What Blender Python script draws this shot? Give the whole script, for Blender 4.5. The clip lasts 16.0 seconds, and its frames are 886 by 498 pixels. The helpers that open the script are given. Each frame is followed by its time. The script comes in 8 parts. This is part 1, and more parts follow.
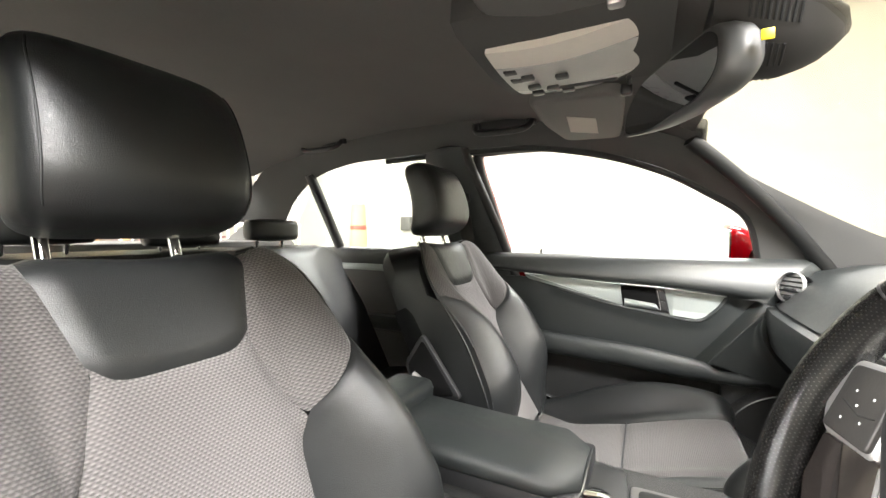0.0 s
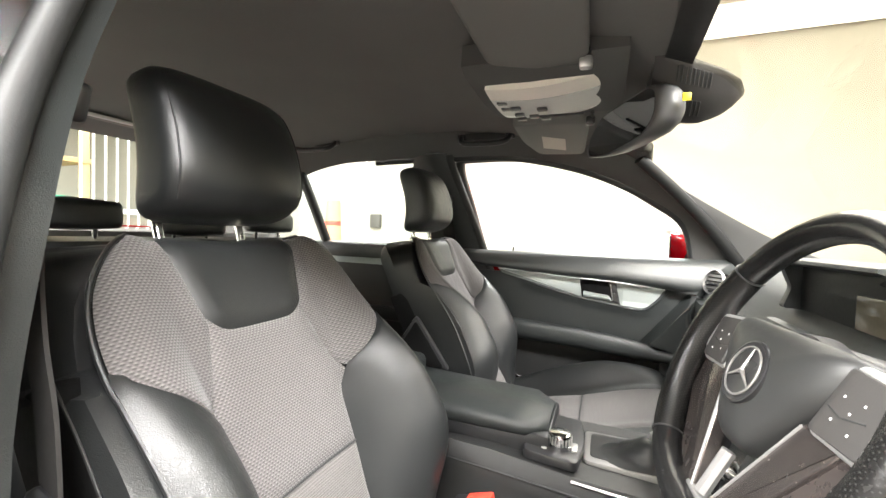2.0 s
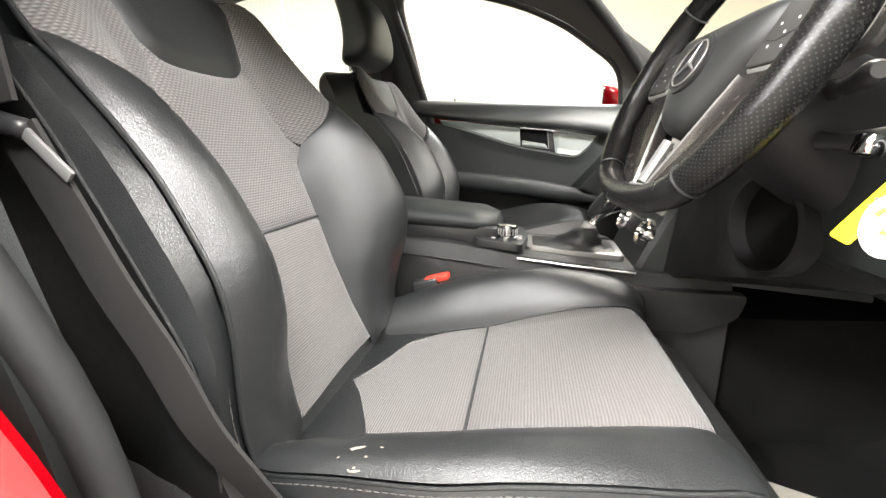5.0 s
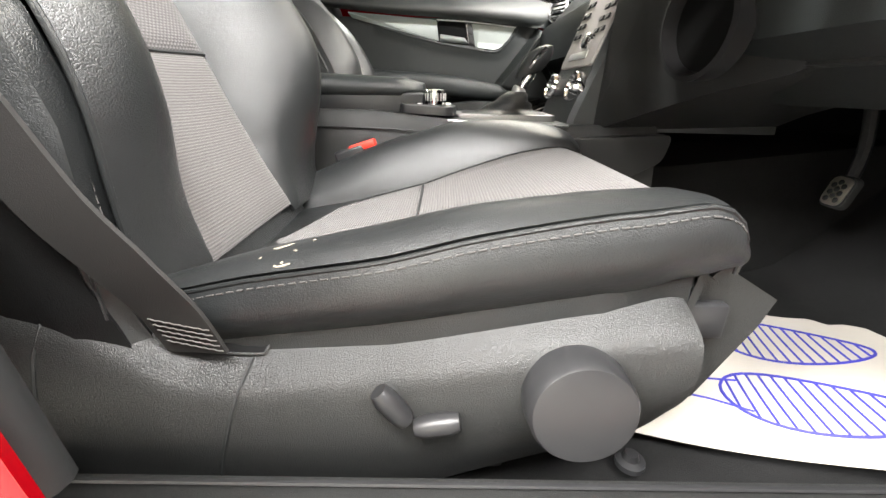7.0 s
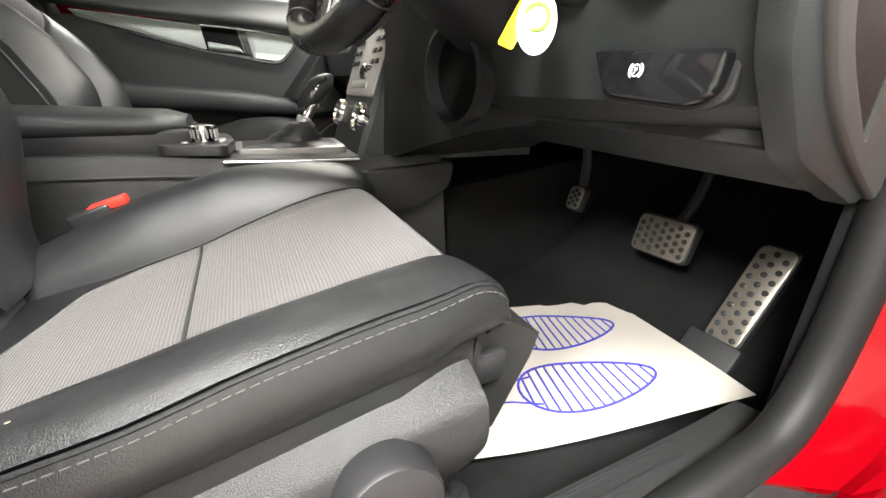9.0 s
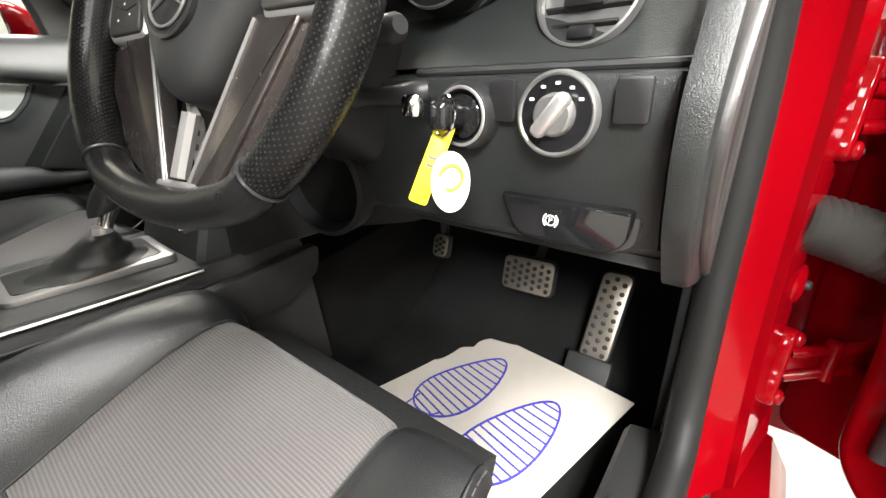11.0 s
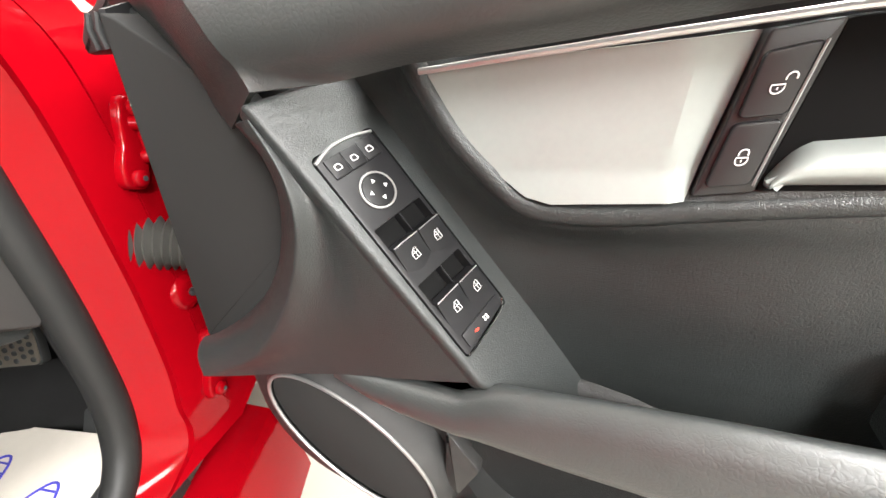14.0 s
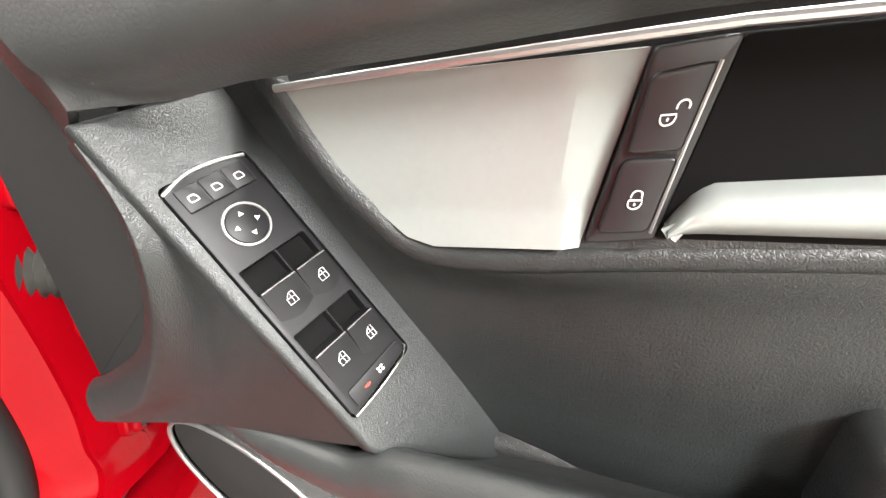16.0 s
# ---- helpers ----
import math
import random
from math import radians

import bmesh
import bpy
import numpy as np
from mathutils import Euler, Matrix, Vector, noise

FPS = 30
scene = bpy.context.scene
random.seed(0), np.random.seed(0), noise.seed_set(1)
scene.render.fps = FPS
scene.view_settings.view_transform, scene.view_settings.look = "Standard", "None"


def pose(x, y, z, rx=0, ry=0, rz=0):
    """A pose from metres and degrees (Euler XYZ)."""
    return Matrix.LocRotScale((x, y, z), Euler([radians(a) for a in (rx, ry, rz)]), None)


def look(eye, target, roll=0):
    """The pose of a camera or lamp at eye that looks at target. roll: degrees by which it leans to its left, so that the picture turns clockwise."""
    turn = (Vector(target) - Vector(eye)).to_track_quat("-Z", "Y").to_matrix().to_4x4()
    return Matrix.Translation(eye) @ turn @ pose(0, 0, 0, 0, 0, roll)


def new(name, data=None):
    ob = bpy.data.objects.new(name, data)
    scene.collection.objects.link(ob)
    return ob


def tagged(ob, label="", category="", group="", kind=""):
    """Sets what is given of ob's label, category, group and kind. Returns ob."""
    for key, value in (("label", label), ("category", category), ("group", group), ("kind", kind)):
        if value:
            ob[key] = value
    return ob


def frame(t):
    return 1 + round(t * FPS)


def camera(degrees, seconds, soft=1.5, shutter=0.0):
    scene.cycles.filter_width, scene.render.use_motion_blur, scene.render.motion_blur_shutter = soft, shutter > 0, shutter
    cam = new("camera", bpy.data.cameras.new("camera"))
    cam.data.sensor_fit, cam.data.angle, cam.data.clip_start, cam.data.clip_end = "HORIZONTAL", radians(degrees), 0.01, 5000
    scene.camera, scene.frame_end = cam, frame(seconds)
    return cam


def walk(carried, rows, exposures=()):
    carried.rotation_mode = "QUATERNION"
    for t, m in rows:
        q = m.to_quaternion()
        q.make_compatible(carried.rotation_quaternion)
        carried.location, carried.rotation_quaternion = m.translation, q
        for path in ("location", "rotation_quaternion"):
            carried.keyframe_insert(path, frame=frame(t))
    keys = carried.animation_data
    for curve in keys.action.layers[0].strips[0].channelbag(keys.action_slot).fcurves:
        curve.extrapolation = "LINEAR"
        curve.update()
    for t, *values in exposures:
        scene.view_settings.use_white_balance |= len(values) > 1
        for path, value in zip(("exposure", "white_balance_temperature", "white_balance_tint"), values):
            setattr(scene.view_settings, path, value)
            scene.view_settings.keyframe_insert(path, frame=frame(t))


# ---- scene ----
cam = camera(95.1, 16.0)
PATH = [
    (0, (-0.128, -0.658, 0.988), (-1.022, 1.13, 0.913), 0.2),
    (0.5, (-0.124, -0.693, 0.998), (-0.996, 1.106, 0.943), 0.3),
    (1, (-0.126, -0.725, 1.006), (-0.964, 1.09, 0.961), 0.7),
    (1.5, (-0.121, -0.779, 0.998), (-0.904, 1.061, 0.947), 1.3),
    (2, (-0.126, -0.832, 0.98), (-0.857, 1.028, 0.904), 1.9),
    (2.5, (-0.127, -0.851, 0.948), (-0.803, 1.027, 0.83), 2.4),
    (3, (-0.133, -0.856, 0.928), (-0.756, 1.036, 0.747), 3.1),
    (3.5, (-0.138, -0.86, 0.902), (-0.708, 1.041, 0.655), 3.5),
    (4, (-0.141, -0.869, 0.868), (-0.651, 1.038, 0.549), 3.5),
    (4.5, (-0.145, -0.873, 0.827), (-0.59, 1.034, 0.421), 3.1),
    (5, (-0.154, -0.877, 0.774), (-0.527, 1.022, 0.268), 2.3),
    (5.2, (-0.162, -0.874, 0.754), (-0.506, 1.018, 0.204), 2.0),
    (7.3, (-0.164, -0.868, 0.617), (-0.076, 0.988, -0.123), 0.9),
    (8, (-0.149, -0.876, 0.623), (0.196, 0.947, -0.123), 1.3),
    (8.7, (-0.122, -0.858, 0.663), (0.554, 0.87, -0.085), 1.3),
    (10.8, (-0.139, -0.71, 0.793), (1.229, 0.517, 0.003), -2.6),
    (11, (-0.14, -0.724, 0.805), (1.288, 0.427, 0.009), -2.5),
    (11.5, (-0.138, -0.782, 0.845), (1.437, 0.14, 0.026), -2.7),
    (12, (-0.124, -0.873, 0.859), (1.576, -0.231, 0.025), -3.2),
    (12.5, (-0.117, -0.967, 0.865), (1.654, -0.578, 0.021), -3.7),
    (13, (-0.085, -1.053, 0.859), (1.703, -0.843, -0.014), -4.1),
    (13.5, (-0.045, -1.09, 0.843), (1.743, -0.996, -0.049), -4.1),
    (14, (-0.019, -1.109, 0.83), (1.766, -1.079, -0.073), -3.8),
    (14.5, (0.006, -1.121, 0.826), (1.787, -1.131, -0.085), -3.4),
    (15, (0.021, -1.138, 0.823), (1.807, -1.174, -0.077), -3.2),
    (15.5, (0.023, -1.159, 0.823), (1.811, -1.189, -0.073), -3.2),
    (16, (0.019, -1.165, 0.83), (1.812, -1.206, -0.055), -2.9),
]
walk(cam, [(t, look(eye, target, roll)) for t, eye, target, roll in PATH], exposures=[(0.0, 0.85), (2.0, 0.80), (3.5, 0.60), (5.0, 0.55), (7.5, 0.60), (8.5, 0.50), (11.0, 0.10), (12.0, 0.25), (13.0, 0.22), (16.0, 0.37)])

# ---------------------------------------------------------------- light
world = bpy.data.worlds.new("hall_air")
world.use_nodes = True
world.node_tree.nodes["Background"].inputs[0].default_value = (1.0, 0.98, 0.94, 1)
world.node_tree.nodes["Background"].inputs[1].default_value = 0.35
scene.world = world

LAMPS = [(-3.6, -2.9, 980), (-0.4, -2.3, 420), (2.3, -2.7, 560), (-3.2, 2.4, 230), (0.6, 2.4, 280), (2.6, 0.2, 230), (-6.8, -0.6, 420)]
for lx, ly, power in LAMPS:
    lamp = bpy.data.lights.new("ceiling_light", "AREA")
    lamp.shape, lamp.size, lamp.size_y, lamp.energy, lamp.color = "RECTANGLE", 2.2, 1.0, power, (1.0, 0.985, 0.965)
    ob = new("ceiling_lamp", lamp)
    ob.matrix_world = look((lx, ly, 3.36), (lx, ly, 0))

# ---------------------------------------------------------------- helpers
PLACE = {}


def thing(name, at, label, category, group="", kind=""):
    ob = new(name)
    m = at if isinstance(at, Matrix) else Matrix.Translation(at)
    ob.matrix_world = m
    ob.empty_display_size = 0.02
    PLACE[ob.name] = m
    return tagged(ob, label, category, group, kind)


def finish(bm, name, material, sharp=38.0):
    bmesh.ops.recalc_face_normals(bm, faces=bm.faces[:])
    me = bpy.data.meshes.new(name)
    bm.to_mesh(me)
    bm.free()
    for mt in material if isinstance(material, (list, tuple)) else [material]:
        me.materials.append(mt)
    me.polygons.foreach_set("use_smooth", [True] * len(me.polygons))
    me.set_sharp_from_angle(angle=radians(sharp))
    return me


def part(name, bm, material, parent, label="", sharp=38.0):
    """One mesh under a thing or a part. The bmesh is given in world coordinates."""
    m = PLACE[parent.name]
    bm.transform(m.inverted())
    ob = new(name, finish(bm, name, material, sharp))
    ob.parent = parent
    PLACE[ob.name] = m
    return tagged(ob, label)


def solid(name, bm, material, label, category, group="", kind="", sharp=38.0):
    """A thing that is one mesh."""
    ob = new(name, finish(bm, name, material, sharp))
    PLACE[ob.name] = Matrix.Identity(4)
    return tagged(ob, label, category, group, kind)


def lerp(a, b, t):
    return a + (b - a) * t


def curve(table, x):
    """Smooth look-up in a table of (x, y)."""
    if x <= table[0][0]:
        return table[0][1]
    for (x0, y0), (x1, y1) in zip(table, table[1:]):
        if x <= x1:
            t = (x - x0) / (x1 - x0)
            return lerp(y0, y1, t)
    return table[-1][1]


def soft(table, x, r=0.02):
    return (curve(table, x - r) + 2 * curve(table, x) + curve(table, x + r)) / 4


def sheet(fn, nu, nv, thick=0.0, uv=None, toward=None):
    """A surface from fn(p, q), p and q in 0..1, with a UV map in metres and, if asked, a thickness behind it. toward: a place that it faces."""
    bm = bmesh.new()
    layer = bm.loops.layers.uv.new("UVMap")
    pts = [[Vector(fn(i / nu, j / nv)) for j in range(nv + 1)] for i in range(nu + 1)]
    if toward is not None:
        lean = 0.0
        for i in range(nu):
            for j in range(nv):
                nrm = (pts[i + 1][j] - pts[i][j]).cross(pts[i][j + 1] - pts[i][j])
                lean += nrm.dot(Vector(toward) - pts[i][j])
        if lean < 0:
            thick = -thick
    top = [[bm.verts.new(c) for c in row] for row in pts]
    at = {}
    for i in range(nu + 1):
        for j in range(nv + 1):
            at[top[i][j]] = uv(i / nu, j / nv) if uv else (i / nu, j / nv)
    faces = [bm.faces.new((top[i][j], top[i + 1][j], top[i + 1][j + 1], top[i][j + 1])) for i in range(nu) for j in range(nv)]
    if thick:
        low = []
        for i in range(nu + 1):
            row = []
            for j in range(nv + 1):
                du = pts[min(i + 1, nu)][j] - pts[max(i - 1, 0)][j]
                dv = pts[i][min(j + 1, nv)] - pts[i][max(j - 1, 0)]
                nrm = du.cross(dv)
                nrm = nrm.normalized() if nrm.length > 1e-12 else Vector((0, 0, 0))
                v = bm.verts.new(pts[i][j] - nrm * thick)
                at[v] = at[top[i][j]]
                row.append(v)
            low.append(row)
        for i in range(nu):
            for j in range(nv):
                bm.faces.new((low[i][j + 1], low[i + 1][j + 1], low[i + 1][j], low[i][j]))
        for i in range(nu):
            bm.faces.new((top[i + 1][0], top[i][0], low[i][0], low[i + 1][0]))
            bm.faces.new((top[i][nv], top[i + 1][nv], low[i + 1][nv], low[i][nv]))
        for j in range(nv):
            bm.faces.new((top[0][j], top[0][j + 1], low[0][j + 1], low[0][j]))
            bm.faces.new((top[nu][j + 1], top[nu][j], low[nu][j], low[nu][j + 1]))
    for f in bm.faces:
        for lp in f.loops:
            lp[layer].uv = at[lp.vert]
    return bm


def loft(rings, caps=True, closed=False):
    """A skin through rings of points (each ring closed)."""
    bm = bmesh.new()
    vs = [[bm.verts.new(c) for c in ring] for ring in rings]
    n = len(vs[0])
    for a, b in zip(vs, vs[1:] + ([vs[0]] if closed else [])):
        for k in range(n):
            bm.faces.new((a[k], a[(k + 1) % n], b[(k + 1) % n], b[k]))
    if caps and not closed:
        bm.faces.new(list(reversed(vs[0])))
        bm.faces.new(vs[-1])
    return bm


def basis(d):
    d = Vector(d).normalized()
    up = Vector((0, 0, 1)) if abs(d.z) < 0.9 else Vector((1, 0, 0))
    a = up.cross(d).normalized()
    return a, d.cross(a)


def tube(path, radius, sides=10, closed=False, flat=1.0):
    """A round bar along a path; radius may be a list; flat squeezes it."""
    path = [Vector(c) for c in path]
    n = len(path)
    rings = []
    a = None
    for i, c in enumerate(path):
        before, after = path[i - 1] if i or closed else path[i], path[(i + 1) % n] if i + 1 < n or closed else path[i]
        d = (after - before).normalized()
        if a is None:
            a, b = basis(d)
        else:
            a = (a - d * a.dot(d)).normalized()
            b = d.cross(a)
        r = radius[i] if isinstance(radius, (list, tuple)) else radius
        rings.append([c + a * r * math.cos(2 * math.pi * k / sides) + b * r * flat * math.sin(2 * math.pi * k / sides) for k in range(sides)])
    return loft(rings, True, closed)


def smooth_path(pts, n=8):
    """Catmull-Rom through points."""
    pts = [Vector(c) for c in pts]
    out = []
    for i in range(len(pts) - 1):
        p0, p1, p2, p3 = pts[max(i - 1, 0)], pts[i], pts[i + 1], pts[min(i + 2, len(pts) - 1)]
        for k in range(n):
            t = k / n
            out.append(0.5 * (2 * p1 + (p2 - p0) * t + (2 * p0 - 5 * p1 + 4 * p2 - p3) * t * t + (3 * p1 - p0 - 3 * p2 + p3) * t * t * t))
    out.append(pts[-1])
    return out


def box(size, m, bevel=0.004, segments=2):
    """A bevelled block of that size about the pose m (a Matrix or a centre)."""
    bm = bmesh.new()
    bmesh.ops.create_cube(bm, size=1.0)
    bmesh.ops.scale(bm, vec=size, verts=bm.verts[:])
    if bevel:
        bmesh.ops.bevel(bm, geom=bm.edges[:], offset=min(bevel, min(size) * 0.45), segments=segments, affect="EDGES", profile=0.5)
    bm.transform(m if isinstance(m, Matrix) else Matrix.Translation(m))
    return bm


def prism(outline, fn, depth, bevel=0.003, segments=2, back=True, holes=(), sunk=0.008):
    """A plate with that outline (2D, counter-clockwise), thickness depth, rounded front edge. fn(u, v, d) places a point."""
    bm = bmesh.new()
    n = len(outline)
    c = Vector((sum(p[0] for p in outline) / n, sum(p[1] for p in outline) / n))
    area = sum(outline[i][0] * outline[(i + 1) % n][1] - outline[(i + 1) % n][0] * outline[i][1] for i in range(n))
    sign = 1 if area > 0 else -1

    def inset(dist):
        out = []
        for i in range(n):
            a, b, d = Vector(outline[i - 1]), Vector(outline[i]), Vector(outline[(i + 1) % n])
            e0, e1 = (b - a).normalized(), (d - b).normalized()
            n0, n1 = Vector((-e0.y, e0.x)) * sign, Vector((-e1.y, e1.x)) * sign
            mid = n0 + n1
            mid = mid.normalized() if mid.length > 1e-6 else n0
            out.append(b + mid * dist / max(0.5, mid.dot(n0)))
        return out

    levels = [(0.0, 0.0)]
    if bevel:
        levels += [(0.0, depth - bevel)] + [(bevel * (1 - math.cos(a)), depth - bevel * (1 - math.sin(a))) for a in [math.pi / 2 * k / segments for k in range(1, segments + 1)]]
    else:
        levels += [(0.0, depth)]
    rings = []
    for ins, d in levels:
        pts = inset(ins) if ins else [Vector(p) for p in outline]
        rings.append([bm.verts.new(fn(p.x, p.y, d)) for p in pts])
    for a, b in zip(rings, rings[1:]):
        for k in range(n):
            bm.faces.new((a[k], a[(k + 1) % n], b[(k + 1) % n], b[k]))
    if holes:
        edges = [bm.edges.get((rings[-1][k], rings[-1][(k + 1) % n])) for k in range(n)]
        for hole in holes:
            m = len(hole)
            rim = [bm.verts.new(fn(u, v, depth)) for u, v in hole]
            pit = [bm.verts.new(fn(u, v, depth - sunk)) for u, v in hole]
            for k in range(m):
                edges.append(bm.edges.new((rim[k], rim[(k + 1) % m])))
                bm.faces.new((rim[k], rim[(k + 1) % m], pit[(k + 1) % m], pit[k]))
            bm.faces.new(pit)
        bmesh.ops.triangle_fill(bm, use_beauty=True, use_dissolve=False, edges=edges)
    else:
        bm.faces.new(rings[-1])
    if back:
        bm.faces.new(list(reversed(rings[0])))
    return bm


def rounded(pts, r=0.01, n=5):
    """Round the corners of a 2D outline. A point may carry its own radius as a third number."""
    out = []
    m = len(pts)
    for i in range(m):
        a, b, c = Vector(pts[i - 1][:2]), Vector(pts[i][:2]), Vector(pts[(i + 1) % m][:2])
        rr = pts[i][2] if len(pts[i]) > 2 else r
        d0, d1 = (a - b), (c - b)
        k = min(rr, d0.length * 0.49, d1.length * 0.49)
        p0, p1 = b + d0.normalized() * k, b + d1.normalized() * k
        if k < 1e-5:
            out.append(tuple(b))
            continue
        for j in range(n + 1):
            t = j / n
            out.append(tuple(p0 * (1 - t) ** 2 + b * 2 * t * (1 - t) + p1 * t * t))
    return out


def oval(cx, cy, rx, ry, n=40, turn=0.0):
    ca, sa = math.cos(turn), math.sin(turn)
    out = []
    for k in range(n):
        a = 2 * math.pi * k / n
        x, y = rx * math.cos(a), ry * math.sin(a)
        out.append((cx + x * ca - y * sa, cy + x * sa + y * ca))
    return out


def turned(profile, m, sides=40, top=True):
    """A body of revolution about the z axis of m. profile: (radius, height). top: whether its end is closed."""
    bm = bmesh.new()
    rings = []
    for r, h in profile:
        rings.append([bm.verts.new(m @ Vector((r * math.cos(2 * math.pi * k / sides), r * math.sin(2 * math.pi * k / sides), h))) for k in range(sides)])
    for a, b in zip(rings, rings[1:]):
        for k in range(sides):
            bm.faces.new((a[k], a[(k + 1) % sides], b[(k + 1) % sides], b[k]))
    bm.faces.new(list(reversed(rings[0])))
    if top:
        bm.faces.new(rings[-1])
    return bm


def facing(at, z, up=(0, 0, 1)):
    """A pose at a place with its z axis along z and its y axis near up."""
    z = Vector(z).normalized()
    x = Vector(up).cross(z).normalized()
    y = z.cross(x)
    return Matrix.Translation(at) @ Matrix((x, y, z)).transposed().to_4x4()


def from_line(spot, line):
    """How far a place in a plane is from a line of points."""
    best = 9.0
    for (ax, ay), (bx, by) in zip(line, line[1:]):
        ex, ey = bx - ax, by - ay
        t = max(0.0, min(1.0, ((spot[0] - ax) * ex + (spot[1] - ay) * ey) / (ex * ex + ey * ey)))
        best = min(best, math.hypot(spot[0] - ax - t * ex, spot[1] - ay - t * ey))
    return best


def join(*bms):
    out = bmesh.new()
    for b in bms:
        me = bpy.data.meshes.new("tmp")
        b.to_mesh(me)
        out.from_mesh(me)
        bpy.data.meshes.remove(me)
        b.free()
    return out


# ---------------------------------------------------------------- materials
def material(name, base, rough=0.5, metal=0.0, vary=0.12, grain=40.0, bump=0.0, bump_scale=200.0, coat=0.0, kind="noise", spec=0.5, wear=0.0):
    """A surface with two scales of variation in colour and roughness, and fine relief. Sizes follow the object's own metres."""
    mt = bpy.data.materials.new(name)
    mt.use_nodes = True
    nt = mt.node_tree
    bs = nt.nodes["Principled BSDF"]
    link = nt.links.new
    co = nt.nodes.new("ShaderNodeTexCoord")
    big = nt.nodes.new("ShaderNodeTexNoise")
    big.inputs["Scale"].default_value, big.inputs["Detail"].default_value = grain * 0.12, 4
    fine = nt.nodes.new("ShaderNodeTexNoise")
    fine.inputs["Scale"].default_value, fine.inputs["Detail"].default_value = grain * 4, 3
    link(co.outputs["Object"], big.inputs["Vector"])
    link(co.outputs["Object"], fine.inputs["Vector"])
    mix = nt.nodes.new("ShaderNodeMath")
    mix.operation = "MULTIPLY_ADD"
    mix.inputs[1].default_value = 0.6
    link(big.outputs["Fac"], mix.inputs[0])
    half = nt.nodes.new("ShaderNodeMath")
    half.operation = "MULTIPLY"
    half.inputs[1].default_value = 0.4
    link(fine.outputs["Fac"], half.inputs[0])
    link(half.outputs[0], mix.inputs[2])
    ramp = nt.nodes.new("ShaderNodeMapRange")
    ramp.inputs["From Min"].default_value, ramp.inputs["From Max"].default_value = 0.3, 0.7
    ramp.inputs["To Min"].default_value, ramp.inputs["To Max"].default_value = 1 - vary, 1 + vary
    link(mix.outputs[0], ramp.inputs["Value"])
    col = nt.nodes.new("ShaderNodeVectorMath")
    col.operation = "SCALE"
    col.inputs[0].default_value = base[:3]
    link(ramp.outputs[0], col.inputs["Scale"])
    link(col.outputs[0], bs.inputs["Base Color"])
    rr = nt.nodes.new("ShaderNodeMapRange")
    rr.inputs["From Min"].default_value, rr.inputs["From Max"].default_value = 0.3, 0.7
    rr.inputs["To Min"].default_value, rr.inputs["To Max"].default_value = max(0.02, rough - min(0.07, 0.18 * rough)), min(1, rough + min(0.07, 0.18 * rough))
    link(mix.outputs[0], rr.inputs["Value"])
    link(rr.outputs[0], bs.inputs["Roughness"])
    bs.inputs["Metallic"].default_value = metal
    bs.inputs["Specular IOR Level"].default_value = spec
    bs.inputs["Coat Weight"].default_value = coat
    bs.inputs["Coat Roughness"].default_value = 0.06
    if bump:
        if kind == "leather":
            tex = nt.nodes.new("ShaderNodeTexVoronoi")
            tex.feature = "DISTANCE_TO_EDGE"
            tex.inputs["Scale"].default_value = bump_scale
            warp = nt.nodes.new("ShaderNodeTexNoise")
            warp.inputs["Scale"].default_value = bump_scale * 0.5
            add = nt.nodes.new("ShaderNodeVectorMath")
            add.operation = "MULTIPLY_ADD"
            add.inputs[1].default_value = (0.006, 0.006, 0.006)
            link(co.outputs["Object"], warp.inputs["Vector"])
            link(warp.outputs["Color"], add.inputs[0])
            link(co.outputs["Object"], add.inputs[2])
            link(add.outputs[0], tex.inputs["Vector"])
            lim = nt.nodes.new("ShaderNodeMapRange")
            lim.inputs["From Max"].default_value = 0.25
            link(tex.outputs["Distance"], lim.inputs["Value"])
            height = lim.outputs[0]
        else:
            tex = nt.nodes.new("ShaderNodeTexNoise")
            tex.inputs["Scale"].default_value, tex.inputs["Detail"].default_value = bump_scale, 4
            link(co.outputs["Object"], tex.inputs["Vector"])
            height = tex.outputs["Fac"]
        bp = nt.nodes.new("ShaderNodeBump")
        bp.inputs["Strength"].default_value, bp.inputs["Distance"].default_value = bump, 0.001
        link(height, bp.inputs["Height"])
        link(bp.outputs[0], bs.inputs["Normal"])
    return mt


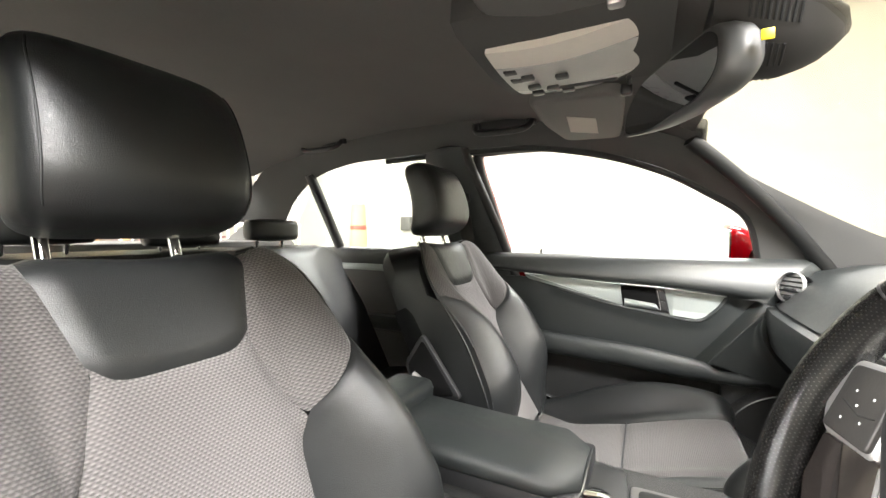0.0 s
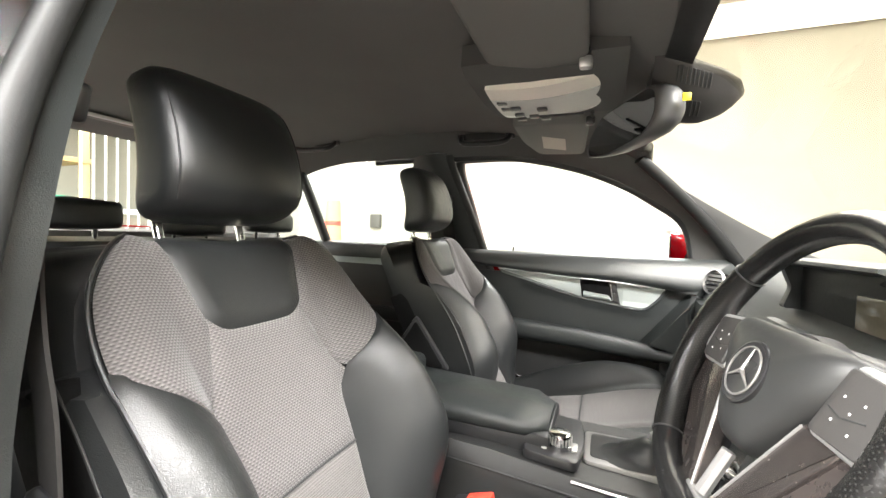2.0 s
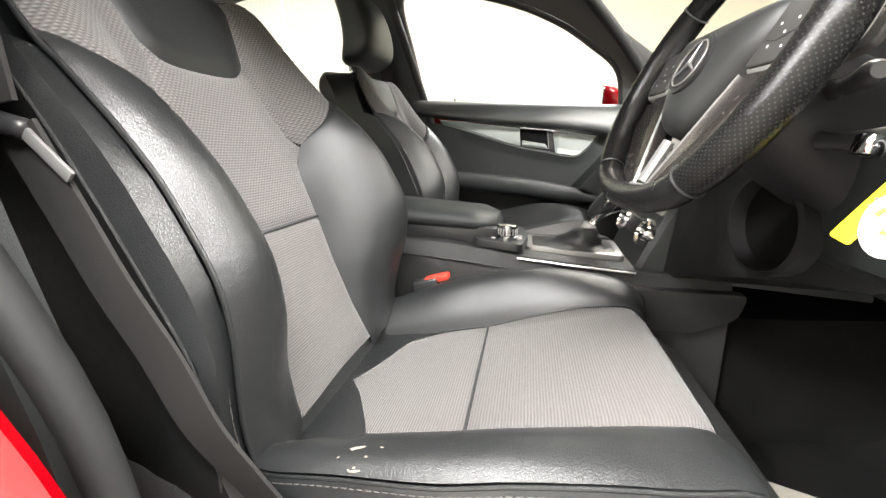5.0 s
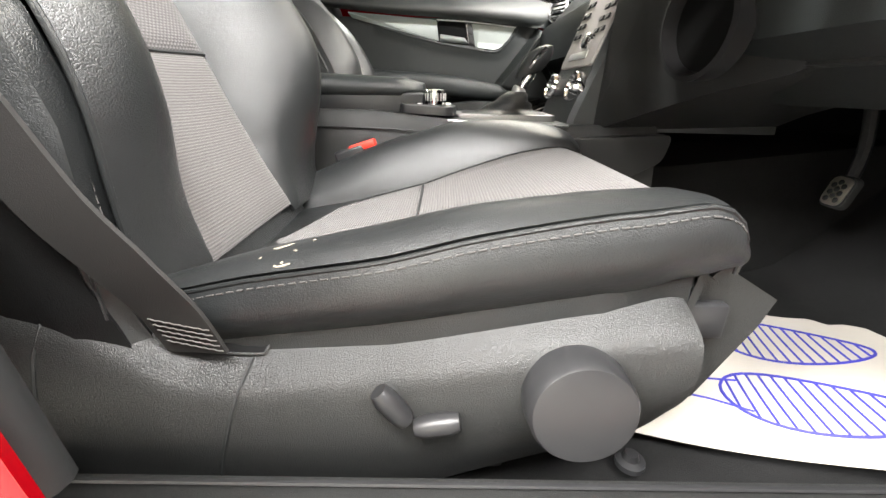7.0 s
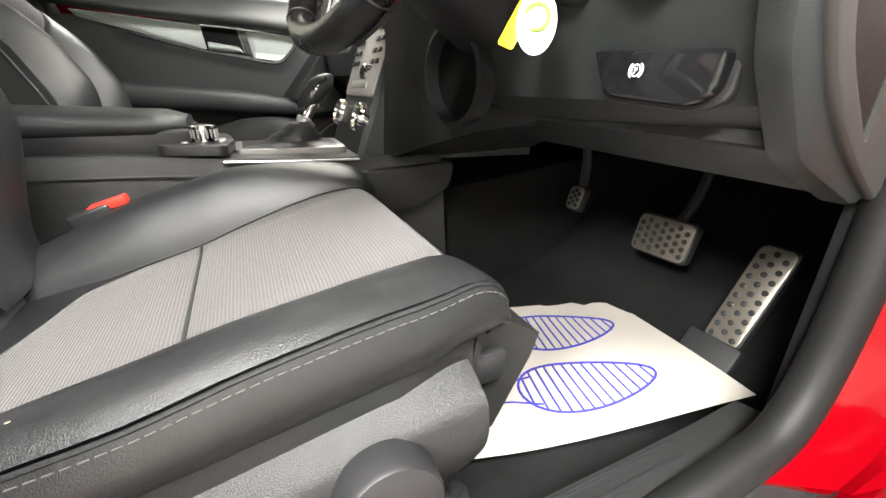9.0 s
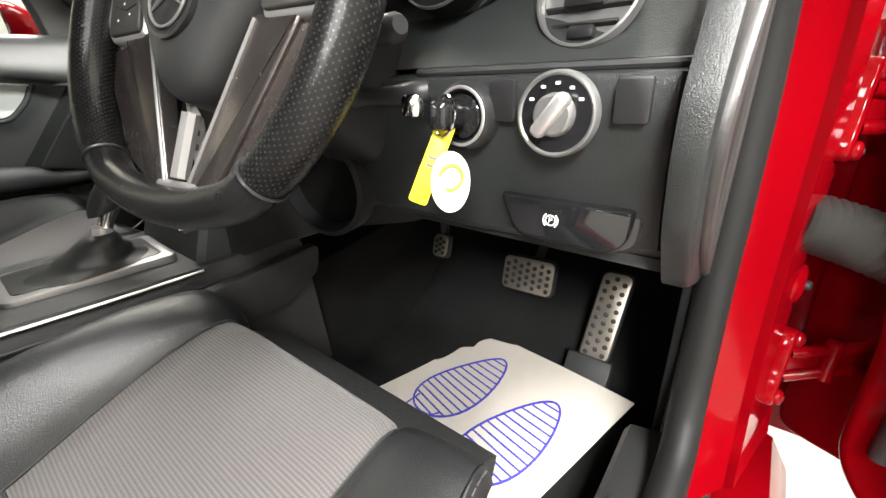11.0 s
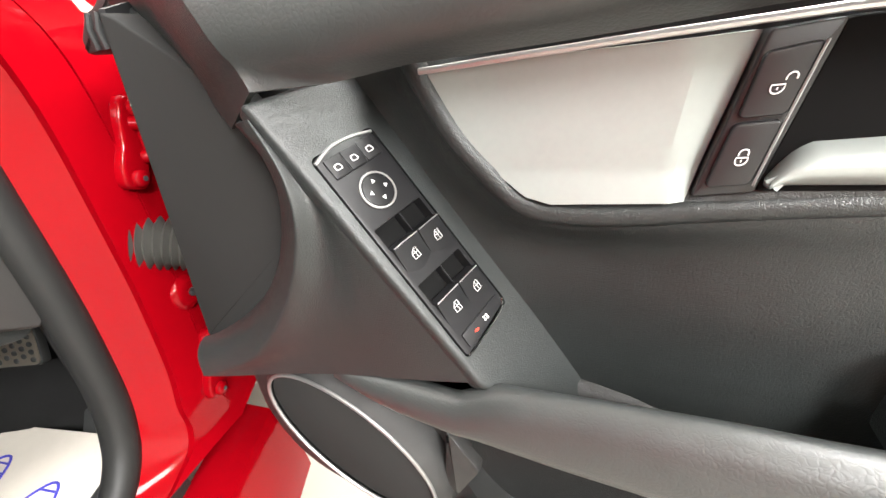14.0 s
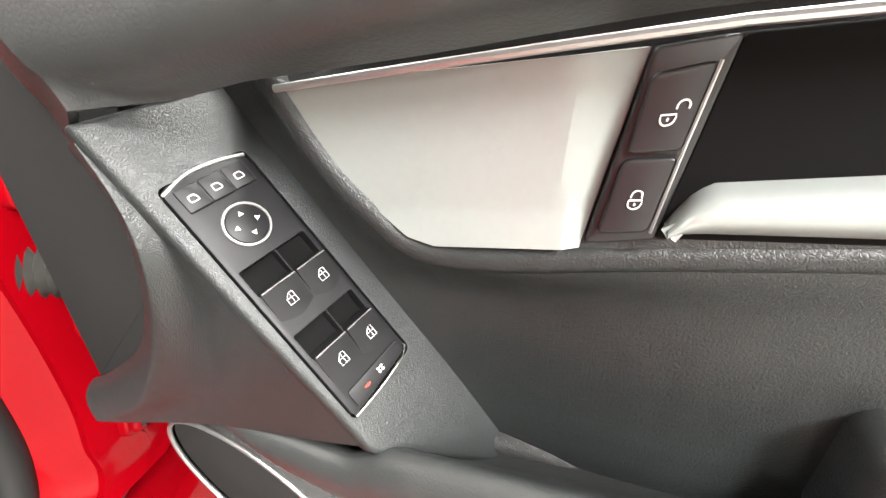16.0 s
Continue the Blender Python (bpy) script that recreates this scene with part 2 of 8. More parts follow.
def woven(name, base, light, pitch_u, pitch_v, ribbed=False):
    """Seat cloth: threads in two directions from the UV map (metres)."""
    mt = material(name, base, 0.85, 0, 0.12, 30, 0, spec=0.2)
    nt = mt.node_tree
    link = nt.links.new
    bs = nt.nodes["Principled BSDF"]
    uv = nt.nodes.new("ShaderNodeUVMap")
    sep = nt.nodes.new("ShaderNodeSeparateXYZ")
    link(uv.outputs[0], sep.inputs[0])

    def wave(out, pitch, phase=None):
        m = nt.nodes.new("ShaderNodeMath")
        m.operation = "MULTIPLY"
        m.inputs[1].default_value = 2 * math.pi / pitch
        link(out, m.inputs[0])
        src = m.outputs[0]
        if phase is not None:
            ad = nt.nodes.new("ShaderNodeMath")
            ad.operation = "ADD"
            link(src, ad.inputs[0])
            link(phase, ad.inputs[1])
            src = ad.outputs[0]
        s = nt.nodes.new("ShaderNodeMath")
        s.operation = "SINE"
        link(src, s.inputs[0])
        return s.outputs[0], m.outputs[0]

    v, _ = wave(sep.outputs[1], pitch_v)
    # every other row is shifted by half a thread
    row = nt.nodes.new("ShaderNodeMath")
    row.operation = "MULTIPLY"
    row.inputs[1].default_value = 1 / pitch_v
    link(sep.outputs[1], row.inputs[0])
    fl = nt.nodes.new("ShaderNodeMath")
    fl.operation = "FLOOR"
    link(row.outputs[0], fl.inputs[0])
    ph = nt.nodes.new("ShaderNodeMath")
    ph.operation = "MULTIPLY"
    ph.inputs[1].default_value = math.pi
    link(fl.outputs[0], ph.inputs[0])
    u, _ = wave(sep.outputs[0], pitch_u, ph.outputs[0])
    mul = nt.nodes.new("ShaderNodeMath")
    mul.operation = "MULTIPLY_ADD"
    mul.inputs[1].default_value = 0.2 if ribbed else 0.5
    link(u, mul.inputs[0])
    sc = nt.nodes.new("ShaderNodeMath")
    sc.operation = "MULTIPLY"
    sc.inputs[1].default_value = 0.6 if ribbed else 0.5
    link(v, sc.inputs[0])
    link(sc.outputs[0], mul.inputs[2])
    to = nt.nodes.new("ShaderNodeMapRange")
    to.inputs["From Min"].default_value, to.inputs["From Max"].default_value = -0.55, 0.9
    link(mul.outputs[0], to.inputs["Value"])
    cm = nt.nodes.new("ShaderNodeMix")
    cm.data_type = "RGBA"
    old = bs.inputs["Base Color"].links[0].from_socket
    link(to.outputs[0], cm.inputs["Factor"])
    link(old, cm.inputs[6])
    cm.inputs[7].default_value = (*light, 1)
    link(cm.outputs[2], bs.inputs["Base Color"])
    bp = nt.nodes.new("ShaderNodeBump")
    bp.inputs["Strength"].default_value, bp.inputs["Distance"].default_value = 0.6, 0.0012
    link(to.outputs[0], bp.inputs["Height"])
    link(bp.outputs[0], bs.inputs["Normal"])
    bs.inputs["Sheen Weight"].default_value = 0.15
    return mt


def glassy(name, tint):
    mt = bpy.data.materials.new(name)
    mt.use_nodes = True
    nt = mt.node_tree
    nt.nodes.remove(nt.nodes["Principled BSDF"])
    tr = nt.nodes.new("ShaderNodeBsdfTransparent")
    tr.inputs[0].default_value = (*tint, 1)
    gl = nt.nodes.new("ShaderNodeBsdfGlossy")
    gl.inputs["Roughness"].default_value = 0.02
    lw = nt.nodes.new("ShaderNodeLayerWeight")
    pw = nt.nodes.new("ShaderNodeMath")
    pw.operation, pw.inputs[1].default_value = "POWER", 4.0
    ad = nt.nodes.new("ShaderNodeMath")
    ad.operation, ad.inputs[1].default_value, ad.inputs[2].default_value = "MULTIPLY_ADD", 0.25, 0.012
    nt.links.new(lw.outputs["Facing"], pw.inputs[0])
    nt.links.new(pw.outputs[0], ad.inputs[0])
    mx = nt.nodes.new("ShaderNodeMixShader")
    nt.links.new(ad.outputs[0], mx.inputs[0])
    nt.links.new(tr.outputs[0], mx.inputs[1])
    nt.links.new(gl.outputs[0], mx.inputs[2])
    nt.links.new(mx.outputs[0], nt.nodes["Material Output"].inputs[0])
    return mt


def glow(name, color, strength):
    mt = bpy.data.materials.new(name)
    mt.use_nodes = True
    bs = mt.node_tree.nodes["Principled BSDF"]
    bs.inputs["Base Color"].default_value = (*color, 1)
    bs.inputs["Emission Color"].default_value = (*color, 1)
    bs.inputs["Emission Strength"].default_value = strength
    return mt


LEATHER = material("black_leather", (0.0140, 0.0150, 0.0152), 0.36, 0, 0.15, 20, 0.19, 470, kind="leather", spec=0.55)
WEAVE = woven("grey_woven_cloth", (0.060, 0.056, 0.0550), (0.152, 0.142, 0.140), 0.0056, 0.0034)
RIB = woven("grey_ribbed_cloth", (0.070, 0.0650, 0.0625), (0.124, 0.116, 0.112), 0.0028, 0.0032, True)
THREAD = material("grey_stitching", (0.058, 0.055, 0.053), 0.7)
PLASTIC = material("dark_grained_plastic", (0.021, 0.0214, 0.0210), 0.40, 0, 0.16, 25, 0.34, 560, kind="leather")
SOFT = material("soft_black_trim", (0.022, 0.0250, 0.0246), 0.40, 0, 0.14, 18, 0.22, 540, kind="leather", spec=0.5)
GRAIN = material("pebbled_black_leatherette", (0.033, 0.0360, 0.0354), 0.42, 0, 0.14, 18, 0.08, 300, kind="leather", spec=0.85)
FRAME_GREY = material("mid_dark_grey_plastic", (0.036, 0.0342, 0.0328), 0.5, 0, 0.08, 30, 0.15, 700)
POLISHED = material("polished_grey_metal", (0.17, 0.15, 0.143), 0.24, 0.9, 0.06, 30)
SMOOTH = material("satin_black_plastic", (0.020, 0.020, 0.021), 0.36, 0, 0.1, 30)
SWITCH = material("matt_black_switch_plastic", (0.014, 0.014, 0.015), 0.45, 0, 0.1, 30, spec=0.25)
BACKSHELL = material("deep_black_shell_plastic", (0.007, 0.007, 0.007), 0.6, 0, 0.15, 30, 0.2, 500, kind="leather", spec=0.15)
# Near-black for recesses and wells: their shade is put into the colour.
RECESS_SHADE = material("recess_shade_black", (0.006, 0.006, 0.006), 0.8, 0, 0.1, 30, spec=0.08)
GLOSS = material("gloss_black_plastic", (0.012, 0.012, 0.013), 0.12, 0, 0.1, 30)
RUBBER = material("black_rubber_seal", (0.020, 0.021, 0.021), 0.6, 0, 0.15, 40, 0.2, 300)
CARPET = material("black_carpet", (0.012, 0.012, 0.012), 0.95, 0, 0.4, 90, 0.9, 900, spec=0.1)
LINING = material("dark_grey_headlining", (0.15, 0.147, 0.14), 0.95, 0, 0.06, 60, 0.3, 1500, spec=0.1)
PILLAR = material("dark_grey_pillar_trim", (0.088, 0.087, 0.084), 0.8, 0, 0.06, 60, 0.3, 1100, spec=0.2)
SILVER = material("brushed_silver_trim", (0.335, 0.365, 0.350), 0.40, 0.30, 0.05, 60)
SATIN = material("satin_chrome", (0.60, 0.595, 0.59), 0.34, 0.75, 0.05, 40)
RING = material("silver_vent_ring", (0.34, 0.34, 0.335), 0.36, 0.75, 0.05, 40)
BLADE = material("dark_polished_metal", (0.085, 0.072, 0.068), 0.26, 0.7, 0.06, 30)
EDGE = material("worn_dull_silver", (0.27, 0.265, 0.26), 0.40, 0.6, 0.08, 60)
CHROME = material("polished_chrome", (0.80, 0.80, 0.80), 0.08, 1.0, 0.03, 40)
STEEL = material("brushed_pedal_steel", (0.55, 0.50, 0.42), 0.33, 0.9, 0.08, 80)
RED = material("red_car_paint", (0.185, 0.0006, 0.0031), 0.08, 0, 0.04, 6, coat=0.0, spec=0.17)
WHITE_PRINT = material("white_print", (0.8, 0.8, 0.8), 0.6)
RED_PRINT = material("red_plastic", (0.75, 0.05, 0.03), 0.4)
PAPER = material("cream_paper", (0.52, 0.485, 0.43), 0.85, 0, 0.04, 15, 0.15, 300, spec=0.2)
INK = material("blue_ink", (0.035, 0.035, 0.34), 0.7)
YELLOW = material("yellow_tag_plastic", (0.85, 0.68, 0.01), 0.4)
GREY_PLASTIC = material("light_grey_plastic", (0.32, 0.30, 0.28), 0.5, 0, 0.06, 30)
BELT = material("grey_belt_webbing", (0.024, 0.023, 0.022), 0.8, 0, 0.1, 60, 0.3, 1200, spec=0.2)
GLASS = glassy("window_glass", (0.90, 0.93, 0.90))
SCREEN_GLASS = glassy("tinted_windscreen_glass", (0.80, 0.785, 0.72))
TRIM_GREY = material("mid_grey_plastic", (0.09, 0.086, 0.080), 0.5, 0, 0.06, 30)
MIRROR = material("mirror_glass", (0.42, 0.44, 0.46), 0.03, 1.0, 0.01)
# Cream of the right and back walls, lightened to bounce more light.
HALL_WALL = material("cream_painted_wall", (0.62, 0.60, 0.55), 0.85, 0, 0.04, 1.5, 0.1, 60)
# Same cream, darkened on the left and front walls to hold down their brightness.
HALL_WALL_DIMMED = material("dimmed_cream_wall", (0.46, 0.445, 0.40), 0.85, 0, 0.04, 1.5, 0.1, 60)
HALL_FLOOR = material("cream_painted_floor", (0.21, 0.198, 0.172), 0.5, 0, 0.07, 3, 0.05, 60)

# ---------------------------------------------------------------- hall
def slab(name, x0, x1, y0, y1, z0, z1, mt, label, category, kind="structure"):
    return solid(name, box((x1 - x0, y1 - y0, z1 - z0), ((x0 + x1) / 2, (y0 + y1) / 2, (z0 + z1) / 2), 0), mt, label, category, "", kind)


slab("floor", -12, 7, -6, 5.2, -0.2, 0.0, HALL_FLOOR, "cream painted showroom floor", "floor")
slab("wall_left", -12, 7, 5.0, 5.2, 0.0, 3.45, HALL_WALL_DIMMED, "plain cream painted hall wall", "wall")
slab("wall_right", -12, 7, -6, -5.8, 0.0, 3.45, HALL_WALL, "plain cream painted hall wall", "wall")
slab("wall_front", 4.6, 4.8, -5.8, 5.0, 0.0, 3.45, HALL_WALL_DIMMED, "plain cream wall in front of the car", "wall")
slab("wall_back", -12, -11.8, -5.8, 5.0, 0.0, 3.45, HALL_WALL, "plain cream back wall of the hall", "wall")
slab("ceiling", -12, 7, -6, 5.2, 3.45, 3.6, HALL_WALL, "white hall ceiling with light panels", "ceiling")
panel_lamp = thing("light_panel", (2.0, 4.55, 3.44), "bright white light panel on the ceiling along the wall", "light panel")
part("frame", box((5.1, 0.86, 0.02), (2.0, 4.55, 3.438), 0.004), material("white_panel_frame", (0.8, 0.8, 0.78), 0.5), panel_lamp)
part("diffuser", box((5.0, 0.78, 0.012), (2.0, 4.55, 3.426), 0.003), glow("white_diffuser", (1.0, 0.98, 0.94), 2.2), panel_lamp, "glowing white diffuser")


# ---------------------------------------------------------------- body of the car
def strip(a, b, n=24, thick=0.02, bulge=0.0, m=8, smooth=4, toward=(-0.5, 0.0, 0.85)):
    """A band between two paths, with the same count of points, bowed out a little."""
    pa, pb = smooth_path(a, smooth), smooth_path(b, smooth)

    def at(path, t):
        k = t * (len(path) - 1)
        i = min(int(k), len(path) - 2)
        return path[i].lerp(path[i + 1], k - i)

    def fn(p, q):
        u, v = at(pa, p), at(pb, p)
        side = Vector((0, -1, 0)) if u.y > 0 else Vector((0, 1, 0))
        return u.lerp(v, q) + side * bulge * math.sin(q * math.pi)
    return sheet(fn, n, m, thick, toward=toward)


def side_y(z):
    """How far out the side glass stands at a height."""
    return 0.715 - 0.425 * max(0.0, z - 0.925)


def roof_z(x, y):
    return curve([(-1.75, 1.22), (-1.5, 1.292), (-1.2, 1.345), (-0.9, 1.37), (-0.6, 1.368), (-0.3, 1.322), (-0.05, 1.280), (0.0, 1.270)], x) - 0.1 * y * y


body = thing("car_body", (-0.4, 0, 0.0), "red saloon car body shell with black trim, front door open", "car", kind="structure")
part("roof_lining", sheet(lambda p, q: (lerp(-1.62, -0.04, p), lerp(0.53, -0.53, q), roof_z(lerp(-1.62, -0.04, p), lerp(0.53, -0.53, q))), 40, 20, 0.02, toward=(-0.6, 0, 0.5)), LINING, body, "dark grey cloth roof lining")
part("roof_skin", sheet(lambda p, q: (lerp(-1.72, -0.02, p), lerp(-0.60, 0.60, q), roof_z(lerp(-1.72, -0.02, p), lerp(-0.60, 0.60, q)) + 0.055), 30, 14, 0.004), RED, body, "glossy red roof")

for k in (1, -1):
    Y = lambda z: k * side_y(z)
    lower = [(0.20, 0.905), (0.115, 1.03), (0.012, 1.127), (-0.105, 1.193), (-0.255, 1.224), (-0.445, 1.244), (-0.62, 1.249), (-0.83, 1.252), (-0.98, 1.258), (-1.14, 1.252), (-1.329, 1.213), (-1.499, 1.119), (-1.64, 0.985)]
    upper = [(0.56, 0.66, 0.94), (0.36, 0.648, 1.02), (0.19, 0.615, 1.11), (0.06, 0.575, 1.19), (-0.06, 0.53, 1.252), (-0.28, 0.52, 1.294), (-0.58, 0.52, 1.340), (-0.83, 0.52, 1.342), (-0.98, 0.52, 1.340), (-1.14, 0.52, 1.325), (-1.38, 0.52, 1.285), (-1.56, 0.52, 1.24), (-1.78, 0.55, 1.05)]
    if k == 1:
        lower[:6] = [(0.156, 0.895), (0.118, 1.034), (0.018, 1.110), (-0.094, 1.171), (-0.238, 1.221), (-0.43, 1.257)]
        lower[6:8] = [(-0.62, 1.262), (-0.83, 1.262)]
        upper[:5] = [(0.56, 0.69, 0.905), (0.36, 0.660, 0.990), (0.19, 0.622, 1.083), (0.06, 0.585, 1.160), (-0.06, 0.54, 1.236)]
    part("window_surround", strip([(x, Y(z), z) for x, z in lower], [(x, k * y, z) for x, y, z in upper], 60, 0.03, 0.012, 8), PILLAR, body, "dark grey pillar and rail lining")
    # outer skin of the rail and pillars
    part("roof_rail", strip([(lerp(x, u[0], 0.45), lerp(Y(z), k * u[1], 0.45) + k * 0.065, lerp(z, u[2], 0.45) + 0.02) for (x, z), u in zip(lower[4:], upper[4:])], [(x, k * (y + 0.075), z + 0.035) for x, y, z in upper[4:]], 60, 0.006, -0.02, 6), RED, body, "glossy red roof rail")
    # door weather strip round the window
    part("window_seal", tube(smooth_path([(x, Y(z) + k * 0.012, z - 0.006) for x, z in lower[:9]], 5), 0.011, 8), RUBBER, body)
    # B pillar
    front = [(-0.672, 1.272), (-0.664, 1.22), (-0.626, 1.10), (-0.577, 0.94), (-0.53, 0.80), (-0.50, 0.60), (-0.48, 0.42)]
    rear = [(-0.80, 1.262), (-0.81, 1.22), (-0.80, 1.10), (-0.77, 0.94), (-0.74, 0.80), (-0.72, 0.60), (-0.72, 0.42)]
    if k == -1:
        front = [(-0.575, 1.255), (-0.555, 1.20), (-0.53, 1.10), (-0.468, 0.98), (-0.462, 0.80), (-0.412, 0.60), (-0.380, 0.42)]
    part("pillar_cover", strip([(x, Y(z) - k * 0.015, z) for x, z in front], [(x, Y(z) - k * 0.015, z) for x, z in rear], 30, 0.03, 0.02 if k > 0 else 0.003, 8), SOFT, body, "dark grey centre pillar cover")
    part("pillar_skin", strip([(x + (0.018 + 0.020 * max(0.0, min(1.0, (0.78 - z) / 0.14)) + 0.050 * max(0.0, min(1.0, (0.74 - z) / 0.12))) * (k < 0), Y(z) + k * 0.055, z) for x, z in front], [(x, Y(z) + k * 0.055, z) for x, z in rear], 30, 0.004, -0.01, 6), RED if k < 0 else GLOSS, body, "glossy red centre pillar" if k < 0 else "gloss black centre pillar cover")
    part("pillar_seal", tube(smooth_path([(x + 0.006, Y(z) + k * (0.004 if k > 0 else 0.020 - 0.022 * max(0.0, min(1.0, (0.76 - z) / 0.12))), z) for x, z in front], 5), 0.018 if k > 0 else 0.013, 10), RUBBER, body, "black rubber door seal")
    # rear quarter panel and C pillar
    part("quarter_trim", strip([(-1.60, k * 0.715, 0.945), (-1.66, k * 0.69, 0.99), (-1.75, k * 0.62, 1.06)], [(-1.60, k * 0.70, 0.60), (-1.80, k * 0.66, 0.75), (-2.0, k * 0.60, 0.90)], 10, 0.02), LINING, body, "dark grey rear quarter trim")
    part("rear_wing", strip([(-1.15, k * 0.86, 0.89), (-1.7, k * 0.85, 0.90), (-2.3, k * 0.80, 0.92)], [(-1.15, k * 0.87, 0.35), (-1.7, k * 0.88, 0.40), (-2.3, k * 0.84, 0.45)], 12, 0.004), RED, body, "glossy red rear wing")
    part("front_wing", strip([(0.57, k * 0.86, 0.90), (0.9, k * 0.80, 0.90), (1.7, k * 0.72, 0.80)], [(0.55, k * 0.88, 0.30), (0.9, k * 0.88, 0.42), (1.7, k * 0.82, 0.40)], 12, 0.004), RED, body, "glossy red front wing")

# floor, footwells, tunnel and bulkhead
part("floor_carpet", sheet(lambda p, q: (lerp(-1.5, 0.72, p), lerp(-0.68, 0.70, q), curve([(-1.5, 0.30), (-0.6, 0.27), (0.02, 0.272), (0.30, 0.285), (0.45, 0.315), (0.60, 0.44), (0.72, 0.60)], lerp(-1.5, 0.72, p)) + 0.01 * noise.noise((p * 30, q * 20, 0))), 60, 40, 0.01), CARPET, body, "black carpeted floor")
for k in (1, -1):
    part("kick_panel", box((0.44, 0.010, 0.62), (0.540, k * 0.690, 0.585), 0.002), CARPET, body, "black carpeted footwell side")
part("bulkhead", box((0.03, 1.50, 0.60), (0.74, 0, 0.72), 0.0), CARPET, body, "black carpeted bulkhead")
part("tunnel", loft([[Vector((x, y, z)) for y, z in [(-0.17, 0.26), (-0.155, h - 0.05), (-0.12, h), (0.12, h), (0.155, h - 0.05), (0.17, 0.26)]] for x, h in [(-1.4, 0.36), (-0.6, 0.42), (-0.2, 0.46), (0.3, 0.50), (0.74, 0.55)]]), CARPET, body, "black carpeted tunnel")

# sills: red skin, black rubber, ribbed scuff plate
for k in (1, -1):
    prof = [(-0.655, 0.28), (-0.655, 0.352), (-0.662, 0.366), (-0.70, 0.374), (-0.745, 0.372), (-0.757, 0.36), (-0.765, 0.30), (-0.765, 0.24), (-0.66, 0.24)]
    part("sill_cover", loft([[Vector((x, -k * y, z + dz)) for y, z in prof] for x, dz in [(-0.75, 0), (-0.45, 0), (-0.1, 0), (0.15, 0), (0.25, 0.002), (0.315, 0.006)]]), PLASTIC, body, "black grained plastic sill cover", 30)
    for j in range(5):
        y = 0.672 + 0.014 * j
        part("scuff_rib", tube([(-0.70, k * y, 0.372), (0.20, k * y, 0.3725)], 0.0022, 6, flat=0.8), SMOOTH, body)
    part("sill_skin", loft([[Vector((x, k * y, z)) for y, z in [(0.758, 0.20), (0.758, 0.345), (0.775, 0.350), (0.815, 0.335), (0.84, 0.29), (0.85, 0.20)]] for x in (-0.75, 0.0, 0.36, 0.44)]), RED, body, "glossy red door sill")

# front door frame on the open side: seal, red hinge pillar
edge = [(-0.02, 0.545, 1.225), (0.09, 0.60, 1.13), (0.19, 0.648, 1.03), (0.272, 0.695, 0.935), (0.318, 0.716, 0.87), (0.335, 0.722, 0.80), (0.339, 0.725, 0.70), (0.340, 0.727, 0.60), (0.333, 0.730, 0.50), (0.321, 0.732, 0.45), (0.304, 0.734, 0.418), (0.275, 0.735, 0.393), (0.225, 0.734, 0.380)]
SEAL_RUBBER = material("black_seal_rubber", (0.011, 0.0112, 0.0108), 0.55, 0, 0.15, 30, 0.05, 500, spec=0.3)
for k in (-1, 1):
    line = smooth_path([(x - 0.014, k * (y - 0.016), z) for x, y, z in edge + [(0.15, 0.732, 0.366), (0.06, 0.730, 0.346), (-0.04, 0.728, 0.326)]], 6)
    part("door_seal", tube(line, 0.0185, 12), SEAL_RUBBER, body, "thick black rubber door seal", 60)
    if k > 0:
        continue
    inner = [(x - 0.004, k * (y - 0.002), z) for x, y, z in edge]
    ridge = [(x + 0.020 + 0.028 * max(0.0, min(1.0, (0.45 - z) / 0.06)), k * (y + 0.032), z) for x, y, z in edge]
    part("hinge_pillar", strip(inner, ridge, 60, 0.010, 0.0, 6), RED, body, "glossy red front door pillar", 60)
    step = [(x + 0.062 + 0.05 * max(0.0, min(1.0, (0.45 - z) / 0.06)), k * (y + 0.046), z - 0.004) for x, y, z in edge]
    part("pillar_face", strip(ridge, step, 60, 0.010, 0.0, 5), RED, body, "red painted hinge face", 60)
    deep = [(x + 0.17, k * (y + 0.060), z - 0.008) for x, y, z in edge[3:]]
    part("pillar_return", strip(step[3:], deep, 60, 0.010, 0.0, 5), RED, body, "red painted pillar return", 60)
    tag_fn = lambda u, v, d: Vector((0.418, -0.762, 0.879)).lerp(Vector((0.443, -0.780, 0.876)), u) + (Vector((0.325, -0.700, 1.010)) - Vector((0.418, -0.762, 0.879))) * v + Vector((-0.5, -0.85, -0.1)) * (d + 0.004)
    part("pillar_sticker", prism([(0, 0), (1, 0), (1, 1), (0, 1)], tag_fn, 0.002, 0), material("grey_cream_vinyl", (0.36, 0.33, 0.28), 0.5, 0, 0.06, 30), body, "grey and cream sticker strip on the pillar")
    part("wing_closing_panel", box((0.008, 0.13, 0.57), (0.548, k * 0.85, 0.555), 0.002), RED, body, "red painted closing panel behind the hinges")

# glass
part("windscreen", strip([(-0.05, -0.57, 1.245), (-0.03, -0.25, 1.262), (-0.02, 0, 1.268), (-0.03, 0.25, 1.262), (-0.045, 0.50, 1.248), (-0.065, 0.61, 1.213)], [(0.62, -0.80, 0.91), (0.72, -0.36, 0.925), (0.76, 0, 0.93), (0.72, 0.36, 0.925), (0.65, 0.66, 0.913), (0.60, 0.82, 0.868)], 24, 0.004, 0.0, 12), SCREEN_GLASS, body, "lightly tinted windscreen glass")
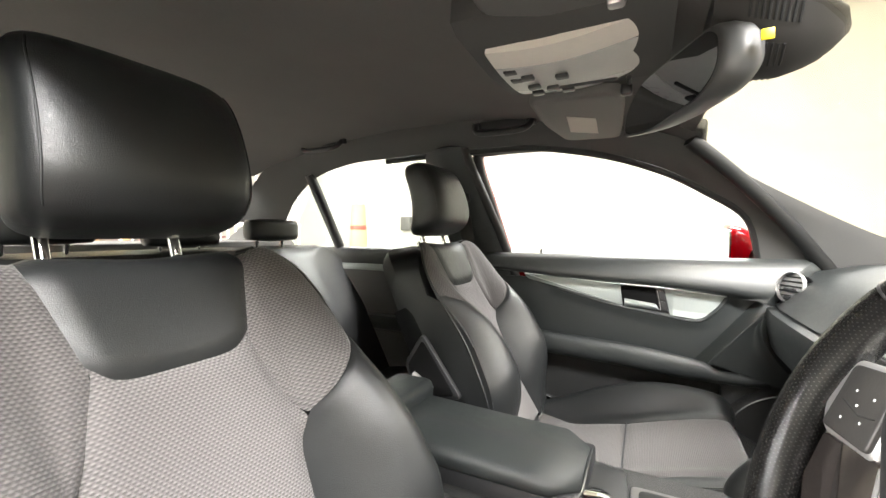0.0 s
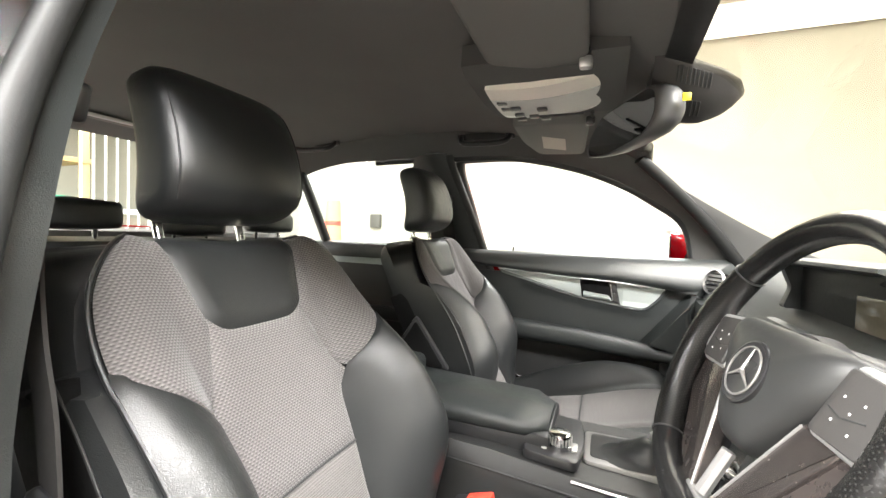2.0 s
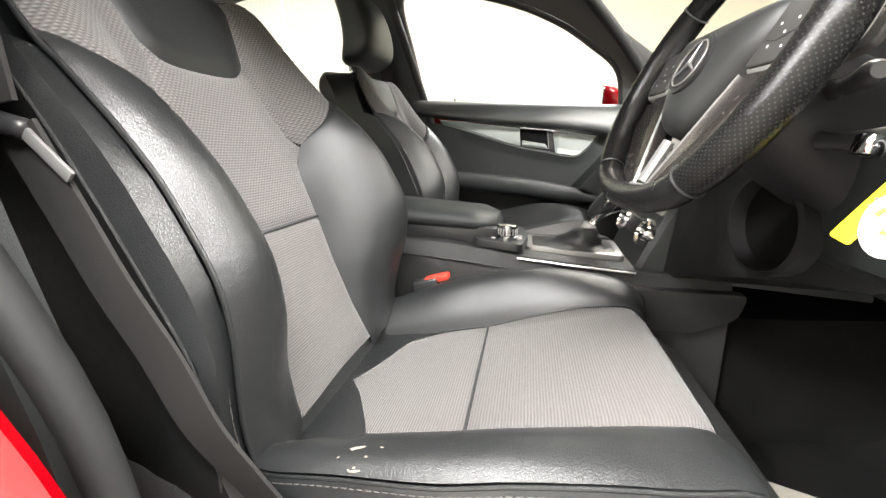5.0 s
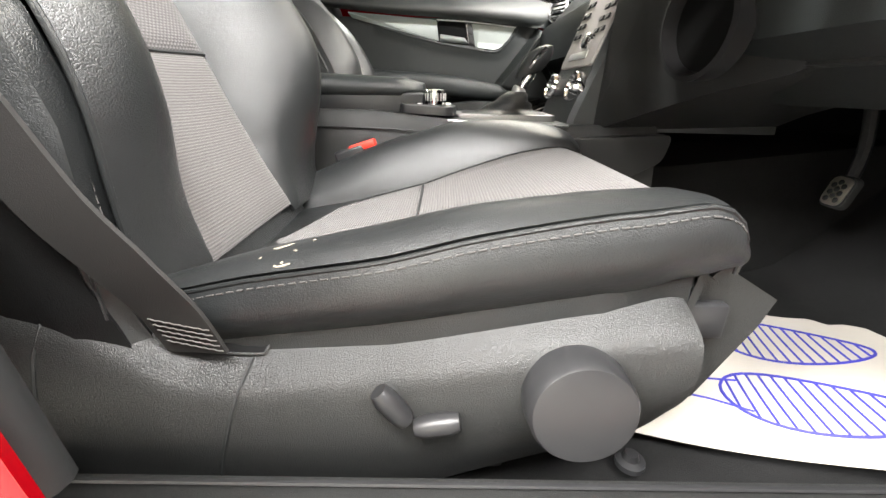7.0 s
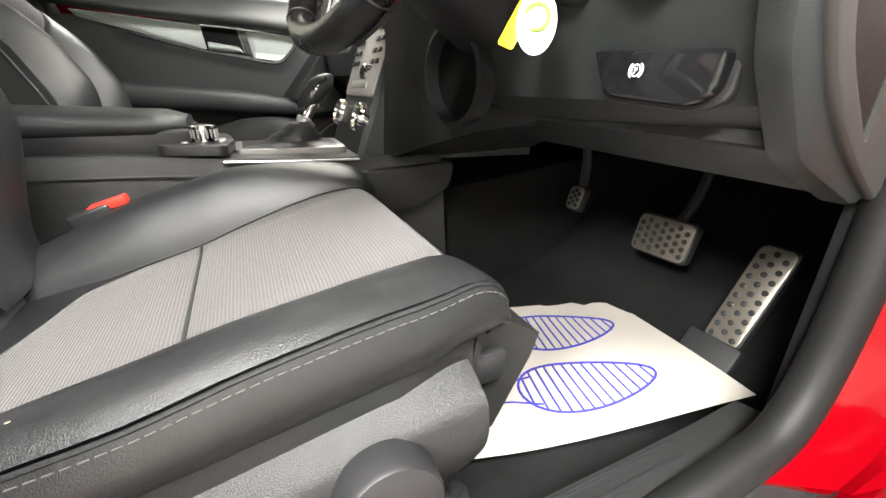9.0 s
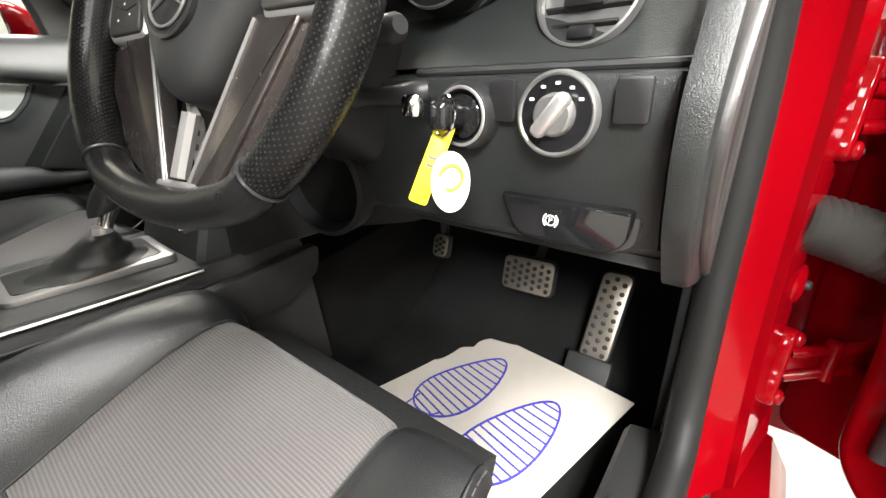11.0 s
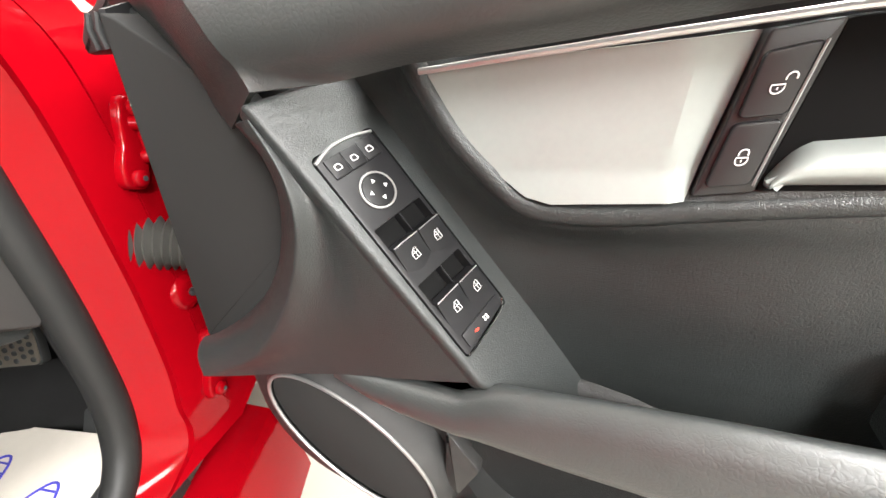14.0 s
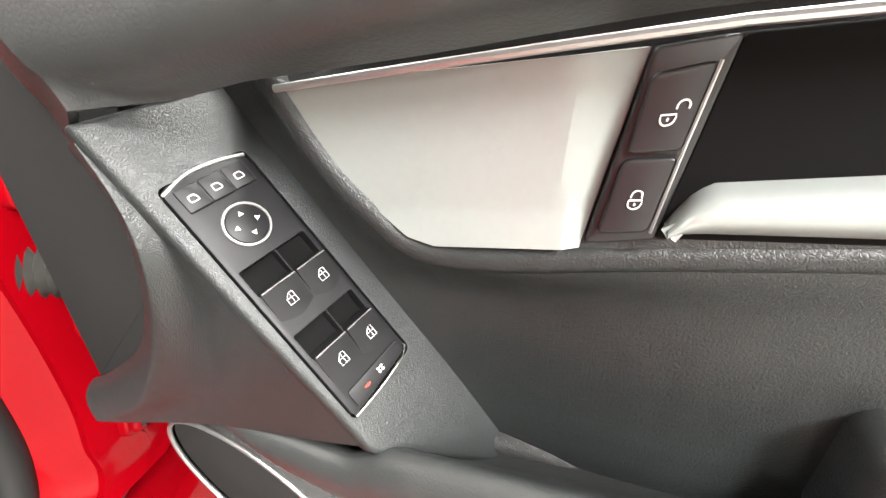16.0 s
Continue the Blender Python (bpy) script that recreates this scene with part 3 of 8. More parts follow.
part("rear_window", strip([(-1.60, -0.50, 1.25), (-1.62, 0, 1.27), (-1.60, 0.50, 1.25)], [(-2.05, -0.56, 0.97), (-2.12, 0, 0.97), (-2.05, 0.56, 0.97)], 16, 0.004, 0.0, 8), GLASS, body, "clear rear window glass")
for o in bpy.data.objects:
    if o.name.startswith(("windscreen", "rear_window")):
        o.visible_shadow = False
part("header_trim", strip([(-0.06, -0.53, 1.250), (-0.045, 0, 1.278), (-0.06, 0.53, 1.250)], [(-0.03, -0.53, 1.236), (-0.005, 0, 1.262), (-0.03, 0.53, 1.236)], 16, 0.01, 0.0, 4), SMOOTH, body, "black windscreen header band")
part("header_corner", box((0.11, 0.12, 0.03), pose(-0.050, 0.552, 1.247, -22, 18, -12), 0.010, 3), PILLAR, body, "dark grey corner cover at the windscreen header")
part("bonnet", sheet(lambda p, q: (lerp(0.74, 1.75, p), lerp(-0.72, 0.72, q), 0.90 - 0.14 * p ** 2 - 0.1 * lerp(-0.72, 0.72, q) ** 2), 12, 12, 0.006), RED, body, "glossy red bonnet")
part("boot_lid", sheet(lambda p, q: (lerp(-2.05, -2.5, p), lerp(-0.70, 0.70, q), 0.965 - 0.03 * p ** 2), 8, 8, 0.006), RED, body, "glossy red boot lid")
part("parcel_shelf", box((0.60, 1.15, 0.02), (-1.82, 0, 0.945), 0.004), LINING, body, "dark grey rear parcel shelf")

# ---------------------------------------------------------------- front seats
BACK_UP, BACK_OUT = Vector((-0.431, 0, 0.902)), Vector((0.902, 0, 0.431))
W_TABLE = [(-0.22, 0.198), (-0.15, 0.206), (-0.05, 0.205), (0.05, 0.205), (0.12, 0.208), (0.19, 0.210), (0.27, 0.207), (0.31, 0.197), (0.345, 0.178), (0.381, 0.15)]
D_TABLE = [(-0.22, 0.0), (-0.18, 0.008), (-0.13, 0.038), (-0.08, 0.069), (-0.03, 0.085), (0.06, 0.080), (0.112, 0.066), (0.15, 0.050), (0.19, 0.034), (0.25, 0.018), (0.30, 0.010), (0.381, 0.004)]
IN_TABLE = [(-0.22, 0.088), (-0.15, 0.082), (-0.07, 0.086), (0.0, 0.096), (0.07, 0.102), (0.112, 0.118), (0.13, 0.142), (0.15, 0.163), (0.17, 0.187), (0.19, 0.207), (0.2, 0.2)]
OUT_TABLE = [(-0.22, 0.128), (-0.15, 0.110), (-0.10, 0.094), (-0.05, 0.090), (0.0, 0.096)] + IN_TABLE[4:]
SEAM_TABLE = [(0.10, 0.112), (0.112, 0.117), (0.156, 0.098), (0.225, 0.080), (0.325, 0.106), (0.381, 0.112)]


def insert_width(v, side):
    """Half width of the cloth insert, which is wider at its foot on the outboard side."""
    return curve(OUT_TABLE if side > 0 else IN_TABLE, v)


def back_width(v, side=1):
    """Half width of the backrest; the flank towards the tunnel bulges a little more."""
    return soft(W_TABLE, v) + (0.030 * math.exp(-((v + 0.05) / 0.13) ** 2) if side < 0 else 0.0) - 1.5 * max(0.0, v - 0.20) ** 2


def back_depth(w, v):
    """How far the front of the backrest stands out at a width and a height."""
    wi = curve([(-0.22, 0.128 if w > 0 else 0.088), (-0.15, 0.110 if w > 0 else 0.085), (-0.1, 0.092 if w > 0 else 0.084), (0.0, 0.096), (0.1, 0.11), (0.2, 0.12), (0.4, 0.12)], v)
    ww = back_width(v, w)
    t = max(0.0, (abs(w) - wi) / max(ww - wi, 0.02))
    peak, fall = (0.62, 1.05) if w < 0 else (0.70, 0.62)
    rise = math.sin(min(t, 1.0) / peak * math.pi / 2) if t < peak else math.cos((t - peak) / (1 - peak) * fall)
    return soft(D_TABLE, v) * (1.28 if w < 0 else 1.0) * rise - 0.006 * math.exp(-(w / 0.07) ** 2)


def seat(yc, side, dx, group, label, mirror_of_driver):
    """side: -1 where outboard is towards -y. Widths w count outboard."""
    base = Vector((-0.462 + dx, yc, 0.66))
    lift = Vector((dx, 0, 0))
    s = thing("car_seat", (-0.25 + dx, yc, 0.30), label, "car seat", group)

    def on_back(w, v, out=0.0):
        if v <= 0.31:
            sv, d0, tilt = v, 0.0, 0.0
        else:
            tilt = (v - 0.31) / 0.045
            sv, d0 = 0.31 + 0.045 * math.sin(tilt), -0.045 * (1 - math.cos(tilt))
        d = back_depth(w, v) + out
        return base + BACK_UP * (sv + d * math.sin(tilt)) + BACK_OUT * (d0 + d * math.cos(tilt)) + Vector((0, side * w, 0))

    def pad(name, wfn, v0, v1, mt, nu, nv, lab="", parent=s, puff=0.004, surface=None, uvscale=1.0, open_rim=False):
        """A cover panel: wfn(q, p) gives the width, v0/v1 may depend on p."""
        place = surface or on_back

        def at(p, q):
            a = v0(p) if callable(v0) else v0
            b = v1(p) if callable(v1) else v1
            v = lerp(a, b, q)
            return wfn(v, p), v

        def fn(p, q):
            w, v = at(p, q)
            e = min((p if open_rim else min(p, 1 - p)) * nu / 2.2, min(q, 1 - q) * nv / 2.2, 1.0)
            return place(w, v, (puff + 0.003) * (math.sqrt(1 - (1 - e) ** 2)) - 0.007)
        return part(name, sheet(fn, nu, nv, 0.006, uv=lambda p, q: (at(p, q)[0] * uvscale, at(p, q)[1]), toward=place(0.0, 0.0, 2.0)), mt, parent, lab, sharp=60)

    hw = lambda v: curve(SEAM_TABLE, v)
    SEAM = RUBBER
    backrest = part("backrest", loft([[base + BACK_UP * sv + BACK_OUT * d + Vector((0, side * w, 0)) for w, d in ring] for sv, ring in shell_rings()]), LEATHER, s)
    pad("headrest_panel", lambda v, p: (2 * p - 1) * hw(v), lambda p: 0.213 + 0.022 * (2 * p - 1) ** 6, 0.376, LEATHER, 16, 14, "smooth black leather panel", backrest)
    pad("upper_cloth_panel", lambda v, p: (2 * p - 1) * (insert_width(v, p - 0.5) if v < 0.112 else hw(v)), 0.0, lambda p: 0.213 + 0.022 * (2 * p - 1) ** 6, WEAVE, 18, 22, "grey woven cloth", backrest)
    pad("lower_cloth_panel", lambda v, p: (2 * p - 1) * insert_width(v, p - 0.5), -0.21, 0.0, RIB, 18, 18, "grey ribbed cloth", backrest)
    part("cross_seam", tube([on_back(w, 0.0, -0.0048) for w in np.linspace(-0.095, 0.095, 24)], 0.0016, 6), SEAM, backrest)
    for k in (1, -1):
        def shoulder(v, p, k=k):
            a, b = hw(v), (min(curve(IN_TABLE, v), back_width(v, k)) if v < 0.19 else back_width(v, k) - 0.001)
            return k * lerp(a, b, p)
        pad("shoulder_cloth_panel", shoulder, 0.112, 0.352, WEAVE, 12, 24, "grey woven cloth", backrest)

        def wing(v, p, k=k):
            a, b = min(insert_width(v, k), back_width(v, k) - 0.004), back_width(v, k) + 0.004 * (p > 0.99)
            return k * lerp(a, max(b, a + 0.002), p)
        pad("side_bolster", wing, -0.22, 0.196, LEATHER, 14, 30, "", backrest, 0.006, open_rim=k > 0)
        pipe = [on_back(k * (back_width(v, k) + 0.004), v, -0.001 if k > 0 and v < 0.18 else -0.004) for v in np.linspace(-0.2, 0.37, 40)]
        part("piping", tube(pipe, 0.0026, 8), LEATHER, backrest)
        if k == 1:
            stitches = []
            for j in range(52):
                v = -0.19 + j * 0.0072
                a = on_back(k * (back_width(v, k) + 0.0085), v, -0.006)
                b2 = on_back(k * (back_width(v + 0.005, k) + 0.0085), v + 0.005, -0.006)
                stitches.append(tube([a, b2], 0.0007, 5))
            part("stitching", join(*stitches), THREAD, backrest)

    rim_d = lambda sv: min(shell_line(sv), back_depth(soft(W_TABLE, sv) * 0.995, sv) - 0.019)
    cover = [[base + BACK_UP * sv + BACK_OUT * d + Vector((0, side * w, 0)) for w, d in
              [(-soft(W_TABLE, sv) - 0.014, -0.055), (-soft(W_TABLE, sv) - 0.014, -0.11), (-0.17, -0.134), (0.0, -0.142), (0.17, -0.136), (soft(W_TABLE, sv) + 0.022, -0.105), (soft(W_TABLE, sv) + 0.034, rim_d(sv) - 0.03), (soft(W_TABLE, sv) + 0.0315, rim_d(sv)), (soft(W_TABLE, sv) + 0.020, rim_d(sv) - 0.004), (0.12, -0.07), (-0.12, -0.07)]]
             for sv in (-0.23, -0.17, -0.1, -0.03, 0.03, 0.1, 0.15, 0.19, 0.204)]
    shell = part("back_cover", loft(cover), BACKSHELL, s, "deep black plastic back shell", 75)
    part("shell_edge", tube(smooth_path([base + BACK_UP * sv + BACK_OUT * (rim_d(sv) + 0.0006) + Vector((0, side * (soft(W_TABLE, sv) + 0.0318), 0)) for sv in (-0.20, -0.1, 0.0, 0.08, 0.14, 0.18, 0.204)], 5), 0.0013, 6), PLASTIC, shell)
    if mirror_of_driver:
        # side panel with a silver grip, on the flank towards the tunnel
        def flank(u, v, d):
            return base + BACK_UP * v + BACK_OUT * u + Vector((0, -side * (0.239 + d), 0))
        inset = part("side_bezel", prism(rounded([(-0.042, 0.134), (-0.115, 0.087), (-0.122, -0.005), (-0.010, -0.031)], 0.014), flank, 0.012, 0.004), SMOOTH, s, "black plastic panel on the seat flank")
        part("side_plate", prism(rounded([(-0.046, 0.120), (-0.107, 0.081), (-0.113, 0.003), (-0.021, -0.019)], 0.010), flank, 0.0145, 0.002), RECESS_SHADE, inset)
        part("grip", tube([flank(-0.098, 0.058, 0.018), flank(-0.066, 0.012, 0.018)], 0.006, 10), SATIN, inset, "satin metal grip")
    # head restraint on two chrome posts
    hr = base + BACK_UP * 0.452 + BACK_OUT * 0.012
    up, out = (BACK_UP + Vector((0.26, 0, 0.08))).normalized(), None
    out = Vector((up.z, 0, -up.x))
    rings = []
    for j in range(25):
        q = j / 24
        q = 0.5 - 0.5 * math.cos(math.pi * q)
        h = lerp(-0.088, 0.112, q)
        shrink = (1 - abs(2 * q - 1) ** 7) ** (1 / 2.4) if 0 < j < 24 else 0.0
        half, deep = (0.116 - 0.005 * q) * (0.55 + 0.45 * shrink) * (shrink > 0) + 0.0005, (0.056 - 0.012 * q) * max(shrink, 0.01)
        fwd = 0.018 * math.sin(q * math.pi) - 0.012 * q - 0.020 * max(0.0, 1 - q / 0.3) ** 2
        ring = []
        for i in range(40):
            a = 2 * math.pi * i / 40
            c, sn = math.cos(a), math.sin(a)
            e = 2 / 3.6
            ring.append(hr + up * h + Vector((0, side * (-0.004 + half * math.copysign(abs(c) ** e, c)), 0)) + out * (fwd + deep * math.copysign(abs(sn) ** e, sn)))
        rings.append(ring)
    head = part("headrest", loft(rings), LEATHER, s, "padded black leather head restraint", 70)
    for k in (1, -1):
        seam = []
        for j in range(19):
            q = 0.1 + 0.8 * j / 18
            h = lerp(-0.088, 0.112, q)
            shrink = (1 - abs(2 * q - 1) ** 7) ** (1 / 2.4)
            half, deep = (0.116 - 0.005 * q) * (0.55 + 0.45 * shrink), (0.056 - 0.012 * q) * shrink
            fwd = 0.018 * math.sin(q * math.pi) - 0.012 * q - 0.020 * max(0.0, 1 - q / 0.3) ** 2
            seam.append(hr + up * h + Vector((0, side * (-0.004 + k * (half * 0.90 + 0.0005)), 0)) + out * (fwd + deep * 0.728 + 0.0005))
        part("seam", tube(seam, 0.0011, 6), RUBBER, head)
        foot = base + BACK_UP * 0.345 - BACK_OUT * 0.055 + Vector((0, side * (0.012 + k * 0.064), 0))
        part("post", tube([foot, foot + BACK_UP * 0.075 + BACK_OUT * 0.012], 0.0065, 14), CHROME, s, "chrome head restraint post")
        part("post_collar", turned([(0.013, 0), (0.013, 0.006), (0.009, 0.008)], facing(foot + BACK_UP * 0.002, BACK_UP, (0, 1, 0)), 20), SMOOTH, s)

    # cushion; the passenger's stands further forward
    if mirror_of_driver:
        dx += 0.05
        lift = Vector((dx, 0, 0.008))

    def on_cushion(w, v, out=0.0):
        """v: metres forward from the backrest crease at -0.44 to the nose, which rolls down past 0.03."""
        if v <= 0.005:
            x, z0, tilt = v, 0.0, 0.0
        else:
            tilt = min((v - 0.005) / 0.036, 2.2)
            x, z0 = 0.005 + 0.036 * math.sin(tilt), -0.036 * (1 - math.cos(tilt))
        line = soft([(-0.46, 0.425), (-0.38, 0.440), (-0.194, 0.489), (-0.05, 0.533), (0.03, 0.548)], min(v, 0.03), 0.03)
        wo = 0.13
        t = max(0.0, (abs(w) - wo) / 0.095)
        high = soft([(-0.46, 0.04), (-0.3, 0.048), (-0.15, 0.042), (-0.03, 0.020), (0.05, 0.006)], v)
        if w < 0 or mirror_of_driver:
            high = soft([(-0.46, 0.030), (-0.36, 0.052), (-0.26, 0.070), (-0.15, 0.072), (-0.05, 0.045), (0.05, 0.010)], v, 0.03)
        if mirror_of_driver and w < 0:
            high = 0.012
        bolster = high * (math.sin(min(t / 0.7, 1) * math.pi / 2) if t < 0.7 else math.cos((t - 0.7) / 0.3 * 0.8))
        d = out + bolster
        return Vector((x + d * math.sin(tilt), yc + side * w, line + z0 + d * math.cos(tilt))) + lift

    edge = lambda v: soft([(-0.46, 0.19), (-0.36, 0.215), (-0.2, 0.225), (-0.02, 0.222), (0.05, 0.205), (0.11, 0.2)], v)
    core = []
    for x, top, bot, half in [(-0.45, 0.43, 0.37, 0.18), (-0.40, 0.455, 0.365, 0.208), (-0.2, 0.50, 0.385, 0.219), (-0.05, 0.54, 0.40, 0.218), (0.015, 0.535, 0.44, 0.205), (0.03, 0.515, 0.46, 0.19)]:
        core.append([Vector((x + dx, yc + side * w * half, lerp(bot, top, h))) for w, h in [(-1, 0.1), (-1, 0.75), (-0.92, 0.86), (0, 0.8), (0.92, 0.86), (1, 0.75), (1, 0.1), (0.9, 0), (-0.9, 0)]])
    cushion = part("cushion", loft(core), LEATHER, s, "black leather seat cushion", 50)
    inw = lambda v: curve([(-0.46, 0.135), (-0.39, 0.133), (-0.19, 0.133), (0.0, 0.142), (0.11, 0.142)], v)
    inw_out = lambda v: curve([(-0.46, 0.196), (-0.41, 0.186), (-0.30, 0.160), (-0.19, 0.142), (0.0, 0.132), (0.11, 0.130)], v)
    if mirror_of_driver:
        inw = lambda v: 0.186
        inw_out = lambda v: curve([(-0.46, 0.170), (-0.41, 0.150), (-0.30, 0.118), (-0.19, 0.108), (0.0, 0.106), (0.11, 0.110)], v)
    seam_w = lambda v, k: inw_out(v) if k > 0 else inw(v)
    pad("rear_leather_band", lambda v, p: (2 * p - 1) * 0.19, -0.46, -0.422, LEATHER, 20, 8, "", cushion, 0.008, on_cushion)
    pad("rear_cloth_panel", lambda v, p: (2 * p - 1) * seam_w(v, p - 0.5), lambda p: -0.412 - 0.030 * p, -0.194, RIB, 20, 14, "grey ribbed cloth", cushion, 0.004, on_cushion)
    pad("front_cloth_panel", lambda v, p: (2 * p - 1) * seam_w(v, p - 0.5), -0.194, 0.08, RIB, 20, 26, "grey ribbed cloth", cushion, 0.004, on_cushion)
    part("cross_seam", tube([on_cushion(w, -0.194, -0.0048) for w in np.linspace(-0.132, 0.132, 24)], 0.0017, 6), SEAM, cushion)
    part("cross_seam", tube([on_cushion(w, -0.412, -0.0030) for w in np.linspace(-0.132, 0.132, 24)], 0.0017, 6), SEAM, cushion)
    for k in (1, -1):
        part("side_seam", tube([on_cushion(k * seam_w(v, k), v, -0.0048) for v in np.linspace(-0.41, 0.07, 40)], 0.0014, 6), SEAM, cushion)
        pad("thigh_bolster", lambda v, p, k=k: k * lerp(min(seam_w(v, k), edge(v) - 0.004), edge(v), p), -0.45 if k > 0 else -0.42, 0.08, LEATHER, 12, 34, "", cushion, 0.005, on_cushion, open_rim=True)
        line = [on_cushion(k * (edge(v) + 0.0015), v, -0.0012) for v in np.linspace(-0.36, 0.07, 36)]
        part("piping", tube(line, 0.0018, 8), LEATHER, cushion)

        def skirt(p, q, k=k):
            v = lerp(-0.40, 0.045, p)
            t = on_cushion(k * (edge(v) + 0.0012), v, -0.0006)
            low = curve([(-0.42, 0.425), (-0.26, 0.452), (-0.04, 0.487), (0.0, 0.497), (0.07, 0.505)], v)
            bulge = 0.012 * math.sin(q * math.pi) - 0.010 * q
            return Vector((t.x, t.y + side * k * bulge, lerp(t.z, min(low, t.z - 0.004), q)))
        part("side_panel", sheet(skirt, 40, 12, 0.004, toward=(0, yc + side * k * 3, 0.5)), LEATHER, cushion, "", 60)
        stitches = []
        for j in range(57):
            v = -0.385 + j * 0.0074
            a, b2 = [skirt((x + 0.40) / 0.445, 0.11) + Vector((0, side * k * 0.0006, 0)) for x in (v, v + 0.005)]
            stitches.append(tube([a, b2], 0.0007, 5))
        part("stitching", join(*stitches), THREAD, cushion)
    part("front_panel", sheet(lambda p, q: (0.040 + dx - 0.015 * q - 0.008 * (2 * p - 1) ** 2, yc + side * (2 * p - 1) * 0.2, lerp(0.51, 0.42, q)), 12, 6, 0.006), LEATHER, cushion)

    # plastic base with the controls
    out_y = yc + side * 0.232

    def valance(p, q):
        x = lerp(-0.56, 0.012, p)
        top = soft([(-0.56, 0.492), (-0.50, 0.502), (-0.44, 0.500), (-0.405, 0.490), (-0.372, 0.466), (-0.352, 0.446), (-0.30, 0.443), (-0.17, 0.462), (-0.06, 0.482), (0.0, 0.487), (0.03, 0.475)], x, 0.012)
        low = soft([(-0.56, 0.27), (-0.2, 0.30), (-0.1, 0.338), (-0.03, 0.362), (0.0, 0.374), (0.012, 0.392)], x, 0.008)
        r = min(q / 0.22, 1.0)
        y = out_y - side * (0.028 * (1 - math.sin(r * math.pi / 2))) + side * (0.016 * math.sin(q * math.pi) - 0.012 * q)
        return Vector((x + dx, y, lerp(top, low, q)))
    base_part = part("base_cover", sheet(valance, 60, 20, 0.004, toward=(0, yc + side * 3, 0.4)), PLASTIC, s, "grained plastic seat base cover", 60)
    ins_y = yc - side * 0.225
    part("base_cover", sheet(lambda p, q: (lerp(-0.5, 0.03, p) + dx, ins_y - side * 0.01 * math.sin(q * math.pi), lerp(curve([(0, 0.425), (1, 0.47)], p), 0.30, q)), 12, 6, 0.004), PLASTIC, s, "", 60)
    knob = facing((-0.071 + dx, out_y + side * 0.008, 0.424), (0, side, 0.12))
    dial = part("adjuster_dial", turned([(0.037, 0), (0.0375, 0.006), (0.036, 0.024), (0.034, 0.027), (0.028, 0.0285), (0.001, 0.029)], knob, 44), SMOOTH, s, "round black adjuster dial")
    for (ax, az), (bx, bz), r in [((-0.207, 0.428), (-0.188, 0.402), 0.0085), ((-0.182, 0.396), (-0.150, 0.402), 0.0085)]:
        pts = [Vector((lerp(ax, bx, t) + dx, out_y + side * 0.014, lerp(az, bz, t))) for t in np.linspace(0, 1, 6)]
        part("power_switch", tube(pts, [r * 0.75, r, r, r, r, r * 0.75], 12), SMOOTH, s, "small black power seat switch")
    for gx in (-0.30, -0.43):
        part("panel_gap", tube([valance((gx + 0.56) / 0.572, q) + Vector((-0.05 * q, side * 0.0005, 0)) for q in np.linspace(0.02, 0.95, 10)], 0.0016, 6), RUBBER, base_part)
    # flat sheet paints the shade of the lower belt slot; worn raised rim
    def slot(p, q, lift_out=0.0016):
        return valance((lerp(-0.350, -0.290 - 0.004 * q, p) + 0.56) / 0.572, lerp(0.0, 0.055, q)) + Vector((0, side * lift_out, lift_out))
    part("belt_slot", sheet(slot, 14, 6, 0.001, toward=(0, yc + side * 3, 2.0)), RECESS_SHADE, base_part, "flat black sheet for the shaded slot of the belt end")
    part("slot_rim", tube([slot(1.0, q, 0.002) for q in np.linspace(0, 1, 6)] + [slot(p, 1.0, 0.002) for p in np.linspace(0.97, 0, 14)], 0.0011, 6), PLASTIC, base_part)
    # thigh support flap under the nose
    flap = [(0.012, 0.510), (0.036, 0.508), (0.100, 0.470), (0.092, 0.446), (0.054, 0.374), (0.040, 0.376), (0.026, 0.44)]
    part("front_flap", prism(flap, lambda u, v, d: Vector((u + dx, yc + side * (0.185 - d), v)), 0.36, 0.004), PLASTIC, s, "grained plastic flap under the seat nose")
    part("bracket", box((0.035, 0.012, 0.03), Matrix.Translation((0.04 + dx, yc + side * 0.19, 0.455)), 0.003), SMOOTH, s)
    for k in (1, -1):
        rail = box((0.40, 0.05, 0.05), Matrix.Translation((-0.30 + dx, yc + side * k * 0.15, 0.295)), 0.008)
        part("rail", rail, SMOOTH, s, "black steel seat rail")
    return s, on_back, on_cushion


def shell_line(sv):
    """Where the leather flank meets the plastic shell behind it."""
    return curve([(-0.24, 0.020), (-0.17, 0.034), (-0.03, 0.030), (0.03, 0.025), (0.117, 0.024), (0.169, 0.015), (0.206, 0.004)], sv)


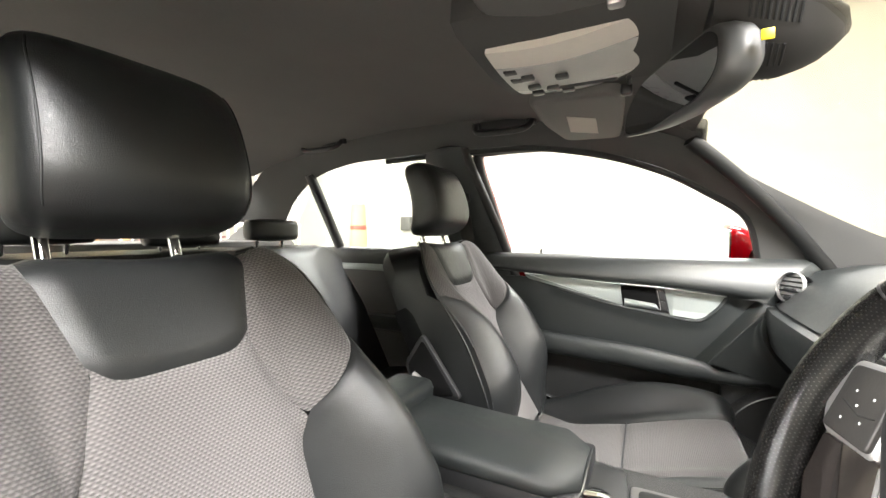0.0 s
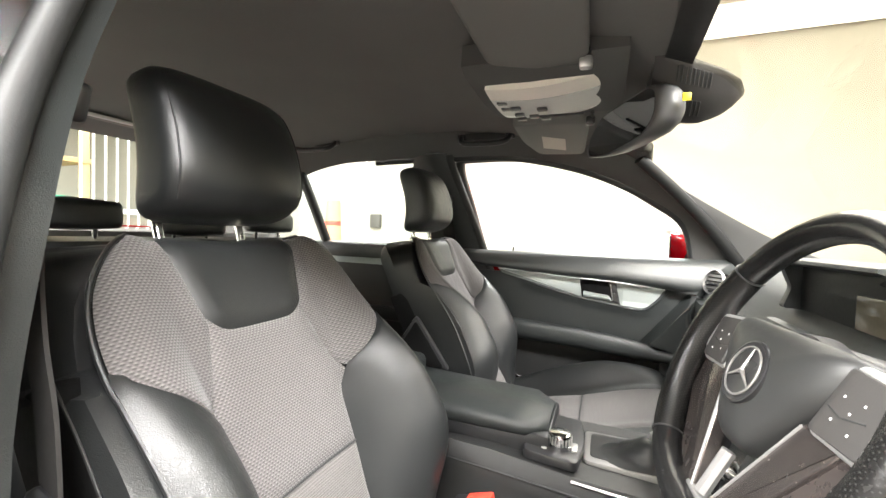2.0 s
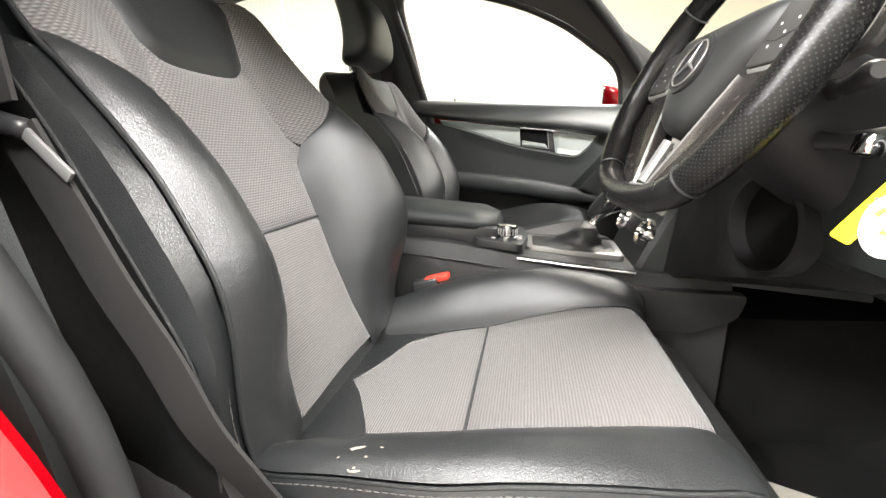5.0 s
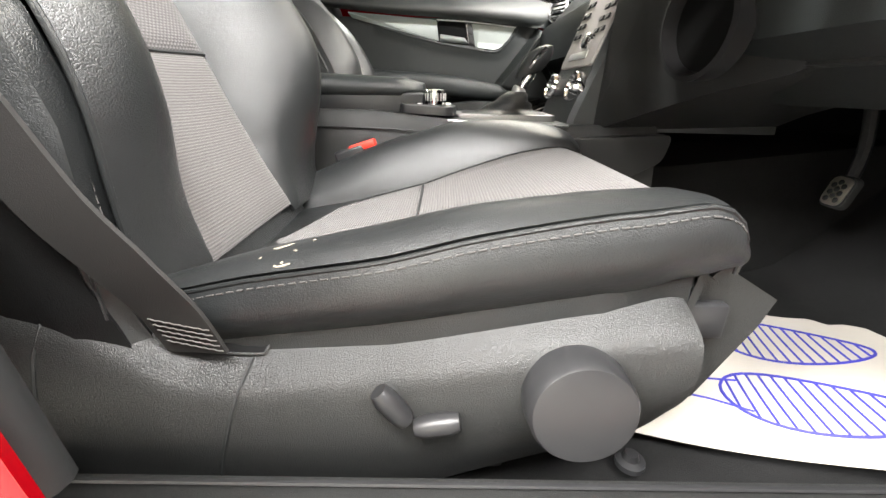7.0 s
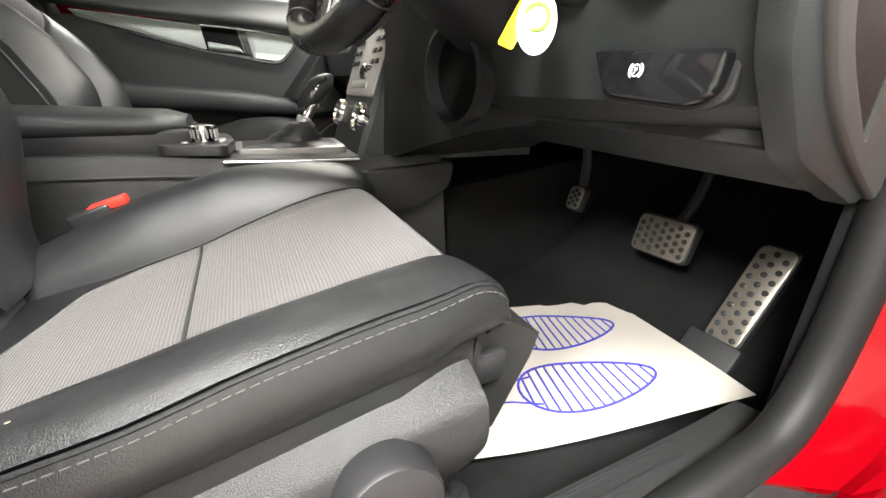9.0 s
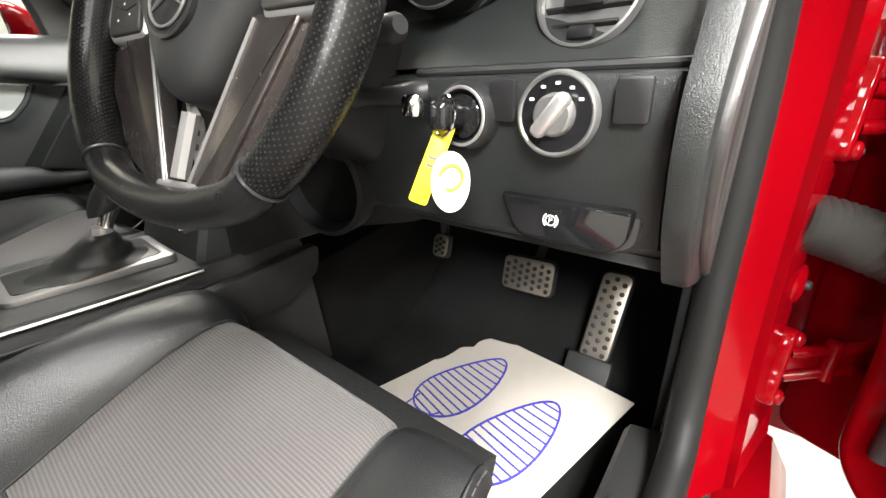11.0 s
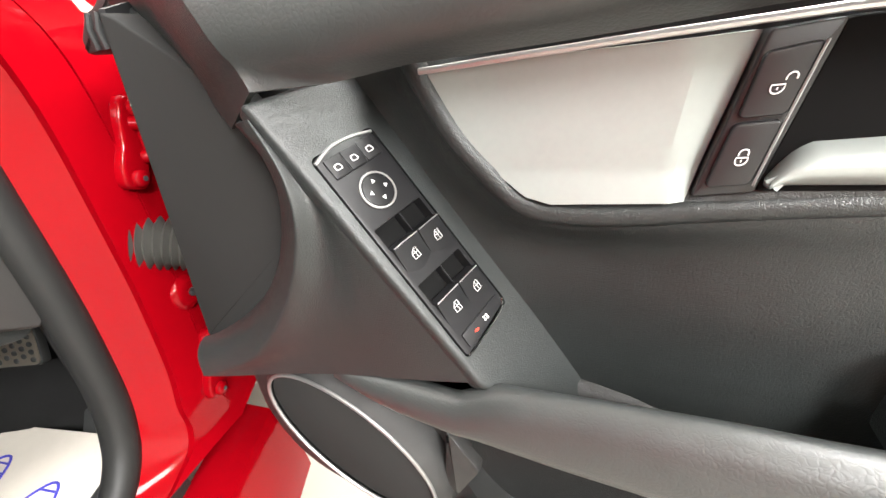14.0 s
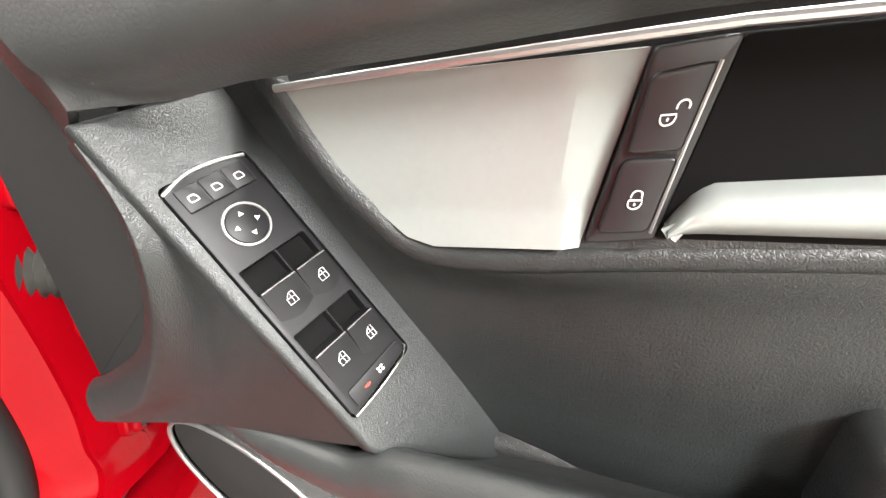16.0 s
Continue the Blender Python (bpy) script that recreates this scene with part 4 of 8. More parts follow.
def shell_rings():
    """Side and back of the backrest: rings of (width, depth) at heights."""
    out = []
    for sv in list(np.linspace(-0.24, 0.30, 19)) + [0.32, 0.338, 0.350, 0.356]:
        v = sv if sv < 0.31 else 0.31 + (sv - 0.31) * 1.5
        w = soft(W_TABLE, min(v, 0.38)) if sv < 0.2 else curve([(0.2, 0.210), (0.29, 0.208), (0.32, 0.203), (0.338, 0.195), (0.350, 0.180), (0.356, 0.160)], sv)
        wn = back_width(min(v, 0.38), -1) if sv < 0.2 else w
        back = curve([(-0.3, -0.105), (0.0, -0.112), (0.2, -0.125), (0.32, -0.125), (0.35, -0.115), (0.356, -0.10)], sv)
        front = -0.008 if sv <= 0.30 else lerp(-0.008, -0.05, ((sv - 0.30) / 0.056) ** 2)
        edge = min(front + 0.001, back_depth(min(w, back_width(v)), v) * 0.9 + front - 0.004) if sv > 0.19 else back_depth(w * 0.995, v) - 0.005
        ring = [(w * t, front - 0.012) for t in (-0.6, 0.0, 0.6)]
        bw, bwn = (w, wn) if sv < 0.2 else (back_width(min(v, 0.375), 1), back_width(min(v, 0.375), -1))
        ring += [(bw * 0.96, min(edge, 0.05) - 0.006), (bw + 0.005, edge - 0.006)]
        if sv < 0.205:
            line = min(shell_line(sv), edge - 0.014)
            ring += [(w + 0.022, lerp(edge, line, 0.45) + 0.002), (w + 0.030, line), (w + 0.020, line - 0.03), (w - 0.03, back + 0.004)]
        else:
            ring += [(w + 0.036, edge * 0.55 + back * 0.45), (w + 0.036, edge * 0.25 + back * 0.75), (w + 0.012, back + 0.010), (w - 0.03, back + 0.002)]
        ring += [(w * 0.4, back - 0.004), (-w * 0.4, back - 0.004)]
        ring += [(-(w - 0.03), back + 0.004), (-(w + 0.006), back + 0.022), (-(wn * 0.6 + w * 0.4 + 0.016), (edge + back) / 2), (-(bwn + 0.003), edge - 0.008), (-bwn * 0.96, min(edge, 0.05) - 0.004)]
        out.append((sv, ring))
    return out


driver_seat, d_back, d_cush = seat(-0.40, -1, 0.0, "front seats", "black leather and grey cloth driver's seat with worn outer bolster", False)
passenger_seat, p_back, p_cush = seat(0.385, 1, -0.02, "front seats", "black leather and grey cloth front passenger seat", True)

# ---------------------------------------------------------------- front doors
FAN = material("dark_grey_panel_cloth", (0.026, 0.026, 0.0255), 0.9, 0, 0.06, 60, 0.3, 1500, spec=0.1)
def driver_door_at(a, z, d):
    c, s = math.cos(radians(67)), math.sin(radians(67))
    return Vector((0.47 - c * a - s * d, -0.83 - s * a + c * d, z))


def passenger_door_at(a, z, d):
    return Vector((0.421 - a, 0.812 - d, z))


def front_door(at, label, driver):
    door = thing("door_1" if driver else "door_2", at(0.5, 0.36, 0.05), label, "car door", "front doors", "structure")

    def plate(name, outline, d0, d1, mt, lab="", parent=door, r=0.008, bevel=0.004, seg=3, sharp=38):
        pts = rounded(outline, r) if r else outline
        return part(name, prism(pts, lambda u, v, d: at(u, v, d0 + d), d1 - d0, bevel, seg), mt, parent, lab, sharp)

    seen = at(0.5, 0.75, 2.0)
    # painted metal frame and skin
    metal = plate("frame", [(0.060, 0.40, 0.03), (0.10, 0.345, 0.03), (0.30, 0.325), (1.03, 0.325, 0.05), (1.09, 0.60, 0.1), (1.10, 0.91), (0.055, 0.895), (0.020, 0.865), (0.022, 0.735), (0.036, 0.66), (0.056, 0.55)], 0.0, 0.085, RED, "glossy red painted door metal", r=0.02, bevel=0.012, seg=3)
    plate("skin", [(-0.025, 0.30, 0.03), (1.10, 0.30, 0.05), (1.15, 0.60, 0.1), (1.15, 0.93 if driver else 0.89), (-0.045, 0.90 if driver else 0.87), (-0.035, 0.6)], -0.055, -0.040, RED, "glossy red outer skin", r=0.02)
    part("edge_seal", tube(smooth_path([at(0.094, 0.43, 0.088), at(0.094, 0.52, 0.090), at(0.096, 0.62, 0.092), at(0.098, 0.74, 0.092), at(0.098, 0.845, 0.090)], 5), 0.010, 10), RUBBER, metal, "grey rubber edging between metal and trim", 60)

    # lower trim
    pocket = rounded([(0.350, 0.575, 0.02), (0.40, 0.585), (1.0, 0.595, 0.02), (1.0, 0.42, 0.03), (0.40, 0.40, 0.05), (0.352, 0.45, 0.03)], 0.01)
    lower_line = rounded([(0.098, 0.56, 0.02), (0.104, 0.45, 0.04), (0.150, 0.385, 0.05), (0.27, 0.352, 0.05), (0.50, 0.35), (1.0, 0.36, 0.05), (1.05, 0.60, 0.08), (1.055, 0.612, 0.01), (0.36, 0.606, 0.01), (0.30, 0.622, 0.01), (0.10, 0.66, 0.01)], 0.01)
    lower = part("trim_panel", prism(lower_line, lambda u, v, d: at(u, v, 0.080 + d), 0.034, 0.010, 3, holes=[pocket], sunk=0.028), PLASTIC, door, "black grained plastic door trim with a deep pocket")

    # padded middle panel
    trim_line = [(0.338, 0.826), (0.346, 0.811), (0.365, 0.781), (0.387, 0.7585), (0.402, 0.7465), (0.420, 0.7425), (0.452, 0.744), (0.50, 0.7515), (0.56, 0.760), (0.61, 0.767), (0.70, 0.786), (0.80, 0.812)]

    def middle(p, q):
        a = lerp(0.27, 1.03 if driver else 1.11, p)
        z = lerp(0.60, 0.845, q)
        away = from_line((a, z), trim_line)
        t = max(0.0, min(1.0, (a - 0.40) / 0.16))
        deep = lerp(0.100, 0.118, t * t * (3 - 2 * t)) if driver else 0.118
        return at(a, z, deep + 0.004 * math.sin(p * math.pi) * math.sin(q * math.pi) + (0.125 - deep) * math.exp(-(away / 0.020) ** 2))
    part("padded_panel", sheet(middle, 76, 36, 0.008, toward=seen), SOFT, door, "padded black leatherette panel")

    # upper pad along the window line
    low = [(0.24, 0.8115), (0.31, 0.8155), (0.35, 0.822), (0.423, 0.828), (0.50, 0.836), (0.62, 0.842), (0.80, 0.852), (0.92, 0.862), (1.05, 0.872)]
    start = [(0.800, 0.268), (0.818, 0.264), (0.847, 0.246), (0.877, 0.222), (0.905, 0.190), (0.925, 0.160)]
    a0 = math.sin(-0.8 * math.pi / 2)
    swell = [(0.0, 0.45), (0.06, 0.82), (0.14, 0.99), (0.24, 1.04), (0.40, 0.97), (0.60, 0.80), (0.80, 0.58), (0.93, 0.34), (1.0, 0.0)]

    def upper(p, q):
        ang = lerp(-0.8, 1.0, q) * math.pi / 2
        up = (math.sin(ang) - a0) / (1 - a0)
        a = lerp(soft(start, lerp(0.814, 0.925, up), 0.008), 1.05, p ** 1.3)
        return at(a, lerp(curve(low, a), 0.925, up), 0.128 + 0.042 * max(soft(swell, up, 0.03), 0.95 * max(0.0, 1 - p / 0.3) * (up < 0.2)))
    pad = part("window_line_pad", sheet(upper, 60, 24, 0.006, toward=seen), GRAIN, door, "pebbled black leatherette top pad", 60)
    foot = [(0.0, 0.224), (0.30, 0.190), (0.62, 0.152), (0.85, 0.122), (1.0, 0.100)]
    foot_z = [(0.0, 0.7885), (0.30, 0.816), (0.62, 0.847), (0.85, 0.868), (1.0, 0.888)]

    def end_face(p, q):
        c = upper(0.0, q)
        b = at(soft(foot, q, 0.05), soft(foot_z, q, 0.05), lerp(0.150, 0.112, q))
        n = (at(0, 0, 1) - at(0, 0, 0)) * 0.010 * math.sin(min(1.0, p * 1.2) * math.pi) * (0.3 + 0.7 * q)
        return c.lerp(b, p) + n * math.sin(q * math.pi)
    part("pad_end", sheet(end_face, 10, 24, 0.004, toward=seen), SOFT, door, "", 50)

    # fan-shaped front panel inside a curved lip
    arc_in = [(0.104, 0.592), (0.132, 0.606), (0.178, 0.637), (0.216, 0.673), (0.241, 0.713), (0.2515, 0.754), (0.246, 0.777), (0.230, 0.793)]
    arc_out = [(0.098, 0.550), (0.132, 0.568), (0.183, 0.600), (0.226, 0.643), (0.259, 0.690), (0.277, 0.735), (0.2735, 0.768), (0.256, 0.7985)]
    arc_deep = [0.158, 0.160, 0.164, 0.168, 0.171, 0.172, 0.169, 0.166]
    plate("backing", [(0.104, 0.60), (0.115, 0.575), (0.20, 0.60), (0.27, 0.62), (0.285, 0.66), (0.265, 0.80), (0.108, 0.87)], 0.10, 0.118, SOFT, r=0)
    part("fan_edge", sheet(lambda p, q: at(lerp(0.104, 0.127, p), lerp(0.600, lerp(0.874, 0.863, p), q), lerp(0.098, 0.1432, p)), 4, 12, 0.004, toward=seen), SMOOTH, door, "glossy dark edge of the front panel", 60)
    plate("fan_panel", [(0.126, 0.862), (0.138, 0.858), (0.184, 0.832), (0.215, 0.812)] + [(u + 0.003, v - 0.001) for u, v in reversed(arc_in)], 0.10, 0.1440, FAN, "dark grey cloth covered front panel", bevel=0.002, r=0.004)

    # switch ramp: a slanted face on a ridge, and a flank that runs down to the curved lip
    o, along, across = at(0.2886, 0.7737, 0.156), (at(0.3792, 0.6560, 0.158) - at(0.2886, 0.7737, 0.156)).normalized(), at(0.3031, 0.7813, 0.117) - at(0.2886, 0.7737, 0.156)
    across = (across - along * across.dot(along)).normalized()
    face = along.cross(across)
    if face.dot(seen - o) < 0:
        face = -face

    def sw(p, q, h=0.0):
        """p down the switch panel, q across it, h out of it."""
        return o + along * p + across * q + face * h

    def flank(p, q):
        i = min(int(round((1 - q) * (len(rim_in) - 1))), len(rim_in) - 1)
        low = at(rim_in[i].x, rim_in[i].y, 0.147)
        lip = at(rim_out[i].x, rim_out[i].y, rim_out[i].z)
        top = sw(lerp(-0.038, 0.1674, q), lerp(-0.0139, -0.0065, q) + 0.002, -0.004)
        if p < 0.3:
            t = p / 0.3
            return low.lerp(lip, t) + (at(0, 0, 0.007) - at(0, 0, 0)) * math.sin(t ** 0.6 * math.pi)
        t = (p - 0.3) / 0.7
        return lip.lerp(top, t) - (at(0, 0, 0.006) - at(0, 0, 0)) * math.sin(t * math.pi) ** 2
    rim_in = smooth_path([(u, v, 0.0) for u, v in arc_in], 8)
    rim_out = smooth_path([(u, v, d) for (u, v), d in zip(arc_out, arc_deep)], 8)
    part("ramp_flank", sheet(flank, 40, len(rim_in) - 1, 0.004, toward=seen), SOFT, door, "", 80)

    face_line = rounded([(-0.047, -0.0138, 0.003), (-0.040, 0.064, 0.003), (0.05, 0.068), (0.270, 0.070, 0.01), (0.186, 0.004, 0.006), (0.170, -0.0065, 0.004)], 0.004)
    wedge = part("switch_wedge", prism(face_line, lambda u, v, d: sw(u, v, d - 0.0125), 0.012, 0.004, 3, holes=[rounded([(-0.0025, -0.0025), (-0.0025, 0.0465), (0.1450, 0.0485), (0.1505, -0.0020)], 0.005)] if driver else (), sunk=0.010), SOFT, door, "grained switch mount")
    if driver:
        edge_line = rounded([(-0.0012, -0.0012, 0.004), (-0.0040, 0.020, 0.02), (0.0010, 0.0450, 0.004), (0.1430, 0.0470, 0.006), (0.1492, -0.0008, 0.004)], 0.004)
        wells = [rounded([(p0, 0.0020), (p0, 0.0430), (p0 + 0.0165, 0.0430), (p0 + 0.0165, 0.0020)], 0.0012, 2) for p0 in (0.0520, 0.0945)]
        bez = part("switch_bezel", prism(edge_line, lambda u, v, d: sw(u, v, d - 0.0100), 0.0100, 0.0008, 2, holes=wells, sunk=0.0095), SWITCH, wedge, "black window switch panel")
        part("rim", tube(smooth_path([sw(0.0018, -0.0012, 0.0), sw(-0.0030, 0.014, 0.0), sw(-0.0026, 0.030, 0.0), sw(0.0005, 0.0445, 0.0)], 6), 0.0011, 6), SATIN, bez, "thin silver edge")
        part("rim", tube(smooth_path([sw(0.1490, 0.000, 0.0), sw(0.1480, 0.020, 0.0), sw(0.1450, 0.040, 0.0), sw(0.1405, 0.0468, 0.0)], 6), 0.0009, 6), CHROME, bez)
        # mirror adjuster
        disc = part("mirror_adjuster", prism(oval(0.0335, 0.0215, 0.0108, 0.0108, 36), lambda u, v, d: sw(u, v, d - 0.001), 0.0028, 0.001), SWITCH, bez)
        part("ring", tube([sw(u, v, 0.0008) for u, v in oval(0.0335, 0.0215, 0.0116, 0.0116, 44)], 0.0008, 6, closed=True), SATIN, disc, "thin chrome ring")
        for du, dv, rot in [(-0.0058, 0.0, 180), (0.0058, 0.0, 0), (0.0, -0.0058, 270), (0.0, 0.0058, 90)]:
            tri = [(0.0335 + du + 0.0017 * math.cos(radians(rot + k)), 0.0215 + dv + 0.0017 * math.sin(radians(rot + k))) for k in (0, 120, 240)]
            part("arrow", prism(tri, lambda u, v, d: sw(u, v, 0.0017 + d), 0.0004, 0), WHITE_PRINT, disc)
        # fold button row
        for q0 in (0.0030, 0.0157, 0.0284):
            b = part("fold_button", prism(rounded([(0.0022, q0), (0.0022, q0 + 0.0120), (0.0158, q0 + 0.0124), (0.0158, q0 + 0.0004)], 0.0014), lambda u, v, d: sw(u, v, d - 0.001), 0.0024, 0.0006), SWITCH, bez)
            part("icon", tube([sw(0.0095 + u, q0 + 0.0060 + v, 0.0016) for u, v in rounded([(-0.0016, -0.0022), (-0.0016, 0.0014), (0.0006, 0.0022), (0.0018, 0.0022), (0.0018, -0.0022)], 0.0008, 2)], 0.00032, 5, closed=True), WHITE_PRINT, b)
            part("button_gap", tube([sw(0.0025, q0 + 0.0122, 0.0004), sw(0.0155, q0 + 0.0126, 0.0004)], 0.0005, 5), RUBBER, b)
        # window rockers, each behind a finger well
        for p0 in (0.0520, 0.0945):
            # Floor plate carries the finger well's shade as black.
            part("well_floor", prism([(p0 + 0.0003, 0.0023), (p0 + 0.0003, 0.0427), (p0 + 0.0162, 0.0427), (p0 + 0.0162, 0.0023)], lambda u, v, d: sw(u, v, d - 0.0094), 0.001, 0), RECESS_SHADE, bez)
            part("divider", box((0.016, 0.0010, 0.0085), Matrix.Translation(sw(p0 + 0.0082, 0.0243, -0.0050)) @ Matrix((along, across, face)).transposed().to_4x4(), 0.0003, 1), SWITCH, bez)
            for q0, q1 in ((0.0026, 0.0238), (0.0248, 0.0440)):
                def rocker(p, q, p0=p0, q0=q0, q1=q1):
                    return sw(p0 + 0.0160 + 0.0203 * p, lerp(q0, q1, q), -0.0004 + 0.0042 * (1 - p) ** 1.3 + 0.0004 * math.sin(q * math.pi))
                rk = part("window_switch", sheet(rocker, 8, 8, 0.009, toward=seen), SWITCH, bez, "black window rocker switch")
                part("lip", tube([rocker(0.0, 0.02), rocker(0.0, 0.98)], 0.00045, 5), SATIN, rk)
                cc = rocker(0.5, 0.52) + face * 0.0007
                sign = lambda u, v: cc + along * u + across * v
                part("icon", tube([sign(u, v) for u, v in [(0.0030, -0.0024), (0.0030, 0.0026), (-0.0032, 0.0026), (-0.0032, 0.0002), (-0.0004, -0.0024)]], 0.00022, 5, closed=True), WHITE_PRINT, rk)
                part("icon", tube([sign(-0.0004, -0.0020), sign(-0.0004, 0.0024)], 0.00018, 5), WHITE_PRINT, rk)
                part("icon", tube([sign(0.0026, 0.0004), sign(-0.0028, 0.0004)], 0.00018, 5), WHITE_PRINT, rk)
        lockout = part("lockout_button", prism(rounded([(0.1362, 0.0042), (0.1345, 0.0430), (0.1425, 0.0445), (0.1462, 0.0040)], 0.0014), lambda u, v, d: sw(u, v, d - 0.001), 0.0024, 0.0006), SWITCH, bez)
        part("mark", prism(oval(0.1412, 0.0150, 0.0008, 0.0022, 10), lambda u, v, d: sw(u, v, 0.0014 + d), 0.0004, 0), RED_PRINT, lockout, "small red mark")
        for du, dv in ((-0.0010, -0.0012), (0.0010, -0.0012), (-0.0010, 0.0012), (0.0010, 0.0012)):
            part("mark", prism(oval(0.1400 + du, 0.0262 + dv, 0.0008, 0.0010, 8), lambda u, v, d: sw(u, v, 0.0014 + d), 0.0004, 0), WHITE_PRINT, lockout)

    # silver trim, lock buttons, handle
    def silver(p, q):
        z = lerp(0.7492, 0.8275, q)
        left = curve([(0.749, 0.420), (0.7525, 0.405), (0.7635, 0.391), (0.784, 0.370), (0.8125, 0.3515), (0.8275, 0.3425)], z)
        right = lerp(0.4815, 0.4968, q)
        z += (p - 1) * 0.0095 * q + 0.006 * p * (1 - q)
        return at(lerp(left, right, p), z, 0.1265 + 0.004 * max(0.0, 1 - q / 0.22) - 0.002 * max(0.0, (p - 0.90 + 0.05 * q) / 0.07))
    trim = part("silver_trim", sheet(silver, 30, 25, 0.006, toward=seen), SILVER, door, "brushed silver trim plate", 8)
    part("trim_lip", tube(smooth_path([at(u, v, 0.1225) for u, v in trim_line], 6), 0.0072, 12), SOFT, door, "padded lip round the trim plate", 60)
    part("bright_line", tube([at(u, v, 0.130) for u, v in [(0.347, 0.8175), (0.397, 0.8225), (0.461, 0.8285), (0.52, 0.8335), (0.615, 0.8375)]], 0.0018, 8), SATIN, trim, "satin chrome edge strip")
    lock = plate("lock_panel", [(0.4975, 0.8275), (0.5205, 0.8305), (0.5075, 0.7625), (0.4835, 0.7585)], 0.11, 0.130, SMOOTH, "black lock switch panel", r=0.002, bevel=0.001)
    for quad in ([(0.4975, 0.820), (0.5155, 0.8235), (0.5105, 0.7965), (0.4935, 0.7945)], [(0.4930, 0.7925), (0.5100, 0.7945), (0.5050, 0.7665), (0.4875, 0.7640)]):
        b = plate("lock_button", quad, 0.129, 0.1325, SMOOTH, "", lock, r=0.003, bevel=0.001)
        if driver:
            c = (sum(q[0] for q in quad) / 4, sum(q[1] for q in quad) / 4)
            mark = lambda u, v: at(c[0] + u + 0.12 * v, c[1] + v + 0.09 * u - 0.0008, 0.1329)
            bowl = [(-0.0022, 0.0), (0.0022, 0.0)] + [(0.0022 * math.cos(q), -0.0012 - 0.0022 * math.sin(q)) for q in np.linspace(0.0, math.pi, 9)]
            part("icon", tube([mark(u, v) for u, v in bowl], 0.00034, 5, closed=True), WHITE_PRINT, b)
            part("icon", tube([mark(0, -0.0010), mark(0, -0.0020)], 0.00034, 5), WHITE_PRINT, b)
            ajar = 0.0034 if quad[0][1] > 0.81 else 0.0
            bow = [(-0.0017, 0.0009), (-0.0017, 0.0019)] + [(-0.0017 * math.cos(q), 0.0019 + 0.0017 * math.sin(q)) for q in np.linspace(0.2, math.pi - 0.2, 8)] + [(0.0017, 0.0019), (0.0017, 0.0009)]
            part("icon", tube([mark(u + ajar, v + 0.2 * ajar) for u, v in bow], 0.00034, 5), WHITE_PRINT, b)
    part("lock_edge", tube([at(0.5155, 0.8235, 0.1328), at(0.5105, 0.7965, 0.1328), at(0.5055, 0.7665, 0.1328)], 0.0006, 5), SATIN, lock)
    # flat plate behind the handle, the recess's shade put into its black
    plate("handle_shade_plate", [(0.5205, 0.8305), (0.617, 0.8355, 0.02), (0.606, 0.770, 0.02), (0.5075, 0.7625)], 0.100, 0.1285, RECESS_SHADE, "flat black plate for the shaded recess behind the handle", r=0.003, bevel=0.001)

    def lever(p, q):
        a = lerp(0.5105, 0.603, p)
        lo, hi = lerp(0.7655, 0.772, p), lerp(0.784, 0.795, p)
        if p < 0.12:
            hi = lerp(0.770, 0.784, math.sin(p / 0.12 * math.pi / 2))
        ang = q * math.pi
        return at(a, lerp(lo, hi, q), 0.128 + 0.011 * math.sin(ang) ** 0.7)
    part("door_handle", sheet(lever, 30, 10, 0.004, toward=seen), SILVER, door, "satin chrome door handle", 60)
    part("rear_trim", prism(rounded([(0.607, 0.772, 0.004), (0.75, 0.805), (0.90, 0.840, 0.004), (0.915, 0.8575, 0.002), (0.80, 0.8505), (0.6165, 0.8365, 0.002)], 0.01), lambda u, v, d: at(u, v, 0.116 + d), 0.012, 0.002), SILVER, door, "brushed silver trim strip")

    # armrest
    def arm(p, q):
        a = lerp(0.245, 1.03, p)
        zt = curve([(0.24, 0.600), (0.255, 0.607), (0.30, 0.613), (0.376, 0.622), (0.392, 0.638), (0.45, 0.648), (0.523, 0.660), (0.60, 0.668), (0.83, 0.682), (1.03, 0.685)], a)
        zb = curve([(0.24, 0.590), (0.32, 0.578), (0.44, 0.580), (0.58, 0.592), (0.83, 0.606), (1.03, 0.60)], a)
        out = curve([(0.24, 0.012), (0.255, 0.030), (0.30, 0.040), (0.40, 0.052), (0.55, 0.064), (1.03, 0.07)], a)
        back = curve([(0.24, 0.030), (0.37, 0.046), (0.42, 0.050), (0.52, 0.052), (1.03, 0.054)], a)
        mid = (zt + zb) / 2
        section = [(0.112, zb), (0.112 + out * 0.75, zb + 0.002), (0.120 + out, lerp(zb, mid, 0.6)), (0.120 + out, lerp(mid, zt, 0.55)), (0.116 + out * 0.86, zt - 0.001), (0.118 + out * 0.62, zt - back * 0.18), (0.112 + out * 0.25, zt - back * 0.85), (0.096, zt - back * 1.15)]
        ring = smooth_path([(d, z, 0.0) for d, z in section], 4)
        c = ring[min(int(round(q * (len(ring) - 1))), len(ring) - 1)]
        return at(a, c.y, c.x)
    # Same cover on both doors; the driver's light is put into a brighter copy.
    part("armrest", sheet(arm, 50, 28, 0.006, toward=seen), GRAIN if driver else SOFT, door, "padded black leatherette armrest", 70)
    if driver:
        part("pull_cup", box((0.07, 0.075, 0.070), Matrix.Translation(at(0.625, 0.664, 0.112)) @ Matrix.Rotation(radians(67), 4, "Z"), 0.012, 4), SOFT, door, "dark upright of the pull handle")
    # door pocket
    def lip(p, q):
        a = lerp(0.335, 1.0, p)
